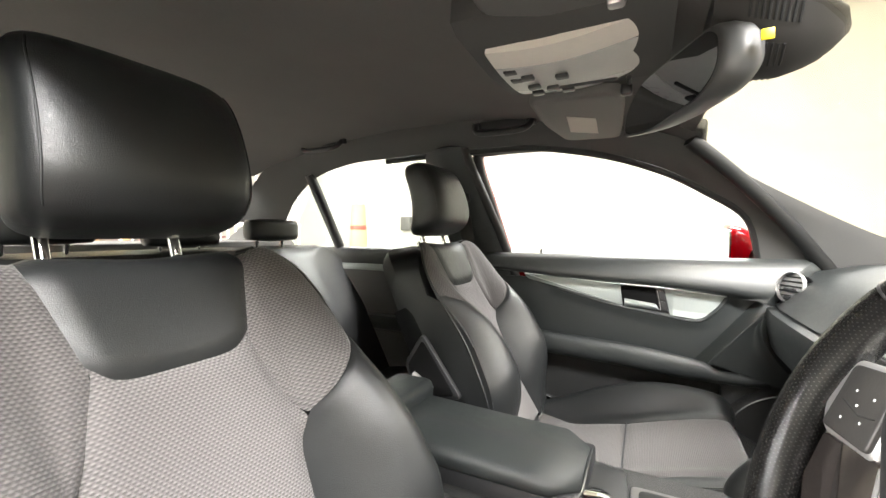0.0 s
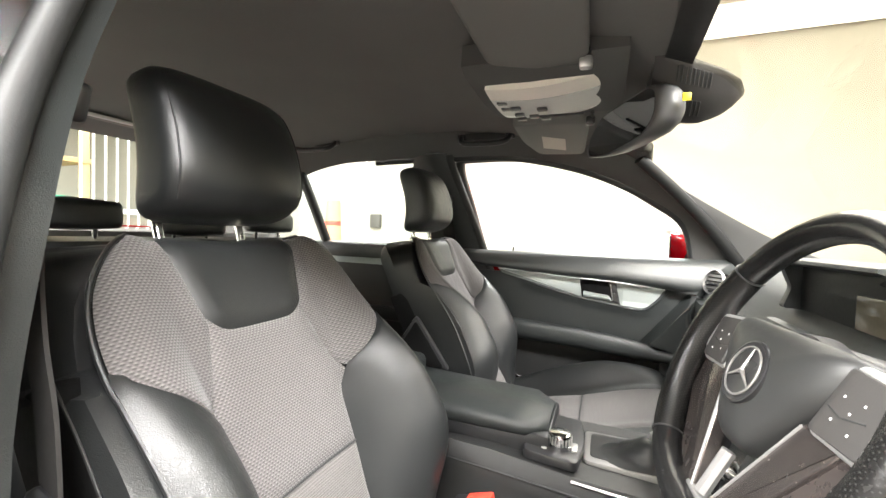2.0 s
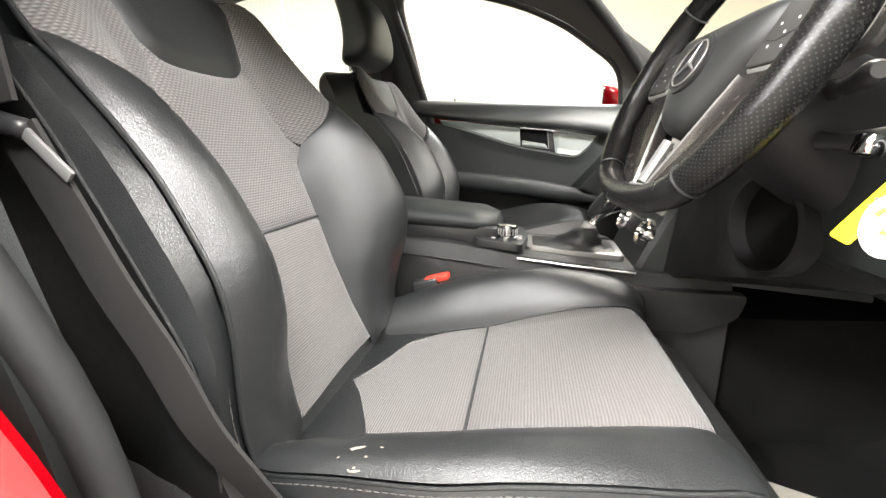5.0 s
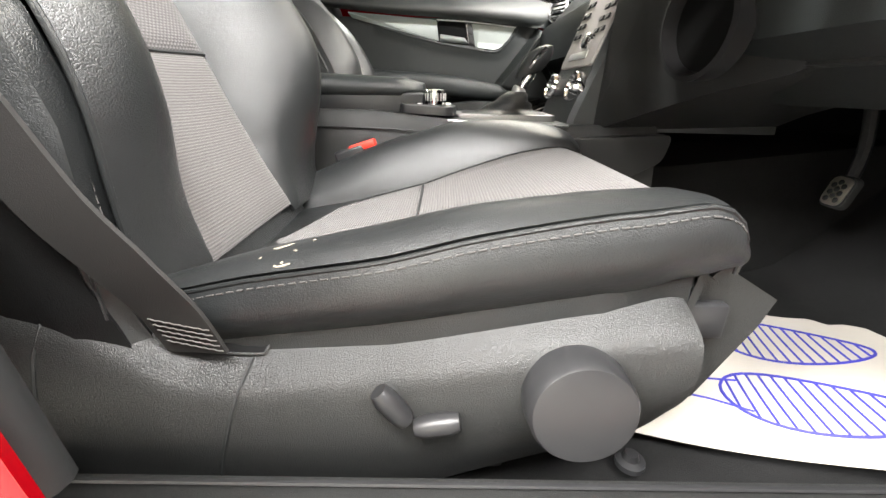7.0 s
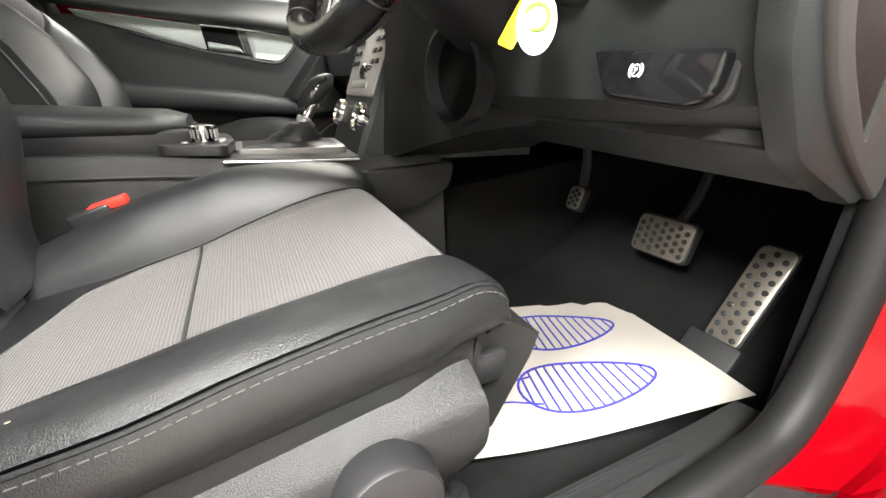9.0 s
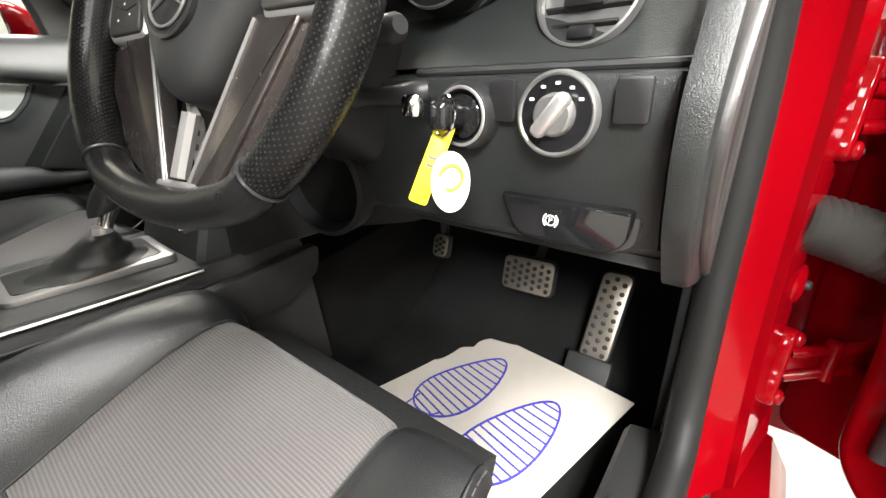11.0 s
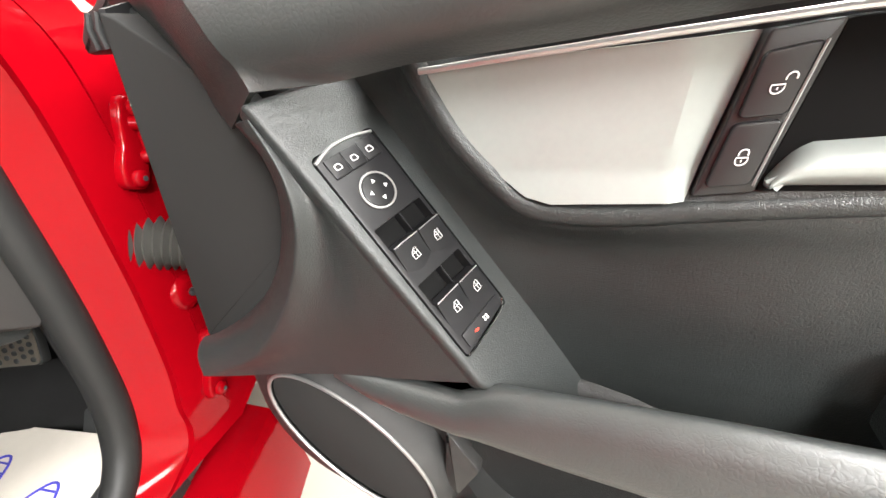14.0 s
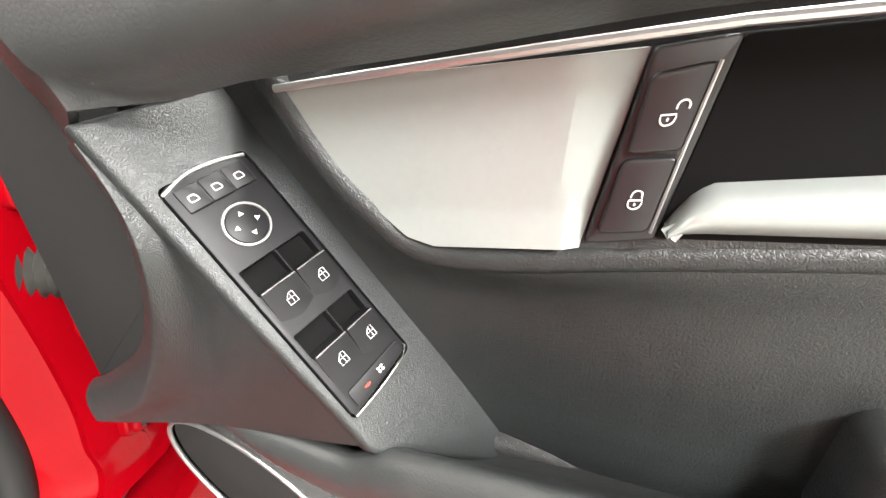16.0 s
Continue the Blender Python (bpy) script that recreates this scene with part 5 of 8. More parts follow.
        return at(a, lerp(0.352, curve([(0.335, 0.40), (0.36, 0.445), (0.42, 0.458), (1.0, 0.47)], a), q), 0.114 + 0.052 * math.sin(min(1.0, p * 6) * math.pi / 2) * (0.55 + 0.45 * q))
    part("pocket_front", sheet(lip, 30, 8, 0.008, toward=seen), PLASTIC, door, "", 60)
    part("pocket_clip", prism(rounded([(0.345, 0.54), (0.375, 0.50), (0.352, 0.455), (0.340, 0.47)], 0.005), lambda u, v, d: at(u, v, 0.118 + d), 0.012, 0.003), PLASTIC, door)

    # loudspeaker
    turn = radians(-36)
    dish = part("speaker_surround", turned_oval(at, 0.250, 0.495, turn, [(0.116, 0.070, 0.108), (0.112, 0.067, 0.126), (0.106, 0.061, 0.138), (0.100, 0.056, 0.142), (0.098, 0.0545, 0.1405)]), PLASTIC, door, "black plastic speaker surround", 60)
    grille = part("speaker_grille", prism(oval(0.250, 0.495, 0.0975, 0.0540, 48, turn), lambda u, v, d: at(u, v, 0.130 + d), 0.0095, 0.002), FAN, dish, "dark cloth speaker grille")
    part("speaker_ring", tube([at(u, v, 0.1425) for u, v in oval(0.250, 0.495, 0.0985, 0.0550, 64, turn)], 0.0019, 8, closed=True), RING, dish, "thin silver speaker ring")

    # window frame and glass above the pad
    post = [(0.12, 0.91), (0.25, 1.02), (0.40, 1.13), (0.55, 1.20), (0.72, 1.235), (0.95, 1.245), (1.02, 1.22), (0.99, 1.08), (0.955, 0.92)]
    if not driver:
        post = [(a + 0.045 * (a > 0.9), z + 0.02 * (z > 1.21)) for a, z in post]
    lean = lambda a, z, d: at(a, z, d + 0.38 * max(0.0, z - 0.92))
    part("window_frame", tube(smooth_path([lean(a, z, 0.055) for a, z in post], 5), 0.019, 10), SMOOTH, door, "black window frame", 60)
    part("frame_skin", tube(smooth_path([lean(a, z + 0.004, 0.032) for a, z in post], 5), 0.014, 8), RED, door, "red painted window frame")
    pane = sheet(lambda p, q: lean(lerp(lerp(0.14, 0.62, q ** 0.8), lerp(0.955, 1.0, q), p), lerp(0.90, 1.235, q), 0.06), 12, 8, 0.004)
    g = part("side_glass", pane, GLASS, door, "clear side window glass")
    g.visible_shadow = False
    plate("mirror_corner", [(0.075, 0.872), (0.12, 0.925, 0.01), (0.235, 1.045, 0.004), (0.262, 0.915, 0.004), (0.11, 0.86, 0.004)], 0.06, 0.105, SMOOTH, "black mirror corner cover", r=0.004)
    # outside mirror
    mir_at = lean(0.338, 0.952, -0.115)
    away = (at(0.3, 1, -1) - at(0.3, 1, 0)).normalized()
    along = (at(1, 1, 0) - at(0, 1, 0)).normalized()
    rows = []
    for j in range(9):
        t = j / 8
        s = math.sin(math.pi * (0.12 + 0.88 * (1 - t)) / 2) ** 0.6 if t < 1 else 0.25
        rows.append([mir_at - along * (0.02 + 0.085 * t) + away * 0.095 * s * math.copysign(abs(math.cos(q)) ** 0.6, math.cos(q)) + Vector((0, 0, 0.068 * s * math.copysign(abs(math.sin(q)) ** 0.6, math.sin(q)))) for q in np.linspace(0, 2 * math.pi, 28, endpoint=False)])
    shell = part("outside_mirror", loft(rows), RED, door, "glossy red outside mirror housing", 60)
    part("mirror_pane", loft([[c + along * k for c in [mir_at - along * 0.019 + away * 0.084 * math.copysign(abs(math.cos(q)) ** 0.6, math.cos(q)) + Vector((0, 0, 0.058 * math.copysign(abs(math.sin(q)) ** 0.6, math.sin(q)))) for q in np.linspace(0, 2 * math.pi, 28, endpoint=False)]] for k in (0, 0.003)]), MIRROR, shell, "mirror glass")
    part("mirror_arm", tube([lean(0.17, 0.93, 0.03), mir_at - along * 0.05 - away * 0.03 - Vector((0, 0, 0.03))], 0.022, 10), SMOOTH, door, "black mirror arm")
    if driver:
        cap = part("belt_end_cap", prism(rounded([(0.003, 0.839, 0.003), (0.002, 0.852, 0.004), (0.020, 0.871, 0.006), (0.040, 0.876, 0.01), (0.060, 0.898, 0.01), (0.082, 0.921, 0.008), (0.120, 0.915, 0.004), (0.112, 0.846, 0.003)], 0.006), lambda u, v, d: at(u, v, -0.02 + d), 0.112, 0.006), RUBBER, door, "grey rubber cap at the hinge edge")
        for u in (0.024, 0.036, 0.066, 0.078):
            part("ridge", tube([at(u, 0.843, 0.0915), at(u + 0.001, 0.858, 0.0935), at(u + 0.004, 0.870, 0.0915)], 0.0028, 8), RUBBER, cap)
    return door


def turned_oval(at, cu, cv, turn, rows, n=48):
    return loft([[at(u, v, d) for u, v in oval(cu, cv, rx, ry, n, turn)] for rx, ry, d in rows], caps=False)


driver_door = front_door(driver_door_at, "open red driver's door with black trim, silver plate and window switches", True)
passenger_door = front_door(passenger_door_at, "closed front passenger door with black trim and silver strip", False)
part("lock_pin", turned([(0.004, 0), (0.004, 0.014), (0.0025, 0.017)], Matrix.Translation((-0.445, 0.722, 0.922)), 12), SMOOTH, passenger_door, "black lock pin")

# hinges, check strap and cable gaiter on the open side
def door_hinge(c, reach, label):
    """A bolted plate on the pillar with two domed bolts, and an arm out to the door's edge."""
    hinge = thing("door_hinge", c, label, "hinge", "door hinges")
    c, lean = Vector(c), Vector((0.36, -0.05, 0.93)).normalized()
    out = Vector((-0.14, -0.99, 0.02)).normalized()
    fore = lean.cross(out).normalized()
    if fore.x < 0:
        fore = -fore
    on = lambda u, v, d: c + fore * u + lean * v + out * d
    outline = rounded([(-0.013, -0.048, 0.012), (0.017, -0.048, 0.012), (0.019, -0.022, 0.008), (0.013, 0.0, 0.02), (0.019, 0.022, 0.008), (0.017, 0.048, 0.012), (-0.013, 0.048, 0.012), (-0.015, 0.022, 0.008), (-0.011, 0.0, 0.02), (-0.015, -0.022, 0.008)], 0.008)
    part("plate", prism(outline, lambda u, v, d: on(u, v, d - 0.004), 0.014, 0.004, 3), RED, hinge, "", 60)
    for v in (-0.036, 0.036):
        bolt = part("bolt", turned([(0.0095, 0.0), (0.0095, 0.004), (0.0080, 0.0065), (0.0045, 0.0080)], facing(on(0.003, v, 0.009), out), 16), RED, hinge)
        part("socket", turned([(0.0030, 0.0), (0.0030, 0.0012)], facing(on(0.003, v, 0.0166), out), 6), RUBBER, bolt)
    root, tip = on(0.006, 0.004, 0.008), Vector(reach)
    mid = root.lerp(tip, 0.5)
    for dz, r in ((0.014, 0.0075), (-0.014, 0.0075)):
        part("arm_rib", tube(smooth_path([root + Vector((0, 0, dz * 1.25)), mid + Vector((0, 0, dz)), tip + Vector((0, 0, dz * 1.1))], 5), r, 10), RED, hinge, "", 60)
    web = [root, mid, tip]
    part("arm", strip([w + Vector((0, 0, 0.014)) for w in web], [w - Vector((0, 0, 0.014)) for w in web], 8, 0.008, 0.0, 4), RED, hinge, "", 60)
    part("pin", turned([(0.009, -0.024), (0.009, 0.024), (0.006, 0.028)], Matrix.Translation(mid), 16), RED, hinge, "", 60)


door_hinge((0.410, -0.7805, 0.757), (0.440, -0.868, 0.757), "red painted upper door hinge bolted to the pillar")
door_hinge((0.393, -0.7870, 0.476), (0.430, -0.868, 0.498), "red painted lower door hinge bolted to the pillar")
strap = thing("door_check", (0.407, -0.785, 0.577), "red boss with a small bolt on the door pillar", "door check")
part("boss", turned([(0.024, -0.004), (0.022, 0.003), (0.015, 0.006), (0.012, 0.0065)], facing((0.407, -0.784, 0.577), (-0.13, -0.99, 0.02)), 24), RED, strap, "", 60)
part("bolt", turned([(0.0055, 0.0), (0.0055, 0.004), (0.003, 0.0055)], facing((0.4062, -0.790, 0.577), (-0.13, -0.99, 0.02)), 8), SMOOTH, strap, "dark bolt")
gaiter = thing("cable_gaiter", (0.42, -0.81, 0.64), "ribbed grey rubber cable gaiter between pillar and door", "cable gaiter")
path = smooth_path([(0.392, -0.762, 0.652), (0.402, -0.790, 0.645), (0.412, -0.822, 0.634), (0.424, -0.860, 0.618)], 8)
part("bellows", tube(path, [0.0265 + 0.0045 * math.cos(i * math.pi) for i in range(len(path))], 20), material("grey_rubber_bellows", (0.062, 0.061, 0.055), 0.6, 0, 0.2, 40), gaiter, "", 80)

# ---------------------------------------------------------------- dashboard
dash = thing("dashboard", (0.35, 0, 0.60), "dark grey soft dashboard with silver ringed air vents", "dashboard")


def dash_profile(y):
    """Outline (x, z) of the dashboard at a width."""
    side = abs(y) / 0.69
    b = 0.020 * max(0.0, side - 0.75) / 0.25
    top = 0.925 - 0.012 * side
    low = curve([(-0.69, 0.662), (-0.30, 0.662), (-0.20, 0.67), (0.1, 0.70), (0.69, 0.69)], y)
    return [(0.76, top), (0.48, top + 0.012), (0.34, top + 0.002), (0.255, top - 0.018), (0.212 + b, top - 0.045), (0.185 + b, 0.840), (0.165 + b, 0.815), (0.158 + b, 0.8095), (0.170 + b, 0.8065),
            (0.140 + b, 0.8005), (0.137 + b, 0.785), (0.141 + b, 0.750), (0.150 + b, 0.705), (0.162 + b, low + 0.012), (0.180 + b, low), (0.29, low - 0.055), (0.40, low - 0.04), (0.76, low + 0.05)]


ys = [-0.692, -0.688, -0.675, -0.64, -0.58, -0.50, -0.42, -0.30, -0.2, -0.1, 0.0, 0.1, 0.25, 0.4, 0.55, 0.64, 0.675, 0.688, 0.692]
rings = []
for y in ys:
    tuck = 0.018 * max(0.0, (abs(y) - 0.675) / 0.017) ** 2
    rings.append([Vector((x + (tuck if x < 0.5 else 0), y, z - (tuck * 0.5 if z > 0.85 else 0))) for x, z in dash_profile(y)])
shell = part("dash_body", loft(rings), SOFT, dash, "", 30)

# seam line under the wing and panel gaps
part("panel_gap", tube([(0.152 + 0.02 * max(0, abs(y) - 0.52) / 0.17, y, 0.8055) for y in np.linspace(-0.685, -0.47, 10)], 0.0035, 8), RUBBER, shell)
part("panel_gap", tube(smooth_path([(0.178, -0.47, 0.812), (0.182, -0.50, 0.824), (0.186, -0.55, 0.829)], 6), 0.0014, 6), RUBBER, shell)


def air_vent(at, normal, r, parent, slats=5):
    m = facing(at, normal)
    ring = part("vent_ring", turned([(r, -0.004), (r, 0.001), (r * 0.975, 0.004), (r * 0.93, 0.0045), (r * 0.905, 0.002), (r * 0.895, -0.003)], m, 56, False), RING, parent, "satin silver ring round an air vent")
    # Black disc: the shade inside the vent is its colour.
    part("vent_well", turned([(r * 0.86, -0.028), (r * 0.86, -0.024)], m, 40), RECESS_SHADE, ring)
    for k in range(slats):
        v = lerp(-0.68, 0.72, k / (slats - 1)) * r * 0.86
        half = math.sqrt(max((r * 0.86) ** 2 - v * v, 1e-6))
        part("slat", box((half * 2, 0.0026, 0.018), m @ Matrix.Translation((0, v, -0.008)) @ Matrix.Rotation(radians(-18), 4, "X"), 0.0010, 1), RUBBER, ring)
    part("vane_tab", box((r * 0.75, 0.009, 0.012), m @ Matrix.Translation((-r * 0.05, -r * 0.17, -0.001)), 0.003), SWITCH, ring)
    part("vent_wheel", box((r * 0.5, 0.010, 0.010), m @ Matrix.Translation((0, -r * 0.70, -0.001)), 0.003), SWITCH, ring)
    return ring


air_vent((0.191, -0.601, 0.854), (-0.92, 0.03, 0.30), 0.0395, dash)
air_vent((0.193, 0.612, 0.860), (-0.88, -0.42, 0.24), 0.0395, dash)
for y in (-0.052, 0.052):
    m = facing((0.150, y, 0.806), (-0.92, 0, 0.38))
    vent = part("centre_vent", prism(rounded([(-0.050, -0.026), (0.050, -0.026), (0.050, 0.026), (-0.050, 0.026)], 0.008), lambda u, v, d, m=m: m @ Vector((u, v, d - 0.012)), 0.014, 0.002, holes=[rounded([(-0.046, -0.022), (0.046, -0.022), (0.046, 0.022), (-0.046, 0.022)], 0.006)], sunk=0.012), SILVER, dash, "silver framed centre air vent")
    for k in range(5):
        part("slat", box((0.090, 0.003, 0.010), m @ Matrix.Translation((0, -0.017 + 0.0085 * k, -0.002)), 0.001, 1), SMOOTH, vent)
    part("vane_tab", box((0.022, 0.012, 0.008), m @ Matrix.Translation((0.008, 0, 0.004)), 0.002), SILVER, vent)
slit = part("side_slit", prism(oval(0, 0, 0.026, 0.007, 30), lambda u, v, d: Vector((0.27 + v, -0.632 - u, 0.9005 + d)), 0.005, 0.001), SMOOTH, dash, "narrow demister outlet")
for k in range(3):
    part("slat", tube([(0.268 + 0.0035 * (k - 1), -0.612, 0.9065), (0.268 + 0.0035 * (k - 1), -0.652, 0.9065)], 0.0009, 5), RUBBER, slit)

# end cap with a triangular cover
end = part("end_cover", prism(rounded([(0.136, 0.788), (0.134, 0.752), (0.150, 0.700), (0.196, 0.640), (0.300, 0.598), (0.322, 0.62), (0.318, 0.88), (0.280, 0.910), (0.228, 0.898), (0.168, 0.845)], 0.014), lambda u, v, d: Vector((u, -0.680 - d, v)), 0.020, 0.006), SOFT, dash, "grained black end cover")
TRIANGLE = rounded([(0.262, 0.858, 0.006), (0.224, 0.832, 0.03), (0.166, 0.768, 0.012), (0.190, 0.712, 0.03), (0.256, 0.650, 0.006)], 0.008, 6)
part("edge_frame", prism(rounded([(0.284, 0.884, 0.012), (0.248, 0.866, 0.03), (0.200, 0.830, 0.04), (0.152, 0.780, 0.02), (0.150, 0.756, 0.02), (0.166, 0.722, 0.03), (0.200, 0.676, 0.03), (0.252, 0.638, 0.006), (0.308, 0.604, 0.006), (0.318, 0.62, 0.004), (0.318, 0.86, 0.01)], 0.01, 6), lambda u, v, d: Vector((u, -0.694 - d, v)), 0.012, 0.005, 3, holes=[TRIANGLE], sunk=0.009), FRAME_GREY, end, "lighter grey raised frame", 30)
part("triangle_plate", prism([(u * 0.985 + 0.0034, v) for u, v in TRIANGLE], lambda u, v, d: Vector((u, -0.6985 - d, v)), 0.0045, 0.001), material("dark_brown_grained_plastic", (0.0135, 0.0112, 0.0105), 0.55, 0, 0.14, 30, 0.15, 600, kind="leather", spec=0.35), end, "dark brown-grey triangular cover")

# light switch
m = facing((0.1345, -0.607, 0.776), (-1, 0, 0.04))
dial = part("light_switch", turned([(0.0286, -0.004), (0.0284, 0.002), (0.0276, 0.0040), (0.0262, 0.0044), (0.0253, 0.0034), (0.0248, 0.0030)], m, 56, False), RING, dash, "silver ringed rotary light switch")
part("dial_face", turned([(0.0248, 0.0), (0.0248, 0.0032), (0.001, 0.0036)], m, 40), GLOSS, dial, "gloss black dial face")
part("dial_grip", box((0.0105, 0.034, 0.013), m @ Matrix.Rotation(radians(-38), 4, "Z") @ Matrix.Translation((0, 0, 0.011)), 0.005, 3), SATIN, dial, "silver dial grip")
part("dial_hub", turned([(0.0145, 0.003), (0.0138, 0.008), (0.012, 0.010)], m, 32), RING, dial)
for k, ang in enumerate((150, 118, 88, 58, 30)):
    c = m @ Vector((0.0200 * math.cos(radians(ang)), 0.0200 * math.sin(radians(ang)), 0.0040))
    part("mark", box((0.0032, 0.0020, 0.0005), facing(c, (-1, 0, 0.04)), 0), WHITE_PRINT, dial)
strip_m = lambda y0, y1: prism(rounded([(y0, 0.7985), (y1, 0.7985), (y1, 0.770), (y0, 0.770)], 0.003), lambda u, v, d: Vector((0.1395 - d + 0.018 * max(0, -u - 0.6) / 0.09, u, v)), 0.0035, 0.001)
part("blank_plate", strip_m(-0.552, -0.574), SMOOTH, dash, "blank switch cover")
part("blank_plate", strip_m(-0.641, -0.662), SMOOTH, dash)

# ignition lock with key, tag and fob
m = facing((0.136, -0.531, 0.773), (-1, 0, 0.05))
lockbody = part("ignition_lock", turned([(0.026, -0.02), (0.026, 0.004), (0.0235, 0.008), (0.020, 0.008), (0.0185, 0.002), (0.0165, 0.002)], m, 40), SMOOTH, dash, "round ignition lock")
part("lock_ring", tube([m @ Vector((0.0215 * math.cos(a), 0.0215 * math.sin(a), 0.0085)) for a in np.linspace(0, 2 * math.pi, 40, endpoint=False)], 0.0014, 6, closed=True), SATIN, lockbody)
part("lock_core", turned([(0.0165, 0.0), (0.0165, 0.006), (0.012, 0.009)], m, 30), GLOSS, lockbody)

# parking brake release
release = part("brake_release", prism(rounded([(-0.556, 0.712, 0.004), (-0.660, 0.708, 0.004), (-0.657, 0.680, 0.012), (-0.640, 0.672), (-0.572, 0.678, 0.012)], 0.006), lambda u, v, d: Vector((0.158 - d + 0.012 * max(0, -u - 0.6) / 0.06, u, v)), 0.012, 0.004), GLOSS, dash, "gloss black parking brake release handle")
part("handle_scoop", prism(rounded([(-0.550, 0.716), (-0.666, 0.712), (-0.662, 0.676), (-0.642, 0.668), (-0.566, 0.674)], 0.012), lambda u, v, d: Vector((0.160 - d + 0.014 * max(0, -u - 0.6) / 0.06, u, v)), 0.006, 0.003), SMOOTH, dash)
pm = facing((0.1455, -0.603, 0.696), (-1, 0, 0.1))
part("brake_symbol", tube([pm @ Vector((0.0040 * math.cos(a), 0.0040 * math.sin(a), 0.0004)) for a in np.linspace(0, 2 * math.pi, 24, endpoint=False)], 0.0006, 5, closed=True), WHITE_PRINT, release)
for k in (1, -1):
    part("brake_symbol", tube([pm @ Vector((k * 0.0060 * math.cos(a), 0.0060 * math.sin(a), 0.0004)) for a in np.linspace(-0.9, 0.9, 10)], 0.0006, 5), WHITE_PRINT, release)
part("brake_symbol", tube([pm @ Vector(c) for c in [(-0.0010, -0.0022, 0.0004), (-0.0010, 0.0022, 0.0004), (0.0009, 0.0020, 0.0004), (0.0012, 0.0009, 0.0004), (0.0005, 0.0001, 0.0004), (-0.0010, 0.0001, 0.0004)]], 0.0004, 5), WHITE_PRINT, release)

# instrument binnacle
hood = []
for j in range(13):
    t = j / 12
    y = lerp(-0.565, -0.215, t)
    rise = 0.036 * math.sin(math.pi * t) ** 0.5 + 0.004
    hood.append([Vector(c) for c in [(0.40, y, 0.925 + rise * 0.6), (0.27, y, 0.945 + rise), (0.185, y, 0.940 + rise), (0.172, y, 0.933 + rise), (0.190, y, 0.927 + rise), (0.29, y, 0.925 + rise), (0.40, y, 0.905)]])
part("instrument_hood", loft(hood), SOFT, dash, "soft black instrument hood", 50)
# Solid block behind the gauges; its black stands for the recess's shade.
part("cluster_well", prism(rounded([(-0.550, 0.935), (-0.555, 0.885), (-0.50, 0.850), (-0.26, 0.850), (-0.225, 0.885), (-0.235, 0.945), (-0.30, 0.962), (-0.48, 0.960)], 0.02), lambda u, v, d: Vector((0.285 - d, u, v)), 0.09, 0.001, back=True), RUBBER, dash, "black block in place of the shaded instrument recess")
CLUSTER_X = 0.190
for y, z, r in [(-0.478, 0.895, 0.046), (-0.385, 0.905, 0.058), (-0.292, 0.895, 0.046)]:
    m = facing((CLUSTER_X, y, z), (-0.95, 0, 0.3))
    g = part("gauge", turned([(r, 0.0105), (r * 1.0, 0.012), (r * 0.985, 0.014), (r * 0.965, 0.013), (r * 0.955, 0.011)], m, 48, False), RING, dash, "silver ringed round gauge")
    # Cup and wall are near-black to paint the shade inside the gauge.
    part("gauge_cup", turned([(r * 0.99, -0.01), (r * 0.99, 0.0110)], m, 48, False), RECESS_SHADE, g)
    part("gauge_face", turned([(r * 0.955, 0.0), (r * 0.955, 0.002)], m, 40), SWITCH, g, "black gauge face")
    part("gauge_wall", turned([(r * 0.962, 0.011), (r * 0.955, 0.001)], m, 48, False), RECESS_SHADE, g)
    part("gauge_centre", turned([(r * 0.45, 0.002), (r * 0.43, 0.006)], m, 32), TRIM_GREY, g)
    part("needle", box((0.002, r * 0.7, 0.001), m @ Matrix.Rotation(radians(125), 4, "Z") @ Matrix.Translation((0, r * 0.4, 0.008)), 0), SMOOTH, g, "slim dark gauge needle")
    for k in range(11):
        a = radians(220 - 26 * k)
        part("tick", box((0.0012, 0.006, 0.0006), m @ Matrix.Rotation(a - math.pi / 2, 4, "Z") @ Matrix.Translation((0, r * 0.82, 0.0026)), 0), WHITE_PRINT, g)

# screen in the middle of the dash top
scr = part("display_hood", loft([[Vector((x, y, z)) for x, z in [(0.42, 0.935), (0.30, 0.955), (0.19, 0.9585), (0.168, 0.956), (0.166, 0.951), (0.185, 0.945), (0.42, 0.925)]] for y in (-0.222, -0.215, 0.070, 0.082, 0.088)]), SOFT, dash, "raised display cover", 40)
part("hood_cheek", prism(rounded([(0.172, 0.951), (0.19, 0.905), (0.178, 0.868), (0.32, 0.865), (0.36, 0.948)], 0.006), lambda u, v, d: Vector((u, 0.062 + d, v)), 0.022, 0.004), SOFT, dash)
# No cavity is cut: this plate paints its shade black.
part("display_well", prism([(0.064, 0.862), (-0.222, 0.862), (-0.222, 0.948), (0.064, 0.948)], lambda u, v, d: Vector((0.216 - d, u, v)), 0.012, 0.001), RUBBER, dash, "flat black plate in place of the shaded display recess")
# The tan reflection on the dark glass is put into its base colour.
part("display", prism(rounded([(-0.112, 0.868), (-0.214, 0.868), (-0.214, 0.915), (-0.112, 0.915)], 0.004), lambda u, v, d: Vector((0.2035 - d, u, v)), 0.004, 0.001), material("display_glass", (0.20, 0.175, 0.12), 0.12), dash, "glossy display with a tan reflection in its colour")

# centre stack
def stack_x(z):
    return curve([(0.56, 0.052), (0.60, 0.066), (0.66, 0.090), (0.74, 0.118), (0.80, 0.142), (0.84, 0.168)], z)


rows = []
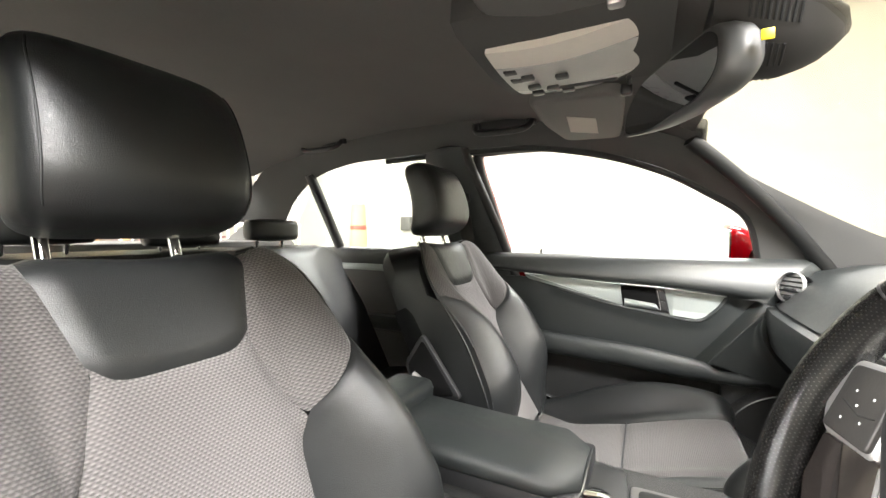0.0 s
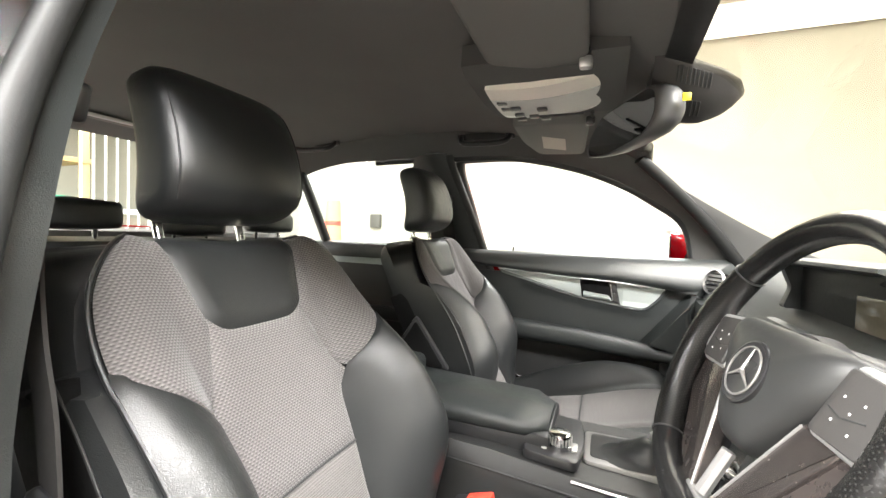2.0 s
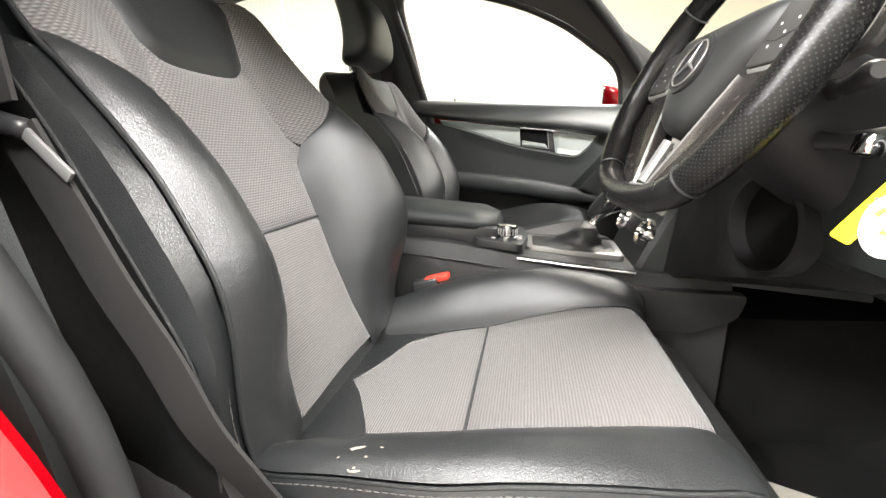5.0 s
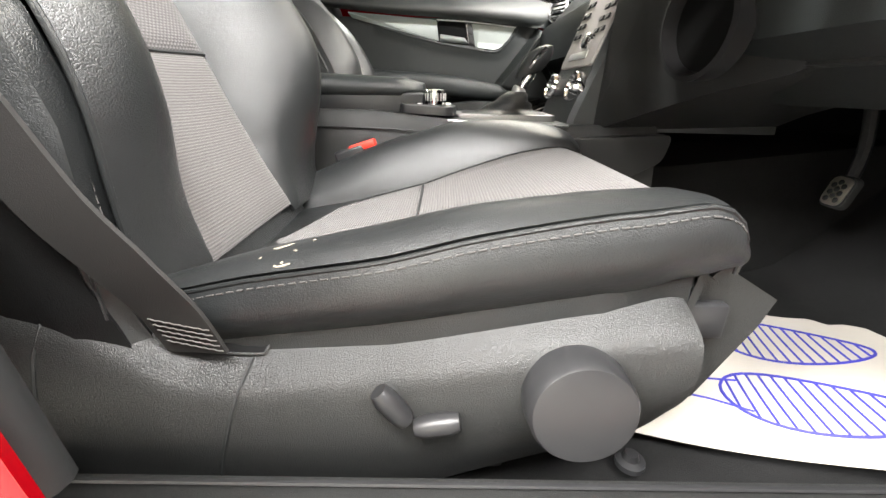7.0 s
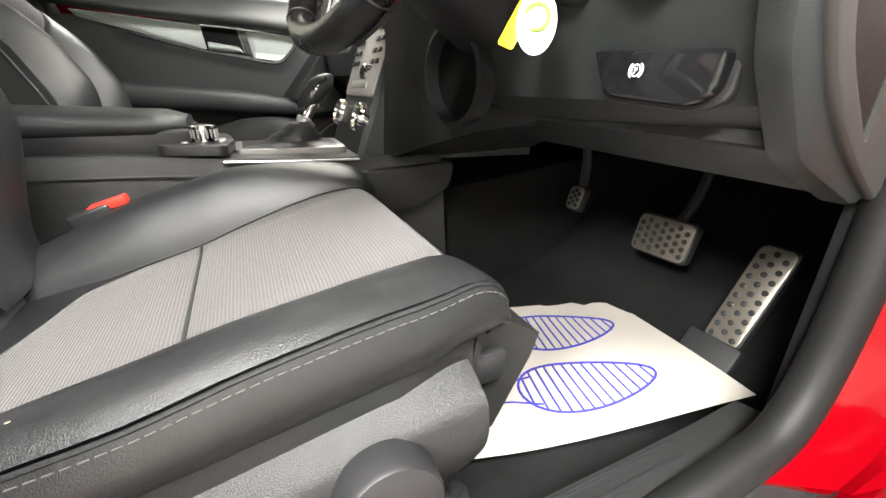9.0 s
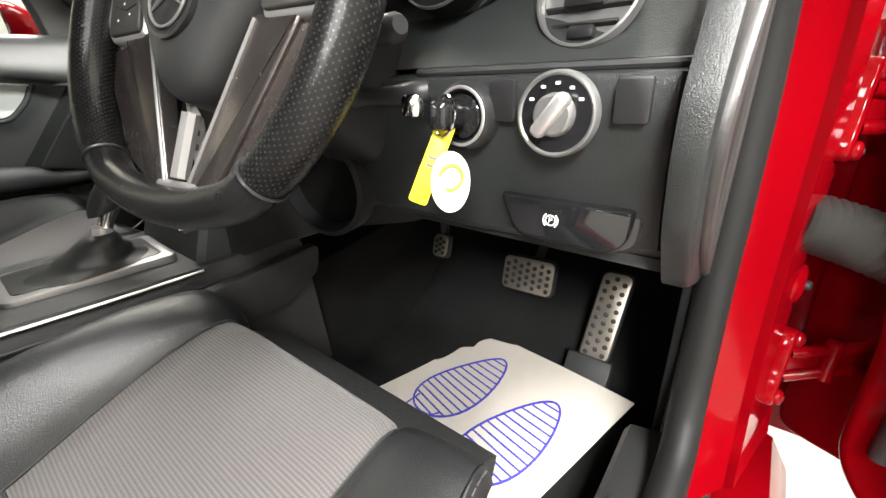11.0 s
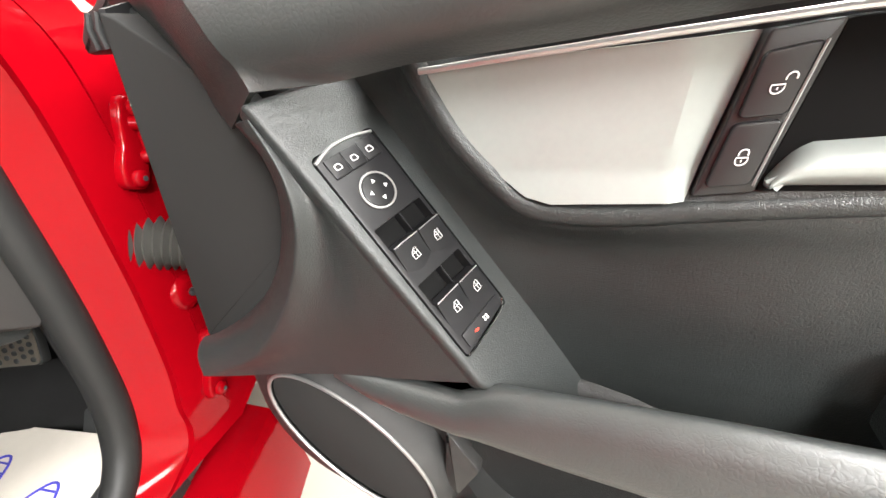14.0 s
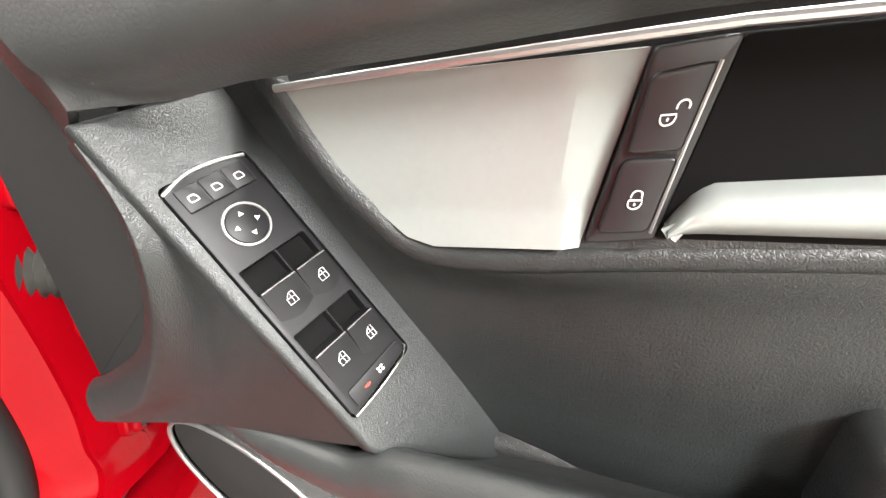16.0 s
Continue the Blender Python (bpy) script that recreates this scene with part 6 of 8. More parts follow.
for z in np.linspace(0.555, 0.842, 14):
    x = stack_x(z)
    rows.append([Vector(c) for c in [(x + 0.01, -0.112, z), (x, -0.104, z), (x, 0.104, z), (x + 0.01, 0.112, z), (0.40, 0.150, z), (0.40, -0.150, z)]])
stack = part("centre_console_front", loft(rows), SOFT, dash, "dark grey centre stack", 30)


def on_stack(y, z, d=0.0):
    return Vector((stack_x(z) - 0.94 * d, y, z + 0.34 * d))


face = part("control_plate", prism(rounded([(-0.096, 0.662), (0.096, 0.662), (0.100, 0.800), (-0.100, 0.800)], 0.01), lambda u, v, d: on_stack(u, v, d), 0.005, 0.002), GREY_PLASTIC, stack, "grey control plate with rows of keys")
for r in range(4):
    for k, y in enumerate((-0.078, -0.050, 0.050, 0.078)):
        c = on_stack(y, 0.720 + 0.019 * r, 0.006)
        part("key", box((0.020, 0.009, 0.004), facing(c, (-0.94, 0, 0.34)), 0.0015, 1), SMOOTH, face)
part("volume_knob", turned([(0.014, 0), (0.014, 0.012), (0.011, 0.015)], facing(on_stack(-0.05, 0.700, 0.005), (-0.94, 0, 0.34)), 28), CHROME, face, "chrome volume knob")
part("slot", box((0.11, 0.014, 0.004), facing(on_stack(0.0, 0.682, 0.005), (-0.94, 0, 0.34)), 0.002), SATIN, face)
for y in (-0.080, 0.080):
    m = facing(on_stack(y, 0.626, 0.0), (-0.94, 0, 0.34))
    kn = part("climate_dial", turned([(0.0265, -0.004), (0.0265, 0.012), (0.0245, 0.016), (0.0215, 0.016), (0.0205, 0.011), (0.019, 0.0085)], m, 44, False), CHROME, stack, "chrome climate dial")
    part("dial_face", turned([(0.019, 0.006), (0.0185, 0.0105)], m, 32), GLOSS, kn)
    part("dial_bar", box((0.034, 0.006, 0.004), m @ Matrix.Translation((0, 0, 0.011)), 0.002), SATIN, kn)
part("climate_keys", box((0.10, 0.034, 0.008), facing(on_stack(0.0, 0.626, 0.003), (-0.94, 0, 0.34)), 0.003), SMOOTH, stack)
# knee panel under the column, with the round cut-out
knee = part("knee_panel", loft([[Vector(c) for c in [(x0, y, z1), (x0 + 0.012, y, z1 - 0.04), (x1, y, z0), (0.40, y, z0), (0.40, y, z1)]] for y, x0, x1, z0, z1 in [(-0.475, 0.155, 0.21, 0.665, 0.80), (-0.40, 0.150, 0.20, 0.640, 0.80), (-0.30, 0.130, 0.18, 0.620, 0.80), (-0.20, 0.110, 0.15, 0.590, 0.80), (-0.115, 0.100, 0.10, 0.555, 0.80)]]), PLASTIC, dash, "black plastic knee panel", 30)
m = facing((0.128, -0.335, 0.695), (-0.95, -0.15, -0.05))
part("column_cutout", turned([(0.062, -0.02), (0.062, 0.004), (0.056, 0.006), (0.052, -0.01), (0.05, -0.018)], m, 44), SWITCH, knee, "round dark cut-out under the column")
# Flat disc: the shade inside the opening is painted black.
part("cutout_core", turned([(0.052, -0.02), (0.052, -0.012)], m, 32), RECESS_SHADE, knee)
part("lower_cover", sheet(lambda p, q: (lerp(0.20, 0.40, q), lerp(-0.68, -0.115, p), 0.648 - 0.040 * q + 0.02 * (p > 0.9) * 0), 20, 6, 0.01), PLASTIC, dash, "black plastic cover under the dash")

# ---------------------------------------------------------------- steering wheel
HUB = Vector((0.0176, -0.380, 0.855))
RAKE, TURN = radians(23.6), radians(7.0)
w_out = Vector((-math.cos(RAKE) * math.cos(TURN), -math.cos(RAKE) * math.sin(TURN), math.sin(RAKE)))
w_right = Vector((0, 0, 1)).cross(w_out).normalized()
w_up = w_out.cross(w_right)
wheel = thing("steering_wheel", HUB, "black perforated leather steering wheel with silver spokes", "steering wheel")


def on_wheel(u, v, d=0.0):
    """u to the driver's right, v up in the wheel's plane, d towards the driver."""
    return HUB + w_right * u * 0.93 + w_up * v * 0.93 + w_out * d


def rim_point(a, t, grip=0.0, grow=0.0):
    r = 0.1665
    c = Vector((r * math.sin(a), r * math.cos(a)))
    if c.y < -0.138:
        c.y = -0.138 + (c.y + 0.138) * 0.6
    rad = Vector((math.sin(a), math.cos(a)))
    p = c + rad * (0.0158 + 0.0022 * grip + grow) * math.cos(t)
    return on_wheel(p.x, p.y, 0.002 + (0.0160 + 0.0020 * grip + grow) * math.sin(t))


def rim_ring(a, grip=0.0, grow=0.0):
    return [rim_point(a, 2 * math.pi * k / 18, grip, grow) for k in range(18)]


def arc(name, a0, a1, mt, grip=0.0, n=20, label=""):
    fat = lambda p: grip * math.sin(math.pi * p) ** 0.35
    skin = sheet(lambda p, q: rim_point(radians(lerp(a0, a1, p)), -math.pi / 2 + 2 * math.pi * q, fat(p)), n, 24, 0.0, uv=lambda p, q: (radians(lerp(a0, a1, p)) * 0.167, q * 0.105))
    bmesh.ops.remove_doubles(skin, verts=skin.verts[:], dist=0.00005)
    return part(name, skin, mt, wheel, label, 60)


PERF = material("perforated_black_leather", (0.008, 0.0078, 0.0076), 0.25, 0, 0.15, 30, 0.12, 600, kind="leather", spec=0.24)
nt = PERF.node_tree
uvm = nt.nodes.new("ShaderNodeUVMap")
turn = nt.nodes.new("ShaderNodeMapping")
turn.inputs["Rotation"].default_value = (0, 0, radians(45))
nt.links.new(uvm.outputs[0], turn.inputs["Vector"])
vor = nt.nodes.new("ShaderNodeTexVoronoi")
vor.voronoi_dimensions = "2D"
vor.inputs["Scale"].default_value, vor.inputs["Randomness"].default_value = 300, 0.0
nt.links.new(turn.outputs[0], vor.inputs["Vector"])
hole = nt.nodes.new("ShaderNodeMapRange")
hole.inputs["From Min"].default_value, hole.inputs["From Max"].default_value = 0.14, 0.22
nt.links.new(vor.outputs["Distance"], hole.inputs["Value"])
mix = nt.nodes.new("ShaderNodeMix")
mix.data_type = "RGBA"
old = nt.nodes["Principled BSDF"].inputs["Base Color"].links[0].from_socket
nt.links.new(hole.outputs[0], mix.inputs["Factor"])
mix.inputs[6].default_value = (0.024, 0.0235, 0.023, 1)
nt.links.new(old, mix.inputs[7])
nt.links.new(mix.outputs[2], nt.nodes["Principled BSDF"].inputs["Base Color"])

WHEEL_LEATHER = material("smooth_wheel_leather", (0.009, 0.009, 0.0092), 0.24, 0, 0.15, 20, 0.12, 420, kind="leather", spec=0.35)
arc("rim_top", -52, 52, WHEEL_LEATHER, 0.0, 36, "smooth black leather rim")
arc("rim_grip", 52.4, 138, PERF, 1.0, 30, "perforated black leather grip")
arc("rim_grip", -138, -52.4, PERF, 1.0, 30, "perforated black leather grip")
arc("rim_bottom", 138.4, 221.6, WHEEL_LEATHER, 0.0, 30, "smooth black leather rim")
for a in (52.2, -52.2, 138.2, -138.2):
    part("rim_seam", tube(rim_ring(radians(a), 0.25, 0.0004), 0.0011, 6, closed=True), SMOOTH, wheel)


def disc(name, outline, d0, d1, mt, parent=wheel, label="", bevel=0.006, seg=4, r=0.0):
    pts = rounded(outline, r, 6) if r else outline
    return part(name, prism(pts, lambda u, v, d: on_wheel(u, v, d0 + d), d1 - d0, bevel, seg), mt, parent, label, 50)


# airbag cover: domed shield, wide above and narrow at its foot
shield = rounded([(-0.099, 0.056, 0.03), (0.099, 0.056, 0.03), (0.091, 0.018, 0.03), (0.060, -0.020, 0.04), (0.024, -0.072, 0.02), (-0.024, -0.072, 0.02), (-0.060, -0.020, 0.04), (-0.091, 0.018, 0.03)], 0.02, 7)


def cover(p, q):
    k = p * len(shield)
    i = int(k) % len(shield)
    c = Vector(shield[i]).lerp(Vector(shield[(i + 1) % len(shield)]), k - int(k))
    g = Vector((0, 0.004))
    c = g + (c - g) * math.sin(q * math.pi / 2)
    return on_wheel(c.x, c.y, -0.026 + 0.045 * math.cos(q * math.pi / 2) ** 0.42)


boss = part("airbag_cover", sheet(cover, len(shield), 16, 0.0), material("matte_airbag_plastic", (0.020, 0.0206, 0.0202), 0.48, 0, 0.12, 25, 0.06, 560, kind="leather"), wheel, "dark grey airbag cover", 80)
ring_c = (0.002, 0.000)
part("emblem_dish", turned([(0.031, -0.004), (0.031, 0.0005), (0.029, 0.0012), (0.0275, 0.0002), (0.001, 0.0002)], facing(on_wheel(*ring_c, 0.0185), w_out, (0, 1, 0)), 40), SMOOTH, boss)
part("emblem_ring", tube([on_wheel(ring_c[0] + 0.0255 * math.cos(a), ring_c[1] + 0.0255 * math.sin(a), 0.0200) for a in np.linspace(0, 2 * math.pi, 48, endpoint=False)], 0.0011, 8, closed=True), EDGE, boss, "dull chrome emblem ring")
for k in range(3):
    a = radians(90 + 120 * k)
    part("emblem_spoke", tube([on_wheel(*ring_c, 0.0205), on_wheel(ring_c[0] + 0.0255 * math.cos(a), ring_c[1] + 0.0255 * math.sin(a), 0.0198)], [0.0022, 0.0006], 6), EDGE, boss)
part("hub_back", turned([(0.045, -0.07), (0.06, -0.03), (0.055, -0.012)], facing(HUB, w_out, (0, 1, 0)), 36), SMOOTH, wheel)
# side spokes with keys, twin silver blades below
for k in (1, -1):
    sp = disc("side_spoke", [(k * 0.088, 0.052), (k * 0.157, 0.046), (k * 0.160, 0.012), (k * 0.140, -0.018), (k * 0.078, -0.016)][::k], -0.024, 0.000, SATIN, wheel, "dull silver spoke", 0.005, 3, 0.008)
    keypad = disc("key_pad", [(k * 0.090, 0.047), (k * 0.139, 0.042), (k * 0.137, -0.013), (k * 0.082, -0.012)][::k], -0.004, 0.0030, FRAME_GREY, sp, "dark grey thumb key pad", 0.0015, 2, 0.006)
    for u, v in ((0.100, 0.004), (0.112, 0.014), (0.100, 0.024), (0.120, 0.000), (0.120, 0.024)):
        part("key_mark", box((0.0017, 0.0013, 0.0005), facing(on_wheel(k * u, v, 0.0033), w_out, (0, 1, 0)), 0), WHITE_PRINT, keypad)
    part("key_gap", tube([on_wheel(k * 0.090, 0.012, 0.0031), on_wheel(k * 0.106, 0.008, 0.0031), on_wheel(k * 0.128, 0.013, 0.0031)], 0.0006, 5), RUBBER, keypad)
    disc("lower_spoke", [(k * 0.074, -0.020), (k * 0.140, -0.016), (k * 0.150, -0.034), (k * 0.086, -0.128), (k * 0.022, -0.152), (k * 0.014, -0.140)][::k], -0.026, -0.010, GLOSS, wheel, "dark gloss lower spoke", 0.004, 3, 0.010)
    disc("spoke_blade", [(k * 0.086, -0.014), (k * 0.146, -0.020), (k * 0.140, -0.060), (k * 0.088, -0.122), (k * 0.034, -0.150), (k * 0.026, -0.142)][::k], -0.018, -0.006, BLADE, wheel, "dark polished metal spoke blade", 0.003, 3, 0.004)
    blade = disc("spoke_frame", [(k * 0.070, -0.010), (k * 0.118, -0.012), (k * 0.112, -0.026), (k * 0.050, -0.140), (k * 0.034, -0.153), (k * 0.014, -0.154), (k * 0.016, -0.138)][::k], -0.016, -0.002, POLISHED, wheel, "polished grey metal spoke frame", 0.003, 3, 0.004)
    part("bright_edge", tube([on_wheel(k * 0.071, -0.014, -0.002), on_wheel(k * 0.0175, -0.136, -0.002)], 0.0014, 8), EDGE, blade, "dull silver inner edge")
part("foot_blade", tube([on_wheel(0, -0.080, -0.006), on_wheel(0, -0.132, -0.004)], 0.0065, 8), EDGE, wheel, "dull silver centre blade")
disc("lower_badge", [(-0.030, -0.134), (0.030, -0.134), (0.024, -0.158), (-0.024, -0.158)], -0.020, 0.000, EDGE, wheel, "dull silver plate at the foot of the spokes", 0.004, 3, 0.006)
# gear paddles
for k in (1, -1):
    disc("shift_paddle", [(k * 0.108, 0.040), (k * 0.146, 0.050), (k * 0.148, 0.016), (k * 0.112, 0.004)][::k], -0.044, -0.038, PLASTIC, wheel, "dark shift paddle", 0.002, 2, 0.008)

# column with stalks
col = thing("steering_column", (0.10, -0.385, 0.80), "black plastic steering column cover with stalks", "steering column")
rows = []
for t, rx, rz in [(0.0, 0.050, 0.045), (0.05, 0.062, 0.058), (0.35, 0.070, 0.066), (0.75, 0.078, 0.075), (1.0, 0.080, 0.078)]:
    c = HUB - w_out * lerp(0.045, 0.235, t)
    rows.append([c + Vector((0, rx * math.copysign(abs(math.cos(a)) ** 0.7, math.cos(a)), 0)) + w_up * rz * math.copysign(abs(math.sin(a)) ** 0.7, math.sin(a)) for a in np.linspace(0, 2 * math.pi, 36, endpoint=False)])
part("column_cover", loft(rows), SWITCH, col, "", 60)
for y0, y1, dz, dx in [(-0.455, -0.530, 0.012, -0.01), (-0.455, -0.520, -0.030, 0.01), (-0.315, -0.235, 0.012, -0.01)]:
    a = HUB - w_out * 0.09 + Vector((0, y0 - HUB.y, dz))
    part("stalk", tube(smooth_path([a, a + Vector((dx, (y1 - y0) * 0.5, 0)), a + Vector((dx * 2, y1 - y0, 0.004))], 5), [0.009, 0.008, 0.007, 0.007, 0.008, 0.0085, 0.009, 0.0095, 0.010, 0.009, 0.006], 12), SMOOTH, col, "black column stalk")

# ---------------------------------------------------------------- centre console
con = thing("centre_console", (-0.2, 0, 0.30), "black centre console with silver shift surround", "centre console")
rows = []
for x, h, w in [(-0.62, 0.585, 0.095), (-0.45, 0.585, 0.110), (-0.30, 0.585, 0.120), (-0.16, 0.572, 0.125), (-0.05, 0.568, 0.130), (0.05, 0.566, 0.135), (0.12, 0.566, 0.140), (0.20, 0.566, 0.150)]:
    rows.append([Vector((x, y, z)) for y, z in [(-w - 0.03, 0.34), (-w - 0.008, h - 0.045), (-w, h - 0.010), (-w + 0.008, h), (w - 0.008, h), (w, h - 0.010), (w + 0.008, h - 0.045), (w + 0.03, 0.34)]])
part("console_body", loft(rows), PLASTIC, con, "", 30)
part("silver_edge", tube(smooth_path([(-0.158, -0.128, 0.570), (-0.05, -0.134, 0.566), (0.05, -0.138, 0.564)], 6), 0.0028, 8, flat=0.7), SATIN, con, "thin silver edge")
part("panel_seam", tube(smooth_path([(-0.60, -0.108, 0.560), (-0.30, -0.128, 0.556), (-0.10, -0.138, 0.548), (0.20, -0.160, 0.542)], 6), 0.0016, 6), RUBBER, con)
foot = part("console_foot", prism(rounded([(-0.02, 0.545), (0.215, 0.556), (0.205, 0.51), (0.14, 0.478), (0.02, 0.476), (-0.05, 0.50)], 0.015), lambda u, v, d: Vector((u, -0.160 - d, v)), 0.018, 0.004), PLASTIC, con, "")
# armrest box
arm_lid = []
for j in range(11):
    t = j / 10
    x = lerp(-0.60, -0.205, t)
    e = 1 - 0.35 * (t > 0.95) - 0.2 * (t < 0.05)
    top = lerp(0.652, 0.637, t) - 0.008 * (t > 0.95)
    arm_lid.append([Vector((x, y * e, z)) for y, z in [(-0.080, 0.606), (-0.088, 0.618), (-0.084, top - 0.010), (-0.072, top - 0.001), (0, top + 0.003), (0.085, top - 0.001), (0.100, top - 0.010), (0.105, 0.618), (0.098, 0.606)]])
armrest = part("armrest_lid", loft(arm_lid), SOFT, con, "padded black armrest lid", 60)
part("armrest_back", box((0.10, 0.19, 0.05), Matrix.Translation((-0.575, 0.01, 0.655)), 0.018, 4), SOFT, con, "raised rear end of the armrest")
part("armrest_box", box((0.40, 0.185, 0.05), Matrix.Translation((-0.40, 0.01, 0.590)), 0.008), SMOOTH, con)
# controller knob
plate = part("controller_plate", prism(rounded([(-0.245, -0.105), (-0.150, -0.110), (-0.140, -0.02), (-0.150, 0.075), (-0.245, 0.075)], 0.015), lambda u, v, d: Vector((u, v, 0.576 + d + 0.05 * (-0.15 - u))), 0.016, 0.004), SMOOTH, con, "satin black plate round the controller")
m = Matrix.Translation((-0.183, -0.060, 0.594))
kn = part("controller_knob", turned([(0.021, 0), (0.021, 0.005), (0.0205, 0.022), (0.0195, 0.025), (0.016, 0.0265), (0.001, 0.027)], m, 40), CHROME, plate, "ribbed chrome controller knob")
for k in range(20):
    a = 2 * math.pi * k / 20
    part("knurl", box((0.0015, 0.0025, 0.013), m @ Matrix.Rotation(a, 4, "Z") @ Matrix.Translation((0.0210, 0, 0.013)), 0), SATIN, kn)
for dx, dy in ((-0.026, -0.012), (0.026, 0.0)):
    part("side_key", box((0.010, 0.030, 0.006), m @ Matrix.Translation((dx, dy, 0.0)), 0.002), SATIN, plate)
# shift surround, gaiter and lever
sur = part("shift_surround", prism(rounded([(-0.142, -0.062), (0.045, -0.072), (0.050, 0.062), (-0.142, 0.062)], 0.012), lambda u, v, d: Vector((u, v, 0.566 + d)), 0.012, 0.004), EDGE, con, "dull silver shift surround")
part("surround_well", prism(rounded([(-0.130, -0.046), (0.032, -0.054), (0.036, 0.050), (-0.130, 0.050)], 0.012), lambda u, v, d: Vector((u, v, 0.5765 + d)), 0.003, 0.001), SMOOTH, sur)
rows = []
for j in range(8):
    t = j / 7
    cx = lerp(-0.045, -0.022, t)
    w = lerp(0.055, 0.016, t ** 0.7) * (1 + 0.10 * math.sin(j * 2.6))
    l = lerp(0.070, 0.018, t ** 0.7) * (1 + 0.08 * math.cos(j * 2.2))
    rows.append([Vector((cx + l * math.cos(a), -0.012 + w * math.sin(a) * (1 + 0.05 * math.sin(5 * a + j)), lerp(0.578, 0.618, t))) for a in np.linspace(0, 2 * math.pi, 30, endpoint=False)])
part("gaiter", loft(rows), LEATHER, con, "creased black leather gaiter", 80)
lev = thing("gear_lever", (-0.018, -0.012, 0.60), "black and chrome automatic gear lever", "gear lever")
part("shaft", tube(smooth_path([(-0.020, -0.012, 0.610), (-0.010, -0.012, 0.632), (0.002, -0.012, 0.655)], 4), [0.010, 0.0095, 0.009, 0.009, 0.009, 0.010, 0.011, 0.012, 0.012], 14), CHROME, lev, "chrome shaft")
part("collar", turned([(0.013, -0.006), (0.0135, 0.006), (0.011, 0.009)], facing((-0.020, -0.012, 0.618), (0.4, 0, 0.9), (0, 1, 0)), 24), SATIN, lev)
rows = []
for j in range(12):
    t = j / 11
    c = Vector((lerp(-0.004, 0.034, t ** 1.1) - 0.014 * t * t, -0.012, lerp(0.648, 0.700, t)))
    r = 0.013 + 0.009 * math.sin(math.pi * min(1.0, 0.18 + 0.8 * t))
    if j == 11:
        r *= 0.35
    rows.append([c + Vector((1.35 * r * math.cos(a), r * math.sin(a), 0.35 * r * math.cos(a))) for a in np.linspace(0, 2 * math.pi, 24, endpoint=False)])
part("grip", loft(rows), LEATHER, lev, "black leather grip", 70)
part("grip_face", tube(smooth_path([(-0.004, -0.0285, 0.660), (0.008, -0.0325, 0.680), (0.024, -0.030, 0.694)], 5), 0.0045, 8), CHROME, lev, "chrome grip inlay")

# ---------------------------------------------------------------- pedals
def pedal(name, c, x_dir, y_dir, w, h, cols, rows_n, label, arm):
    """A steel plate pedal with rubber studs. x_dir across, y_dir up the plate."""
    ob = thing(name, c, label, "pedal", "foot pedals")
    xd, yd = Vector(x_dir).normalized(), Vector(y_dir).normalized()
    nd = xd.cross(yd).normalized()
    if nd.x > 0:
        nd = -nd
    c = Vector(c)
    flat = lambda u, v, d: c + xd * u + yd * v + nd * d
    part("rubber_pad", prism(rounded([(-w / 2 - 0.003, -h / 2 - 0.003), (w / 2 + 0.003, -h / 2 - 0.003), (w / 2 + 0.003, h / 2 + 0.003), (-w / 2 - 0.003, h / 2 + 0.003)], 0.012), lambda u, v, d: flat(u, v, d - 0.014), 0.013, 0.004), RUBBER, ob)
    plate = part("steel_plate", prism(rounded([(-w / 2, -h / 2), (w / 2, -h / 2), (w / 2, h / 2), (-w / 2, h / 2)], 0.012), lambda u, v, d: flat(u, v, d - 0.002), 0.003, 0.001), STEEL, ob, "drilled brushed steel plate")
    for i in range(cols):
        for j in range(rows_n):
            u = lerp(-w / 2 + 0.009, w / 2 - 0.009, i / max(1, cols - 1))
            v = lerp(-h / 2 + 0.009, h / 2 - 0.009, (j + 0.5 * (i % 2)) / max(1, rows_n - 0.5))
            part("stud", turned([(0.0042, 0), (0.0042, 0.0014), (0.003, 0.002)], facing(flat(u, v, 0.0006), nd, (0, 1, 0)), 10), RUBBER, plate)
    if arm:
        part("arm", tube(smooth_path([c - nd * 0.014, *[Vector(a) for a in arm]], 5), 0.009, 8), SMOOTH, ob, "black pedal arm")
    return ob


pedal("brake_pedal", (0.470, -0.428, 0.458), (0, -1, 0.04), (0.25, 0, 0.97), 0.098, 0.062, 7, 4, "drilled steel brake pedal with rubber studs", [(0.52, -0.44, 0.52), (0.55, -0.44, 0.62), (0.56, -0.44, 0.70)])
pedal("accelerator_pedal", (0.476, -0.572, 0.418), (0.02, -1, 0.02), (0.42, -0.06, 0.90), 0.046, 0.150, 3, 9, "tall drilled steel accelerator pedal", [])
pedal("parking_brake_pedal", (0.455, -0.238, 0.480), (0.05, -1, 0.0), (0.3, 0, 0.95), 0.034, 0.046, 3, 3, "small steel parking brake pedal", [(0.48, -0.232, 0.54), (0.47, -0.228, 0.61), (0.45, -0.226, 0.66)])
solid("pedal_foot", box((0.05, 0.075, 0.022), pose(0.432, -0.565, 0.332, 0, -55, 0), 0.005), RUBBER, "black rubber block at the accelerator's foot", "pedal block")

# ---------------------------------------------------------------- paper mat with footprints
FL, FR, NR, NL = Vector((0.462, -0.345, 0.312)), Vector((0.385, -0.652, 0.335)), Vector((-0.05, -0.515, 0.288)), Vector((0.045, -0.215, 0.288))


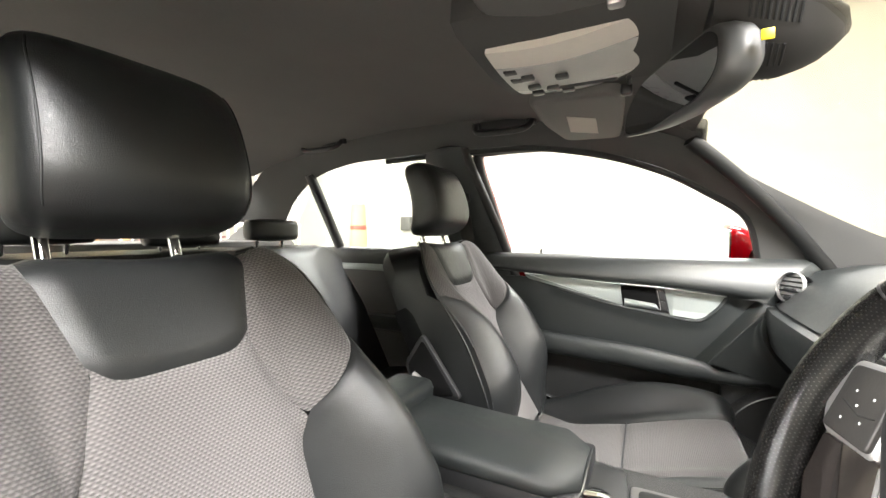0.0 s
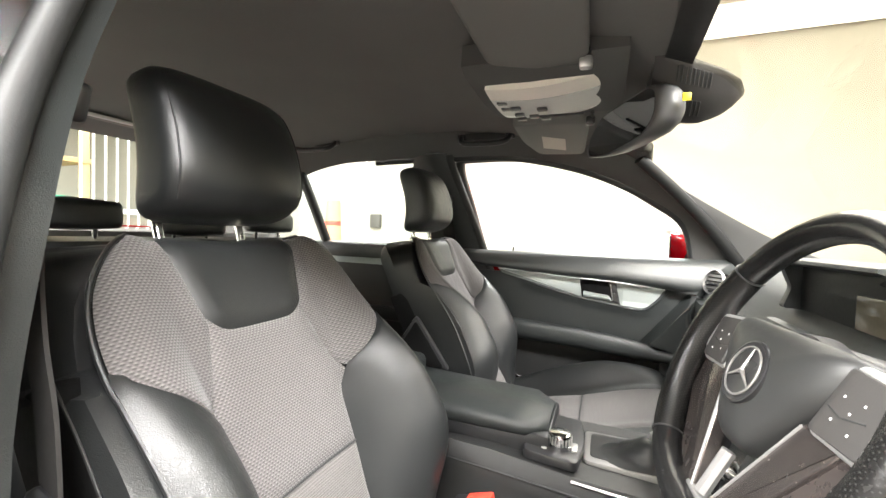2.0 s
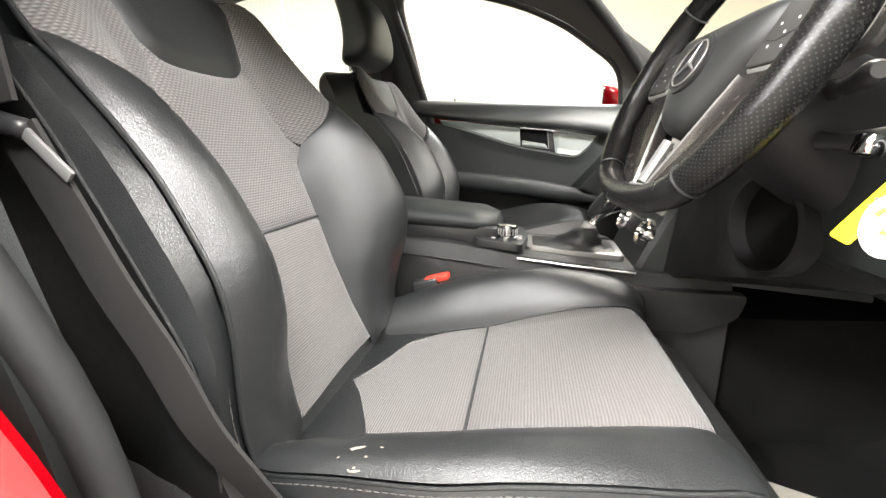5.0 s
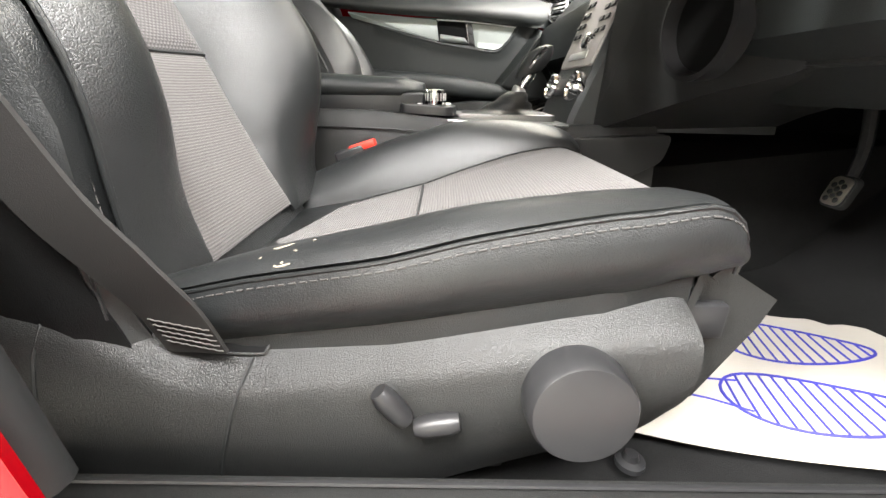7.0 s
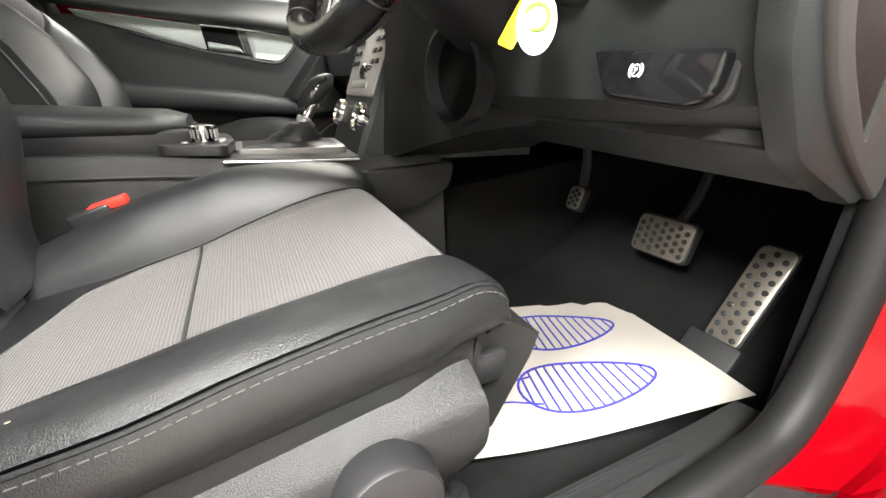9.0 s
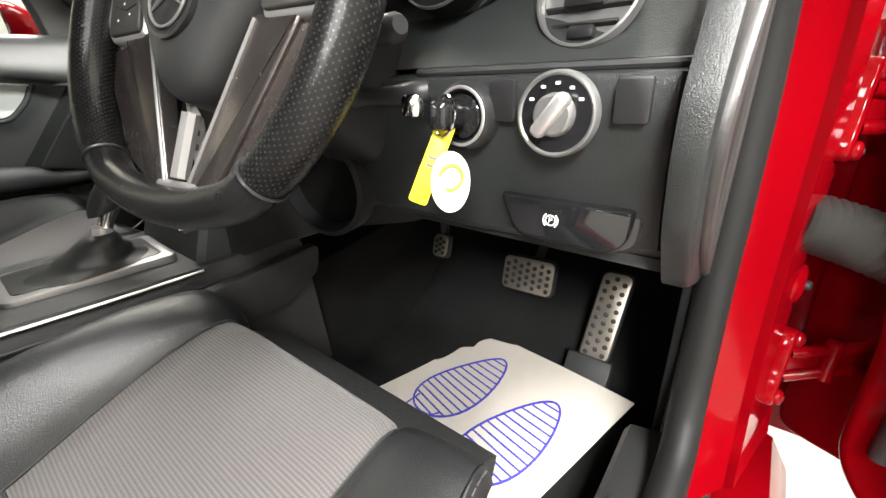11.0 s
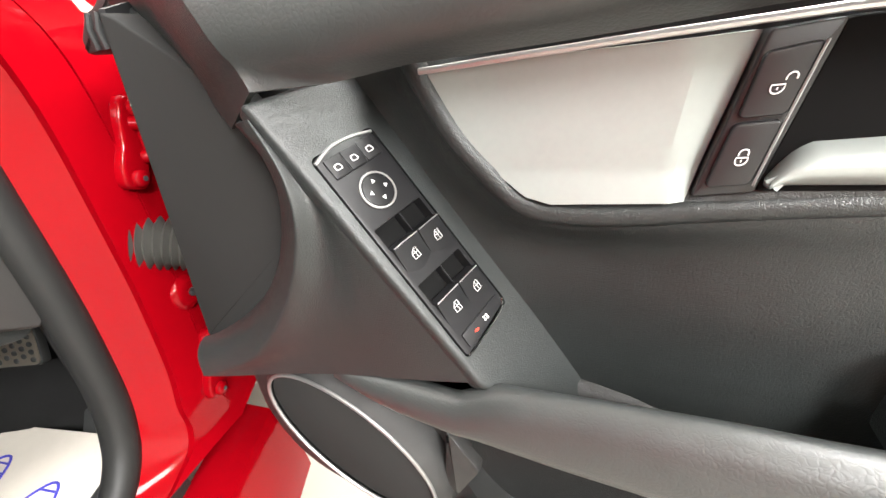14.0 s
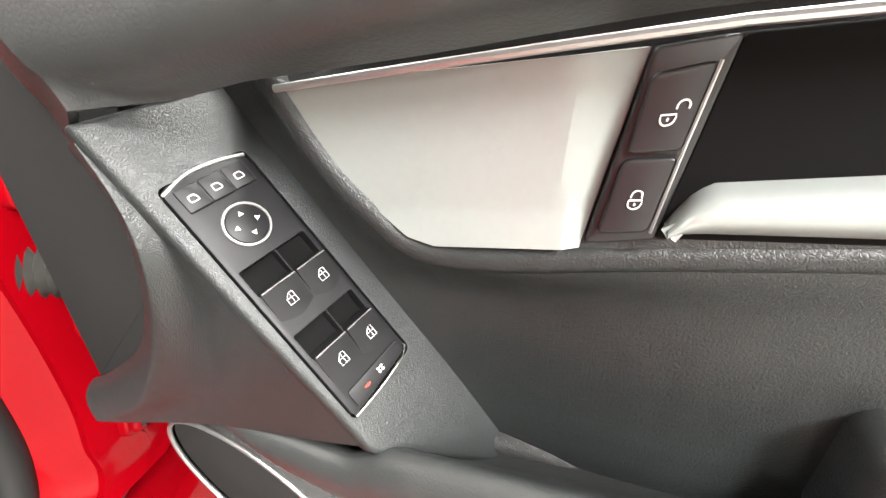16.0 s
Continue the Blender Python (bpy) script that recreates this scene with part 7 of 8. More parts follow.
def on_paper(s, t, d=0.0):
    """s: 0 near to 1 far; t: 0 inboard to 1 outboard."""
    a, b = NL.lerp(NR, t), FL.lerp(FR, t)
    c = a.lerp(b, s)
    sag = -0.012 * math.sin(math.pi * s) + 0.006 * math.sin(s * 5 + t * 3)
    return c + Vector((0, 0, sag + 0.004 + d))


mat = thing("paper_mat", (0.2, -0.43, 0.29), "cream paper floor mat with printed blue footprints", "paper mat")
part("sheet", sheet(lambda p, q: on_paper(p, q), 24, 18, 0.0008), PAPER, mat, "slightly creased cream paper")


def footprint(t0, tilt, s0):
    outline = []
    for k in range(36):
        a = 2 * math.pi * k / 36
        s = 0.205 * math.cos(a)
        w = 0.155 * math.sin(a) * (1.0 - 0.28 * math.cos(a))
        outline.append((s0 + s, t0 + w + tilt * s))
    shape = part("footprint", tube([on_paper(s, t, 0.0008) for s, t in outline], 0.0021, 5, closed=True), INK, mat, "blue footprint outline")
    for k in range(13):
        s = s0 - 0.18 + 0.362 * k / 12
        c = (s - s0) / 0.205
        w = 0.155 * math.sqrt(max(0, 1 - c * c)) * (1.0 - 0.28 * c)
        m = t0 + tilt * (s - s0)
        part("stripe", tube([on_paper(s, m - w, 0.0008), on_paper(s, m, 0.0008), on_paper(s, m + w, 0.0008)], 0.0017, 4), INK, shape)
    for k in (-1, 1):
        part("waist", tube([on_paper(s, t0 + k * w + tilt * (s - s0), 0.0008) for s, w in [(s0 - 0.155, 0.088), (s0 - 0.24, 0.060), (s0 - 0.34, 0.062), (s0 - 0.40, 0.070)]], 0.0015, 5), INK, shape)
    heel = [(s0 - 0.40 - (0.15 * math.sin(a) ** 0.8 if 0 < a < 3.14 else 0.0), t0 + 0.072 * math.cos(a) - tilt * 0.4) for a in np.linspace(0, math.pi, 16)]
    part("heel", tube([on_paper(s, t, 0.0008) for s, t in heel], 0.0015, 5, closed=True), INK, shape)
    for k in range(6):
        s = s0 - 0.415 - 0.022 * k
        part("stripe", tube([on_paper(s, t0 - 0.06 + tilt * (s - s0), 0.0008), on_paper(s, t0 + 0.06 + tilt * (s - s0), 0.0008)], 0.0013, 4), INK, shape)


footprint(0.285, 0.10, 0.695)
footprint(0.715, 0.10, 0.645)
solid("floor_stud", turned([(0.014, 0), (0.014, 0.006), (0.008, 0.008), (0.006, 0.014), (0.001, 0.014)], Matrix.Translation((0.021, -0.576, 0.283)), 20), SMOOTH, "round black carpet fastener on the floor", "fastener")

# ---------------------------------------------------------------- keys
keys = thing("car_key", (0.10, -0.531, 0.77), "chrome key with yellow tag and white fob in the ignition", "key")
part("key_head", box((0.040, 0.016, 0.022), pose(0.112, -0.531, 0.776, 0, 4, 12), 0.006, 3), GLOSS, keys, "black key head")
part("key_tip", box((0.020, 0.014, 0.016), pose(0.084, -0.522, 0.784, 0, 10, 30), 0.004), CHROME, keys, "chrome key end")
part("key_ring", tube([(0.106 + 0.006 * math.cos(a) + 0.004 * math.sin(a), -0.532 + 0.014 * math.cos(a), 0.776 + 0.014 * math.sin(a)) for a in np.linspace(0, 2 * math.pi, 30, endpoint=False)], 0.0011, 6, closed=True), CHROME, keys, "steel key ring")
TAG_TOP, TAG_LOW = Vector((0.116, -0.5315, 0.778)), Vector((0.083, -0.520, 0.713))
tag_dir = (TAG_LOW - TAG_TOP).normalized()
tag_wide = Vector((0.62, -0.80, 0)).normalized()
tag_wide = (tag_wide - tag_dir * tag_wide.dot(tag_dir)).normalized()
tag_out = tag_dir.cross(tag_wide)
on_tag = lambda u, v, d: TAG_TOP + tag_dir * v + tag_wide * u + tag_out * d
tag = part("tag", prism(rounded([(-0.0075, 0.0), (0.0075, 0.0), (0.0075, 0.073), (-0.0075, 0.073)], 0.003), on_tag, 0.0015, 0.0004), YELLOW, keys, "yellow plastic key tag")
for k in range(2):
    part("writing", prism([(-0.004, 0.036 + 0.006 * k), (0.004, 0.036 + 0.006 * k), (0.004, 0.038 + 0.006 * k), (-0.004, 0.038 + 0.006 * k)], lambda u, v, d: on_tag(u, v, d - 0.0004), 0.0023, 0), SMOOTH, tag)
fob = part("fob", prism(oval(0, 0, 0.0155, 0.0230, 32), lambda u, v, d: Vector((0.095 + 0.5 * d - 0.84 * u, -0.545 + 0.84 * d + 0.54 * u, 0.730 + v)), 0.003, 0.001), material("white_fob_plastic", (0.8, 0.76, 0.7), 0.4), keys, "white fob with green print")
part("fob_print", tube([(0.0948 - 0.84 * 0.009 * math.cos(a), -0.5453 + 0.54 * 0.009 * math.cos(a), 0.734 + 0.009 * math.sin(a)) for a in np.linspace(0.3, 5.2, 20)], 0.0016, 6), material("green_print", (0.25, 0.55, 0.05), 0.5), fob)

# ---------------------------------------------------------------- overhead
def visor(k):
    v = thing("sun_visor", (-0.25, k * 0.30, 1.27), "dark grey folded sun visor under the roof", "sun visor", "sun visors")
    low = 1.262 if k < 0 else 1.2385
    out = rounded([(-0.338, 0.125, 0.02), (-0.175, 0.135, 0.03), (-0.168, 0.20), (-0.190, 0.49), (-0.325, 0.47), (-0.345, 0.30)] if k > 0 else [(-0.320, 0.165, 0.02), (-0.19, 0.100, 0.03), (-0.158, 0.15), (-0.150, 0.50), (-0.31, 0.48)], 0.03)
    at = lambda x, y, d: Vector((x, k * y, low + 0.022 - d - 0.04 * max(0, y - 0.42)))
    part("flap", prism(out, at, 0.022, 0.008, 3), VISOR, v, "soft dark grey visor flap", 60)
    part("hinge_rod", tube([(-0.158, k * 0.09, low + 0.010), (-0.160, k * 0.17, low + 0.008)], 0.004, 8), SMOOTH, v)
    part("clip", box((0.020, 0.018, 0.020), Matrix.Translation((-0.163, k * 0.150 if k < 0 else 0.125, 1.256 if k < 0 else 1.240)), 0.005), SATIN if k < 0 else SMOOTH, v, "small visor clip")
    if k > 0:
        part("label", prism([(-0.284, 0.240), (-0.229, 0.280), (-0.238, 0.418), (-0.297, 0.376)], lambda x, y, d: at(x, y, d + 0.0222), 0.0012, 0), PAPER, v, "blank cream label")
    return v


VISOR = material("grey_visor_vinyl", (0.12, 0.117, 0.11), 0.7, 0, 0.05, 40, 0.15, 800)
visor(-1)
visor(1)

ohc = thing("overhead_console", (-0.24, 0.0, 1.30), "grey overhead console with lamp lenses and keys", "overhead console")


def ohc_strip(name, y0, y1, mt, label, drop, x0=-0.345, x1=-0.14, parent=ohc, n=10):
    def fn(p, q):
        x = lerp(x0, x1, p)
        y = lerp(y0, y1, q)
        return Vector((x, y, 1.252 - drop - 0.010 * math.sin(p * math.pi) + 0.018 * abs(y / 0.14) ** 2.5 + 0.010 * p))
    return part(name, sheet(fn, 24, n, 0.012, toward=(-0.24, 0, 0.5)), mt, parent, label, 50)


CREAM_LENS = material("cream_lamp_lens", (0.84, 0.78, 0.71), 0.35, 0, 0.04, 20)
WHITE_LENS = material("white_lamp_lens", (0.88, 0.87, 0.84), 0.3, 0, 0.04, 20)
housing = part("housing", loft([[Vector((x, y, z)) for y, z in [(-0.150, 1.31), (-0.155, 1.272), (-0.135, 1.262), (0, 1.254), (0.135, 1.262), (0.155, 1.272), (0.150, 1.31)]] for x in (-0.37, -0.345, -0.14, -0.10)]), PILLAR, ohc, "dark grey console housing")
ohc_strip("lamp_lens", -0.090, -0.042, CREAM_LENS, "cream lamp lens", 0.006)
panel = ohc_strip("key_panel", -0.039, 0.078, material("pale_grey_plastic", (0.58, 0.57, 0.55), 0.45, 0, 0.05, 30), "pale grey key panel", 0.006)
ohc_strip("lamp_lens", 0.081, 0.128, WHITE_LENS, "white lamp lens", 0.006)
for j, (x, y) in enumerate([(-0.326, -0.025), (-0.300, -0.016), (-0.250, 0.000), (-0.325, 0.012), (-0.300, 0.028), (-0.272, 0.045), (-0.250, 0.062), (-0.300, 0.058)]):
    part("key", box((0.020, 0.016, 0.006), Matrix.Translation((x, y, 1.2345 + 0.01 * (x < -0.31))), 0.002), SMOOTH, panel)
part("slot", box((0.11, 0.004, 0.004), Matrix.Translation((-0.228, 0.045, 1.2338)), 0), RUBBER, panel)

GREY_CASE = material("grey_mirror_case", (0.07, 0.07, 0.07), 0.36, 0, 0.06, 30)
# interior mirror with its mount and the sensor cover
mirror = thing("interior_mirror", (-0.06, 0.0, 1.25), "black framed interior mirror on the windscreen", "mirror")
m_pass, m_driv = Vector((-0.150, 0.100, 1.197)), Vector((-0.045, -0.100, 1.196))
m_along = (m_driv - m_pass).normalized()
m_mid = (m_pass + m_driv) / 2
m_face = Vector((-0.86, -0.44, 0.06)).normalized()
m_face = (m_face - m_along * m_face.dot(m_along)).normalized()
m_up = m_along.cross(m_face)
if m_up.z < 0:
    m_up = -m_up


def on_mirror(u, v, d):
    return m_mid + m_along * u + m_up * v + m_face * d


half = 0.118
shape = rounded([(-0.135, -0.038, 0.012), (-0.140, -0.008, 0.015), (-0.098, 0.036, 0.03), (0.070, 0.043, 0.015), (0.088, 0.030, 0.012), (0.094, -0.012, 0.02), (0.060, -0.036, 0.03), (-0.060, -0.049, 0.03)], 0.015, 6)
rims = []
for d, grow, push in [(-0.046, 0.62, 0.045), (-0.040, 0.82, 0.038), (-0.026, 0.97, 0.028), (-0.012, 1.05, 0.016), (-0.003, 1.07, 0.006), (0.001, 1.05, 0.001), (0.0, 1.0, 0.0)]:
    rims.append([on_mirror(-0.022 + (u + 0.022) * grow + push, v * grow, d) for u, v in shape])
case = part("case", loft(rims), GREY_CASE, mirror, "grey mirror case", 60)
part("mirror_pane", prism([(-0.022 + (u + 0.022) * 0.985, v * 0.98) for u, v in shape], lambda u, v, d: on_mirror(u, v, d + 0.0005), 0.0012, 0), MIRROR, case, "mirror glass")
part("stem", tube(smooth_path([on_mirror(0, 0.01, -0.03), (-0.06, 0.0, 1.245), (-0.035, 0.0, 1.268)], 5), 0.011, 12), SMOOTH, mirror, "black mirror stem")
part("sticker", box((0.012, 0.003, 0.012), Matrix.Translation(on_mirror(half + 0.013, 0.010, -0.024)), 0.001), YELLOW, mirror, "small yellow sticker")
def on_sensor(t, q, s):
    """t along the cover, q from its upper rim (0) to its belly (1), s: side."""
    c = Vector((-0.060, 0, 1.288)).lerp(Vector((0.084, 0, 1.238)), t)
    w = curve([(0, 0.085), (0.35, 0.088), (0.7, 0.072), (0.9, 0.045), (1.0, 0.008)], t)
    lo = curve([(0, 0.060), (0.3, 0.082), (0.6, 0.070), (0.85, 0.040), (1.0, 0.008)], t)
    a, b = curve([(0, 1.0), (0.10, 1.02), (0.5, 0.72), (0.56, 0.66), (0.8, 0.34), (1, 0)], q), curve([(0, 0.0), (0.10, 0.08), (0.5, 0.52), (0.56, 0.60), (0.8, 0.90), (1, 1)], q)
    return c + Vector((0, s * w * a, -lo * b))


rings = []
for t in (0, 0.12, 0.25, 0.4, 0.55, 0.7, 0.8, 0.9, 0.96, 1.0):
    qs = [0, 0.05, 0.10, 0.2, 0.3, 0.4, 0.5, 0.56, 0.68, 0.8, 0.9]
    rings.append([on_sensor(t, q, -1) for q in qs] + [on_sensor(t, 1, 1)] + [on_sensor(t, q, 1) for q in reversed(qs)])
cov = thing("sensor_cover", (0.0, 0.0, 1.25), "dark grey sensor cover with vent slots on the windscreen", "sensor cover")
part("shell", loft(rings), FRAME_GREY, cov, "", 60)
for s in (-1, 1):
    for k in range(9):
        t = 0.24 + 0.042 * k
        part("slot", tube([on_sensor(t, q, s) + Vector((0, s * 0.0004, -0.0004)) for q in (0.18, 0.3, 0.42)], 0.0017, 6), RUBBER, cov)
    for k in range(6):
        t = 0.30 + 0.042 * k
        part("slot", tube([on_sensor(t, q, s) + Vector((0, s * 0.0004, -0.0004)) for q in (0.62, 0.72, 0.82)], 0.0015, 6), RUBBER, cov)


def grab_handle(x, y, z, k, length=0.15):
    g = thing("grab_handle", (x, y, z), "black fold-up grab handle above the window", "grab handle", "grab handles")
    h = length / 2
    part("bar", tube(smooth_path([(x - h, y, z), (x - h * 0.88, y - k * 0.020, z - 0.022), (x - h * 0.5, y - k * 0.028, z - 0.030), (x + h * 0.5, y - k * 0.028, z - 0.030), (x + h * 0.88, y - k * 0.020, z - 0.022), (x + h, y, z)], 6), 0.0090, 10), SMOOTH, g)
    for s in (-1, 1):
        part("foot", box((0.030, 0.014, 0.024), Matrix.Translation((x + s * h, y + k * 0.004, z)), 0.005), SMOOTH, g)
    part("recess", box((length * 0.9, 0.008, 0.024), Matrix.Translation((x, y + k * 0.012, z + 0.004)), 0.004), RUBBER, g)


grab_handle(-0.510, 0.498, 1.312, 1, 0.17)
grab_handle(-1.205, 0.498, 1.322, 1, 0.18)
grab_handle(-1.205, -0.498, 1.322, -1, 0.18)
dome = thing("rear_roof_lamp", (-1.52, -0.05, 1.285), "slim silver framed lamp at the rear of the roof", "roof lamp")
part("frame", prism(rounded([(-0.10, -0.016), (0.10, -0.016), (0.10, 0.016), (-0.10, 0.016)], 0.012), lambda u, v, d: Vector((-1.50 + v * 1.2, -0.06 + u, 1.289 - d)), 0.010, 0.003), SATIN, dome)
part("lens", prism(rounded([(-0.088, -0.009), (0.088, -0.009), (0.088, 0.009), (-0.088, 0.009)], 0.008), lambda u, v, d: Vector((-1.50 + v * 1.2, -0.06 + u, 1.2795 - d)), 0.002, 0.0005), TRIM_GREY, dome)

# ---------------------------------------------------------------- seat belts
def ribbon(points, widths, normal_hint, thick=0.0014, n=10):
    path = smooth_path(points, n)
    rows = []
    for i, c in enumerate(path):
        d = (path[min(i + 1, len(path) - 1)] - path[max(i - 1, 0)]).normalized()
        t = i / (len(path) - 1)
        hint = Vector(normal_hint[0]).lerp(Vector(normal_hint[1]), t)
        wide = (hint - d * hint.dot(d)).normalized()
        w = lerp(widths[0], widths[1], t) / 2
        nrm = d.cross(wide) * thick
        rows.append([c - wide * w - nrm, c + wide * w - nrm, c + wide * w + nrm, c - wide * w + nrm])
    return loft(rows)


belt = thing("seat_belt", (-0.55, -0.64, 1.08), "dark grey driver's seat belt hanging beside the seat", "seat belt", "seat belts")
part("upper_webbing", ribbon([(-0.575, -0.630, 1.085), (-0.520, -0.664, 0.973), (-0.504, -0.670, 0.904), (-0.490, -0.670, 0.845), (-0.484, -0.670, 0.787)], (0.046, 0.046), ((-0.99, 0.14, 0), (-0.98, 0.20, 0))), BELT, belt)
part("lower_webbing", ribbon([(-0.474, -0.668, 0.770), (-0.448, -0.666, 0.714), (-0.4265, -0.664, 0.667), (-0.400, -0.661, 0.617), (-0.377, -0.657, 0.561), (-0.355, -0.650, 0.520), (-0.341, -0.640, 0.485), (-0.336, -0.628, 0.446)], (0.043, 0.046), ((0.92, -0.16, 0.40), (0.98, -0.05, -0.18))), BELT, belt)
part("anchor_loop", box((0.075, 0.014, 0.035), pose(-0.575, -0.632, 1.088, 0, 12, 20), 0.006, 3), SMOOTH, belt, "black upper belt loop")
part("tongue_head", box((0.046, 0.013, 0.014), pose(-0.483, -0.671, 0.776, 0, 12, 0), 0.006, 3), SMOOTH, belt, "black belt tongue head")
part("tongue", box((0.040, 0.003, 0.009), pose(-0.447, -0.673, 0.757, 0, 42, 0), 0.0014), EDGE, belt, "steel belt tongue")
rows = []
for k in range(5):
    a, b = Vector((-0.357 + 0.0010 * k, -0.6385 + 0.0016 * k, 0.478 - 0.0052 * k)), Vector((-0.317 + 0.0006 * k, -0.6405 + 0.0016 * k, 0.471 - 0.0052 * k))
    rows.append(tube([a.lerp(b, t) + Vector((0, 0, 0.0004 * math.sin(t * 40))) for t in np.linspace(0, 1, 24)], 0.0005, 5))
part("stitching", join(*rows), TRIM_GREY, belt, "grey sewn rows at the belt end")
buckle = thing("belt_buckle", (-0.30, -0.17, 0.50), "black belt buckle with red button beside the seat", "belt buckle")
part("case", box((0.052, 0.026, 0.075), pose(-0.312, -0.176, 0.492, 0, -18, 0), 0.006, 3), SMOOTH, buckle)
part("button", box((0.046, 0.020, 0.012), pose(-0.300, -0.176, 0.531, 0, -18, 0), 0.003), RED_PRINT, buckle, "red release button")
pbelt = thing("seat_belt", (-0.70, 0.60, 1.08), "dark grey passenger seat belt on the centre pillar", "seat belt", "seat belts")
part("webbing", ribbon([(-0.690, 0.600, 1.10), (-0.675, 0.640, 0.95), (-0.655, 0.665, 0.78), (-0.63, 0.680, 0.60)], (0.046, 0.046), ((1, 0, 0), (1, 0, 0))), BELT, pbelt)
part("anchor_loop", box((0.065, 0.016, 0.034), pose(-0.690, 0.598, 1.105, 0, -8, 0), 0.006, 3), SMOOTH, pbelt, "black upper belt loop")
part("bolt", turned([(0.011, 0), (0.010, 0.006), (0.004, 0.008)], facing((-0.690, 0.588, 1.11), (0, -1, 0)), 16), SATIN, pbelt)

# worn spots on the driver's outer cushion bolster
wear = material("worn_cream_leather", (0.24, 0.215, 0.17), 0.8, 0, 0.25, 200)
random.seed(7)
scuffs = []
for k in range(7):
    v = -0.292 + 0.045 * random.random()
    w = 0.196 + 0.026 * random.random()
    l = 0.0012 + 0.004 * random.random() ** 2.5 + 0.006 * (k == 0)
    turn = random.uniform(-0.5, 0.5)
    pts = []
    for b in np.linspace(0, 2 * math.pi, 9, endpoint=False):
        e = random.uniform(0.5, 1.3)
        du, dv = 0.0007 * (1 + 2 * (k == 0)) * e * math.sin(b), l * e * math.cos(b)
        pts.append(d_cush(w + du + turn * dv * 0.5, v + dv, 0.0012))
    bm2 = bmesh.new()
    bm2.faces.new([bm2.verts.new(c) for c in pts])
    ext = bmesh.ops.extrude_face_region(bm2, geom=bm2.faces[:])
    bmesh.ops.translate(bm2, verts=[g for g in ext["geom"] if isinstance(g, bmesh.types.BMVert)], vec=(0, 0, 0.0005))
    scuffs.append(bm2)
part("worn_patch", join(*scuffs), wear, driver_seat, "cracked and worn cream patches on the bolster")

# ---------------------------------------------------------------- rear bench
bench = thing("rear_bench", (-1.1, 0, 0.30), "black leather rear bench with three headrests", "rear seat")
rows = []
for y in np.linspace(-0.62, 0.62, 25):
    dip = 0.018 * (abs(math.sin(y / 0.62 * math.pi * 1.5)) ** 0.4)
    e = 0.05 * max(0, (abs(y) - 0.52) / 0.10) ** 2
    rows.append([Vector(c) for c in [(-0.98 + 0.02 - dip, y, 0.45), (-1.10 - dip, y, 0.72), (-1.20 - dip, y, 0.90 - e), (-1.225, y, 0.935 - e), (-1.27, y, 0.945 - e), (-1.33, y, 0.925 - e), (-1.33, y, 0.45)]])
part("backrest", loft(rows), LEATHER, bench, "", 50)
rows = []
for y in np.linspace(-0.62, 0.62, 25):
    dip = 0.012 * (abs(math.sin(y / 0.62 * math.pi * 1.5)) ** 0.4)
    rows.append([Vector(c) for c in [(-1.05, y, 0.47), (-0.80, y, 0.505 + dip), (-0.66, y, 0.515 + dip), (-0.63, y, 0.49), (-0.64, y, 0.34), (-1.05, y, 0.32)]])
part("cushion", loft(rows), LEATHER, bench, "", 50)
for y, h in ((-0.29, 0.0), (0.0, -0.012), (0.29, 0.0)):
    rings = []
    for j in range(13):
        q = j / 12
        sh = (1 - abs(2 * q - 1) ** 4) ** 0.4 if 0 < j < 12 else 0.0
        rings.append([Vector((-1.235 + (0.040 * max(sh, 0.02)) * math.copysign(abs(math.sin(a)) ** 0.6, math.sin(a)), y + (0.095 * (0.7 + 0.3 * sh) * (sh > 0) + 0.001) * math.copysign(abs(math.cos(a)) ** 0.6, math.cos(a)), lerp(0.960, 1.036, q) + h)) for a in np.linspace(0, 2 * math.pi, 28, endpoint=False)])
    hd = part("headrest", loft(rings), LEATHER, bench, "low black leather headrest", 70)
    for s in (-1, 1):
        part("post", tube([(-1.25, y + s * 0.05, 0.935), (-1.245, y + s * 0.05, 0.975)], 0.006, 10), CHROME, hd)

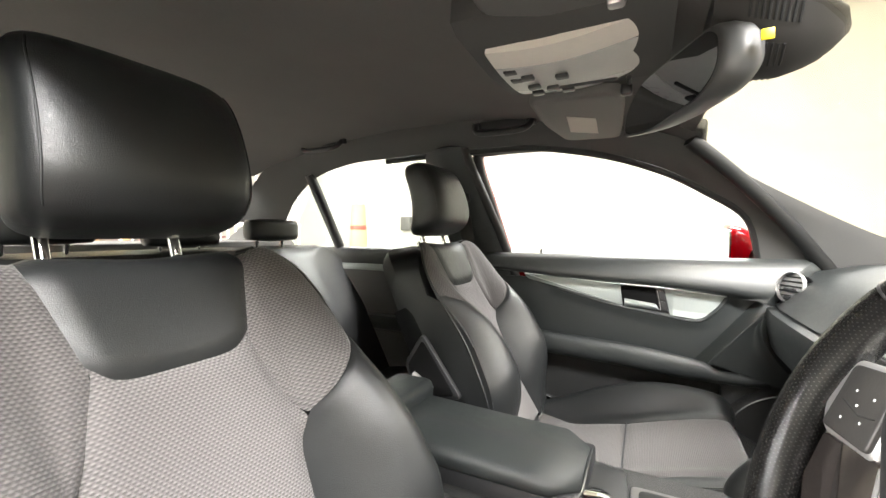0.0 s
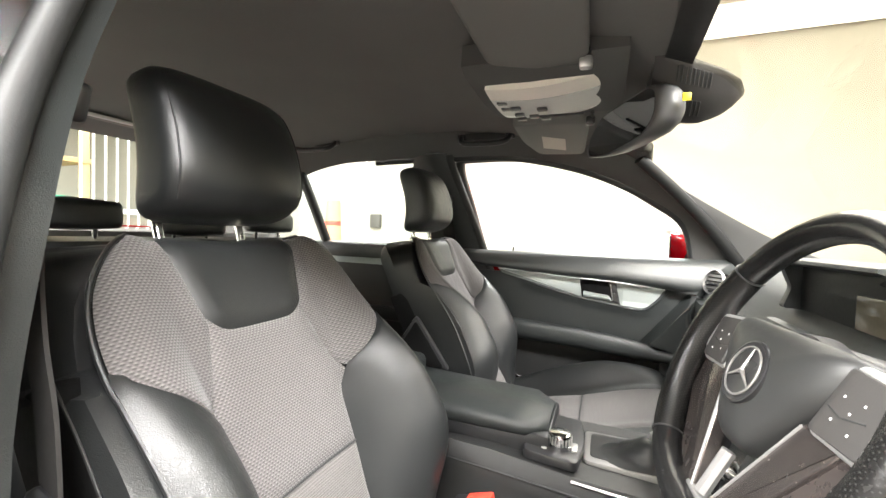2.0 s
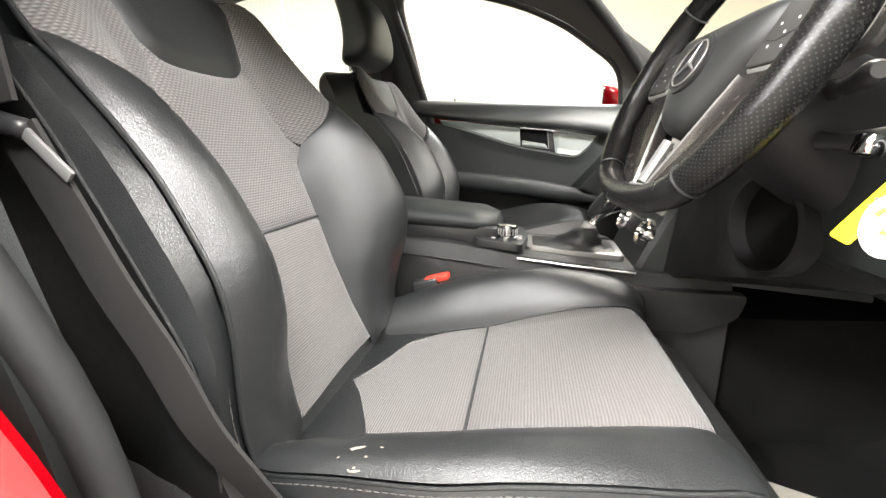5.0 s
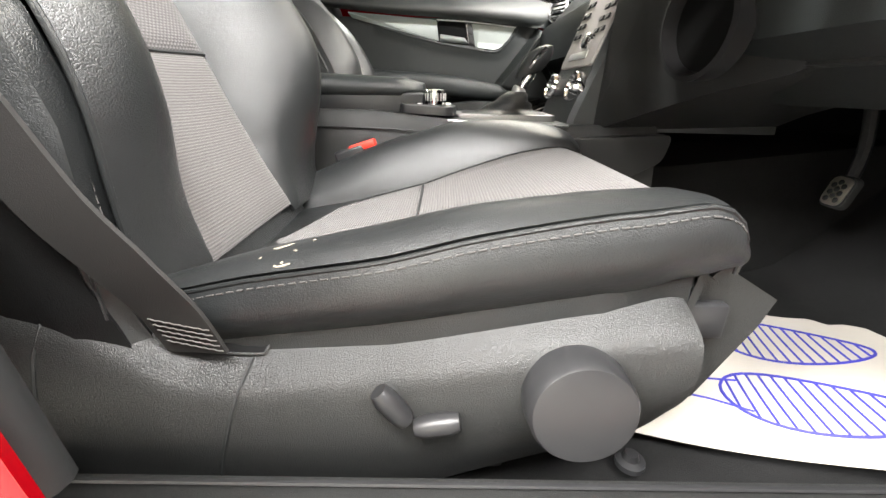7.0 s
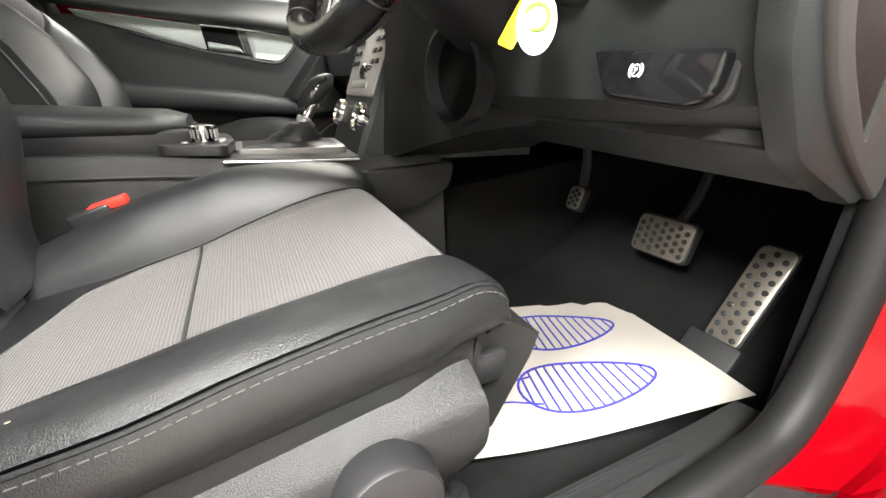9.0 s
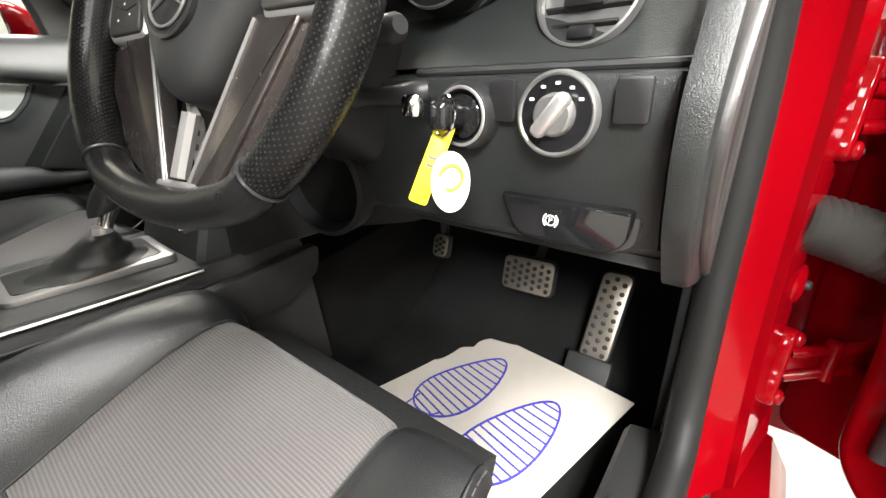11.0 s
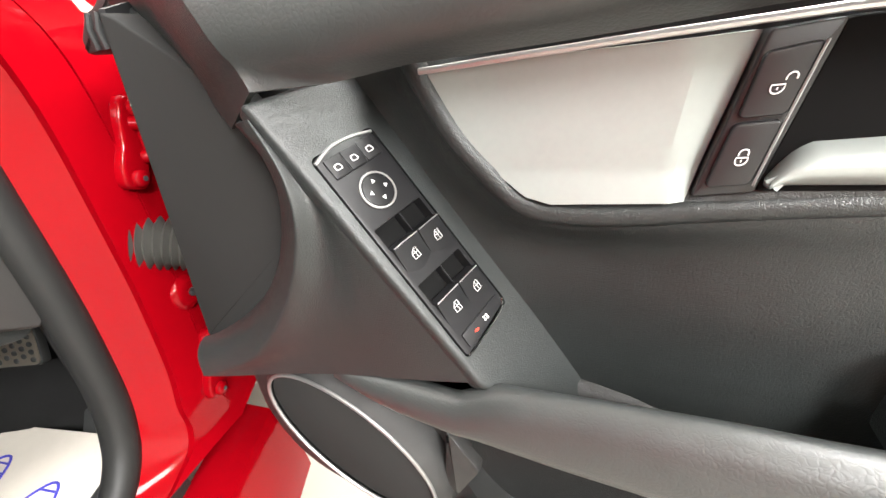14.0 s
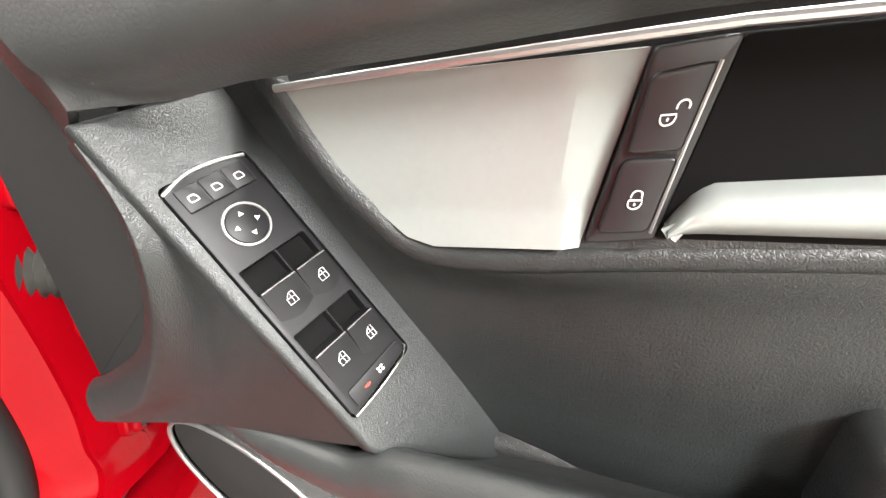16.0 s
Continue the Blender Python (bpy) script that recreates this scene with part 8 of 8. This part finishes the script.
# ---------------------------------------------------------------- rear doors
def rear_door(k):
    d = thing("door_3" if k > 0 else "door_4", (-1.1, k * 0.78, 0.36), "closed rear door with black trim and silver strip", "car door", "rear doors", "structure")
    at = lambda x, z, o: Vector((x, k * (0.80 - o), z))
    seen = (-1.1, 0, 0.7)
    part("trim_panel", prism(rounded([(-0.74, 0.36), (-1.35, 0.36, 0.1), (-1.62, 0.62, 0.1), (-1.66, 0.90), (-0.76, 0.90)], 0.02), lambda u, v, o: at(u, v, o + 0.04), 0.07, 0.01), PLASTIC, d, "black grained plastic trim", 40)
    part("skin", prism(rounded([(-0.70, 0.30), (-1.35, 0.30, 0.1), (-1.66, 0.62, 0.1), (-1.70, 0.89), (-0.72, 0.89)], 0.02), lambda u, v, o: at(u, v, -0.065 + o), 0.02, 0.005), RED, d, "glossy red outer skin")

    def pad(p, q):
        x = lerp(-0.75, -1.66, p)
        ang = lerp(-0.35, 1.0, q) * math.pi / 2
        return at(x, lerp(0.868, 0.932, (math.sin(ang) + 0.52) / 1.52), 0.095 + 0.030 * max(0, math.cos(ang)) ** 0.8)
    part("window_line_pad", sheet(pad, 30, 12, 0.006, toward=seen), SOFT, d, "black leatherette top pad", 60)
    part("silver_trim", prism(rounded([(-0.80, 0.836), (-1.58, 0.842), (-1.60, 0.866), (-0.80, 0.864)], 0.006), lambda u, v, o: at(u, v, 0.108 + o), 0.006, 0.002), SILVER, d, "brushed silver trim strip")

    def arm(p, q):
        x = lerp(-0.78, -1.5, p)
        ang = lerp(-0.5, 0.6, q) * math.pi
        return at(x, lerp(0.61, 0.665, 0.5 + 0.5 * math.sin(max(-1.57, min(1.57, ang * 1.15)))), 0.11 + 0.055 * max(0.0, math.cos(ang * 0.82)) ** 0.55)
    part("armrest", sheet(arm, 20, 14, 0.006, toward=seen), SOFT, d, "padded black armrest", 70)
    part("quarter_bar", tube(smooth_path([(-1.352, k * (side_y(1.225) - 0.008), 1.225), (-1.330, k * (side_y(1.08) - 0.006), 1.08), (-1.306, k * (side_y(0.935) - 0.006), 0.93)], 6), 0.021, 10), SMOOTH, d, "black quarter window bar", 60)
    g = part("side_glass", sheet(lambda p, q: (lerp(-0.74, lerp(-1.63, -1.30, q), p), k * (side_y(lerp(0.93, 1.25, q)) + 0.015), lerp(0.93, 1.25, q)), 10, 6, 0.004), GLASS, d, "clear side window glass")
    g.visible_shadow = False
    return d


rear_door(1)
rear_door(-1)

# ---------------------------------------------------------------- hall furniture
post_mt = material("light_grey_steel", (0.45, 0.44, 0.43), 0.5, 0.2, 0.06, 5)
solid("support_post", box((0.16, 0.16, 3.45), (-2.75, 2.35, 1.725), 0.006), post_mt, "light grey steel roof post", "post")
cone = thing("traffic_post", (-2.35, 2.15, 0.0), "faded orange plastic bollard standing on the floor", "bollard")
part("cone", turned([(0.14, 0.03), (0.13, 0.06), (0.085, 0.7), (0.062, 1.22), (0.055, 1.24), (0.001, 1.24)], Matrix.Translation((-2.35, 2.15, 0)), 28), material("faded_orange_plastic", (0.62, 0.24, 0.14), 0.55), cone)
part("base", box((0.36, 0.36, 0.03), Matrix.Translation((-2.35, 2.15, 0.015)), 0.006), RUBBER, cone, "black rubber base")
part("collar", turned([(0.071, 1.02), (0.073, 1.05), (0.068, 1.06)], Matrix.Translation((-2.35, 2.15, 0)), 28), RED_PRINT, cone)
ladder = material("bright_aluminium", (0.7, 0.7, 0.7), 0.35, 0.9)
solid("thin_pole", tube([(-2.4, 2.75, 0), (-2.4, 2.75, 3.45)], 0.012, 8), ladder, "thin bright metal pole from floor to ceiling", "pole")
solid("wall_box", box((0.18, 0.08, 0.22), (-3.6, 4.955, 1.15), 0.01), TRIM_GREY, "small grey box on the wall", "wall box")

rack_wood = material("raw_pine_boards", (0.55, 0.36, 0.17), 0.7, 0, 0.2, 8)
rack = thing("storage_rack", (-5.6, 0.8, 0), "tall pine storage rack with cartons", "storage rack")
for y in (-0.2, 0.8, 1.8):
    for x in (-6.0, -5.3):
        part("upright", box((0.07, 0.07, 2.6), (x, y, 1.3), 0.004), rack_wood, rack)
for z in (0.35, 1.02, 1.62, 2.25):
    part("shelf_board", box((0.80, 2.10, 0.05), (-5.65, 0.8, z), 0.004), rack_wood, rack)
green = material("green_plastic_crate", (0.02, 0.42, 0.25), 0.5)
for y in (1.38, 1.65):
    solid("storage_crate", box((0.36, 0.24, 0.20), (-5.55, y, 1.147), 0.015), green, "green plastic crate on the rack", "crate", "crates on the rack")
carton = material("brown_carton", (0.48, 0.36, 0.22), 0.8)
for y, z, w in [(0.3, 1.17, 0.5), (0.75, 1.16, 0.3), (0.2, 1.79, 0.6), (1.1, 1.78, 0.5), (0.5, 2.42, 0.7), (1.4, 2.40, 0.4)]:
    solid("carton", box((0.5, w, 0.28), (-5.62, y, z - 0.005), 0.006), carton, "brown cardboard carton on the rack", "carton", "cartons on the rack")
fence = thing("mesh_fence", (-4.9, 2.75, 0), "white painted bar fence behind the car", "fence")
white_mt = material("white_painted_steel", (0.8, 0.8, 0.76), 0.5)
for z in (0.15, 1.10, 1.95):
    part("rail", box((0.04, 2.4, 0.05), (-4.9, 2.75, z), 0.004), white_mt, fence)
for j in range(23):
    part("bar", tube([(-4.9, 1.57 + j * 0.107, 0.0), (-4.9, 1.57 + j * 0.107, 2.0)], 0.011, 8), white_mt, fence)
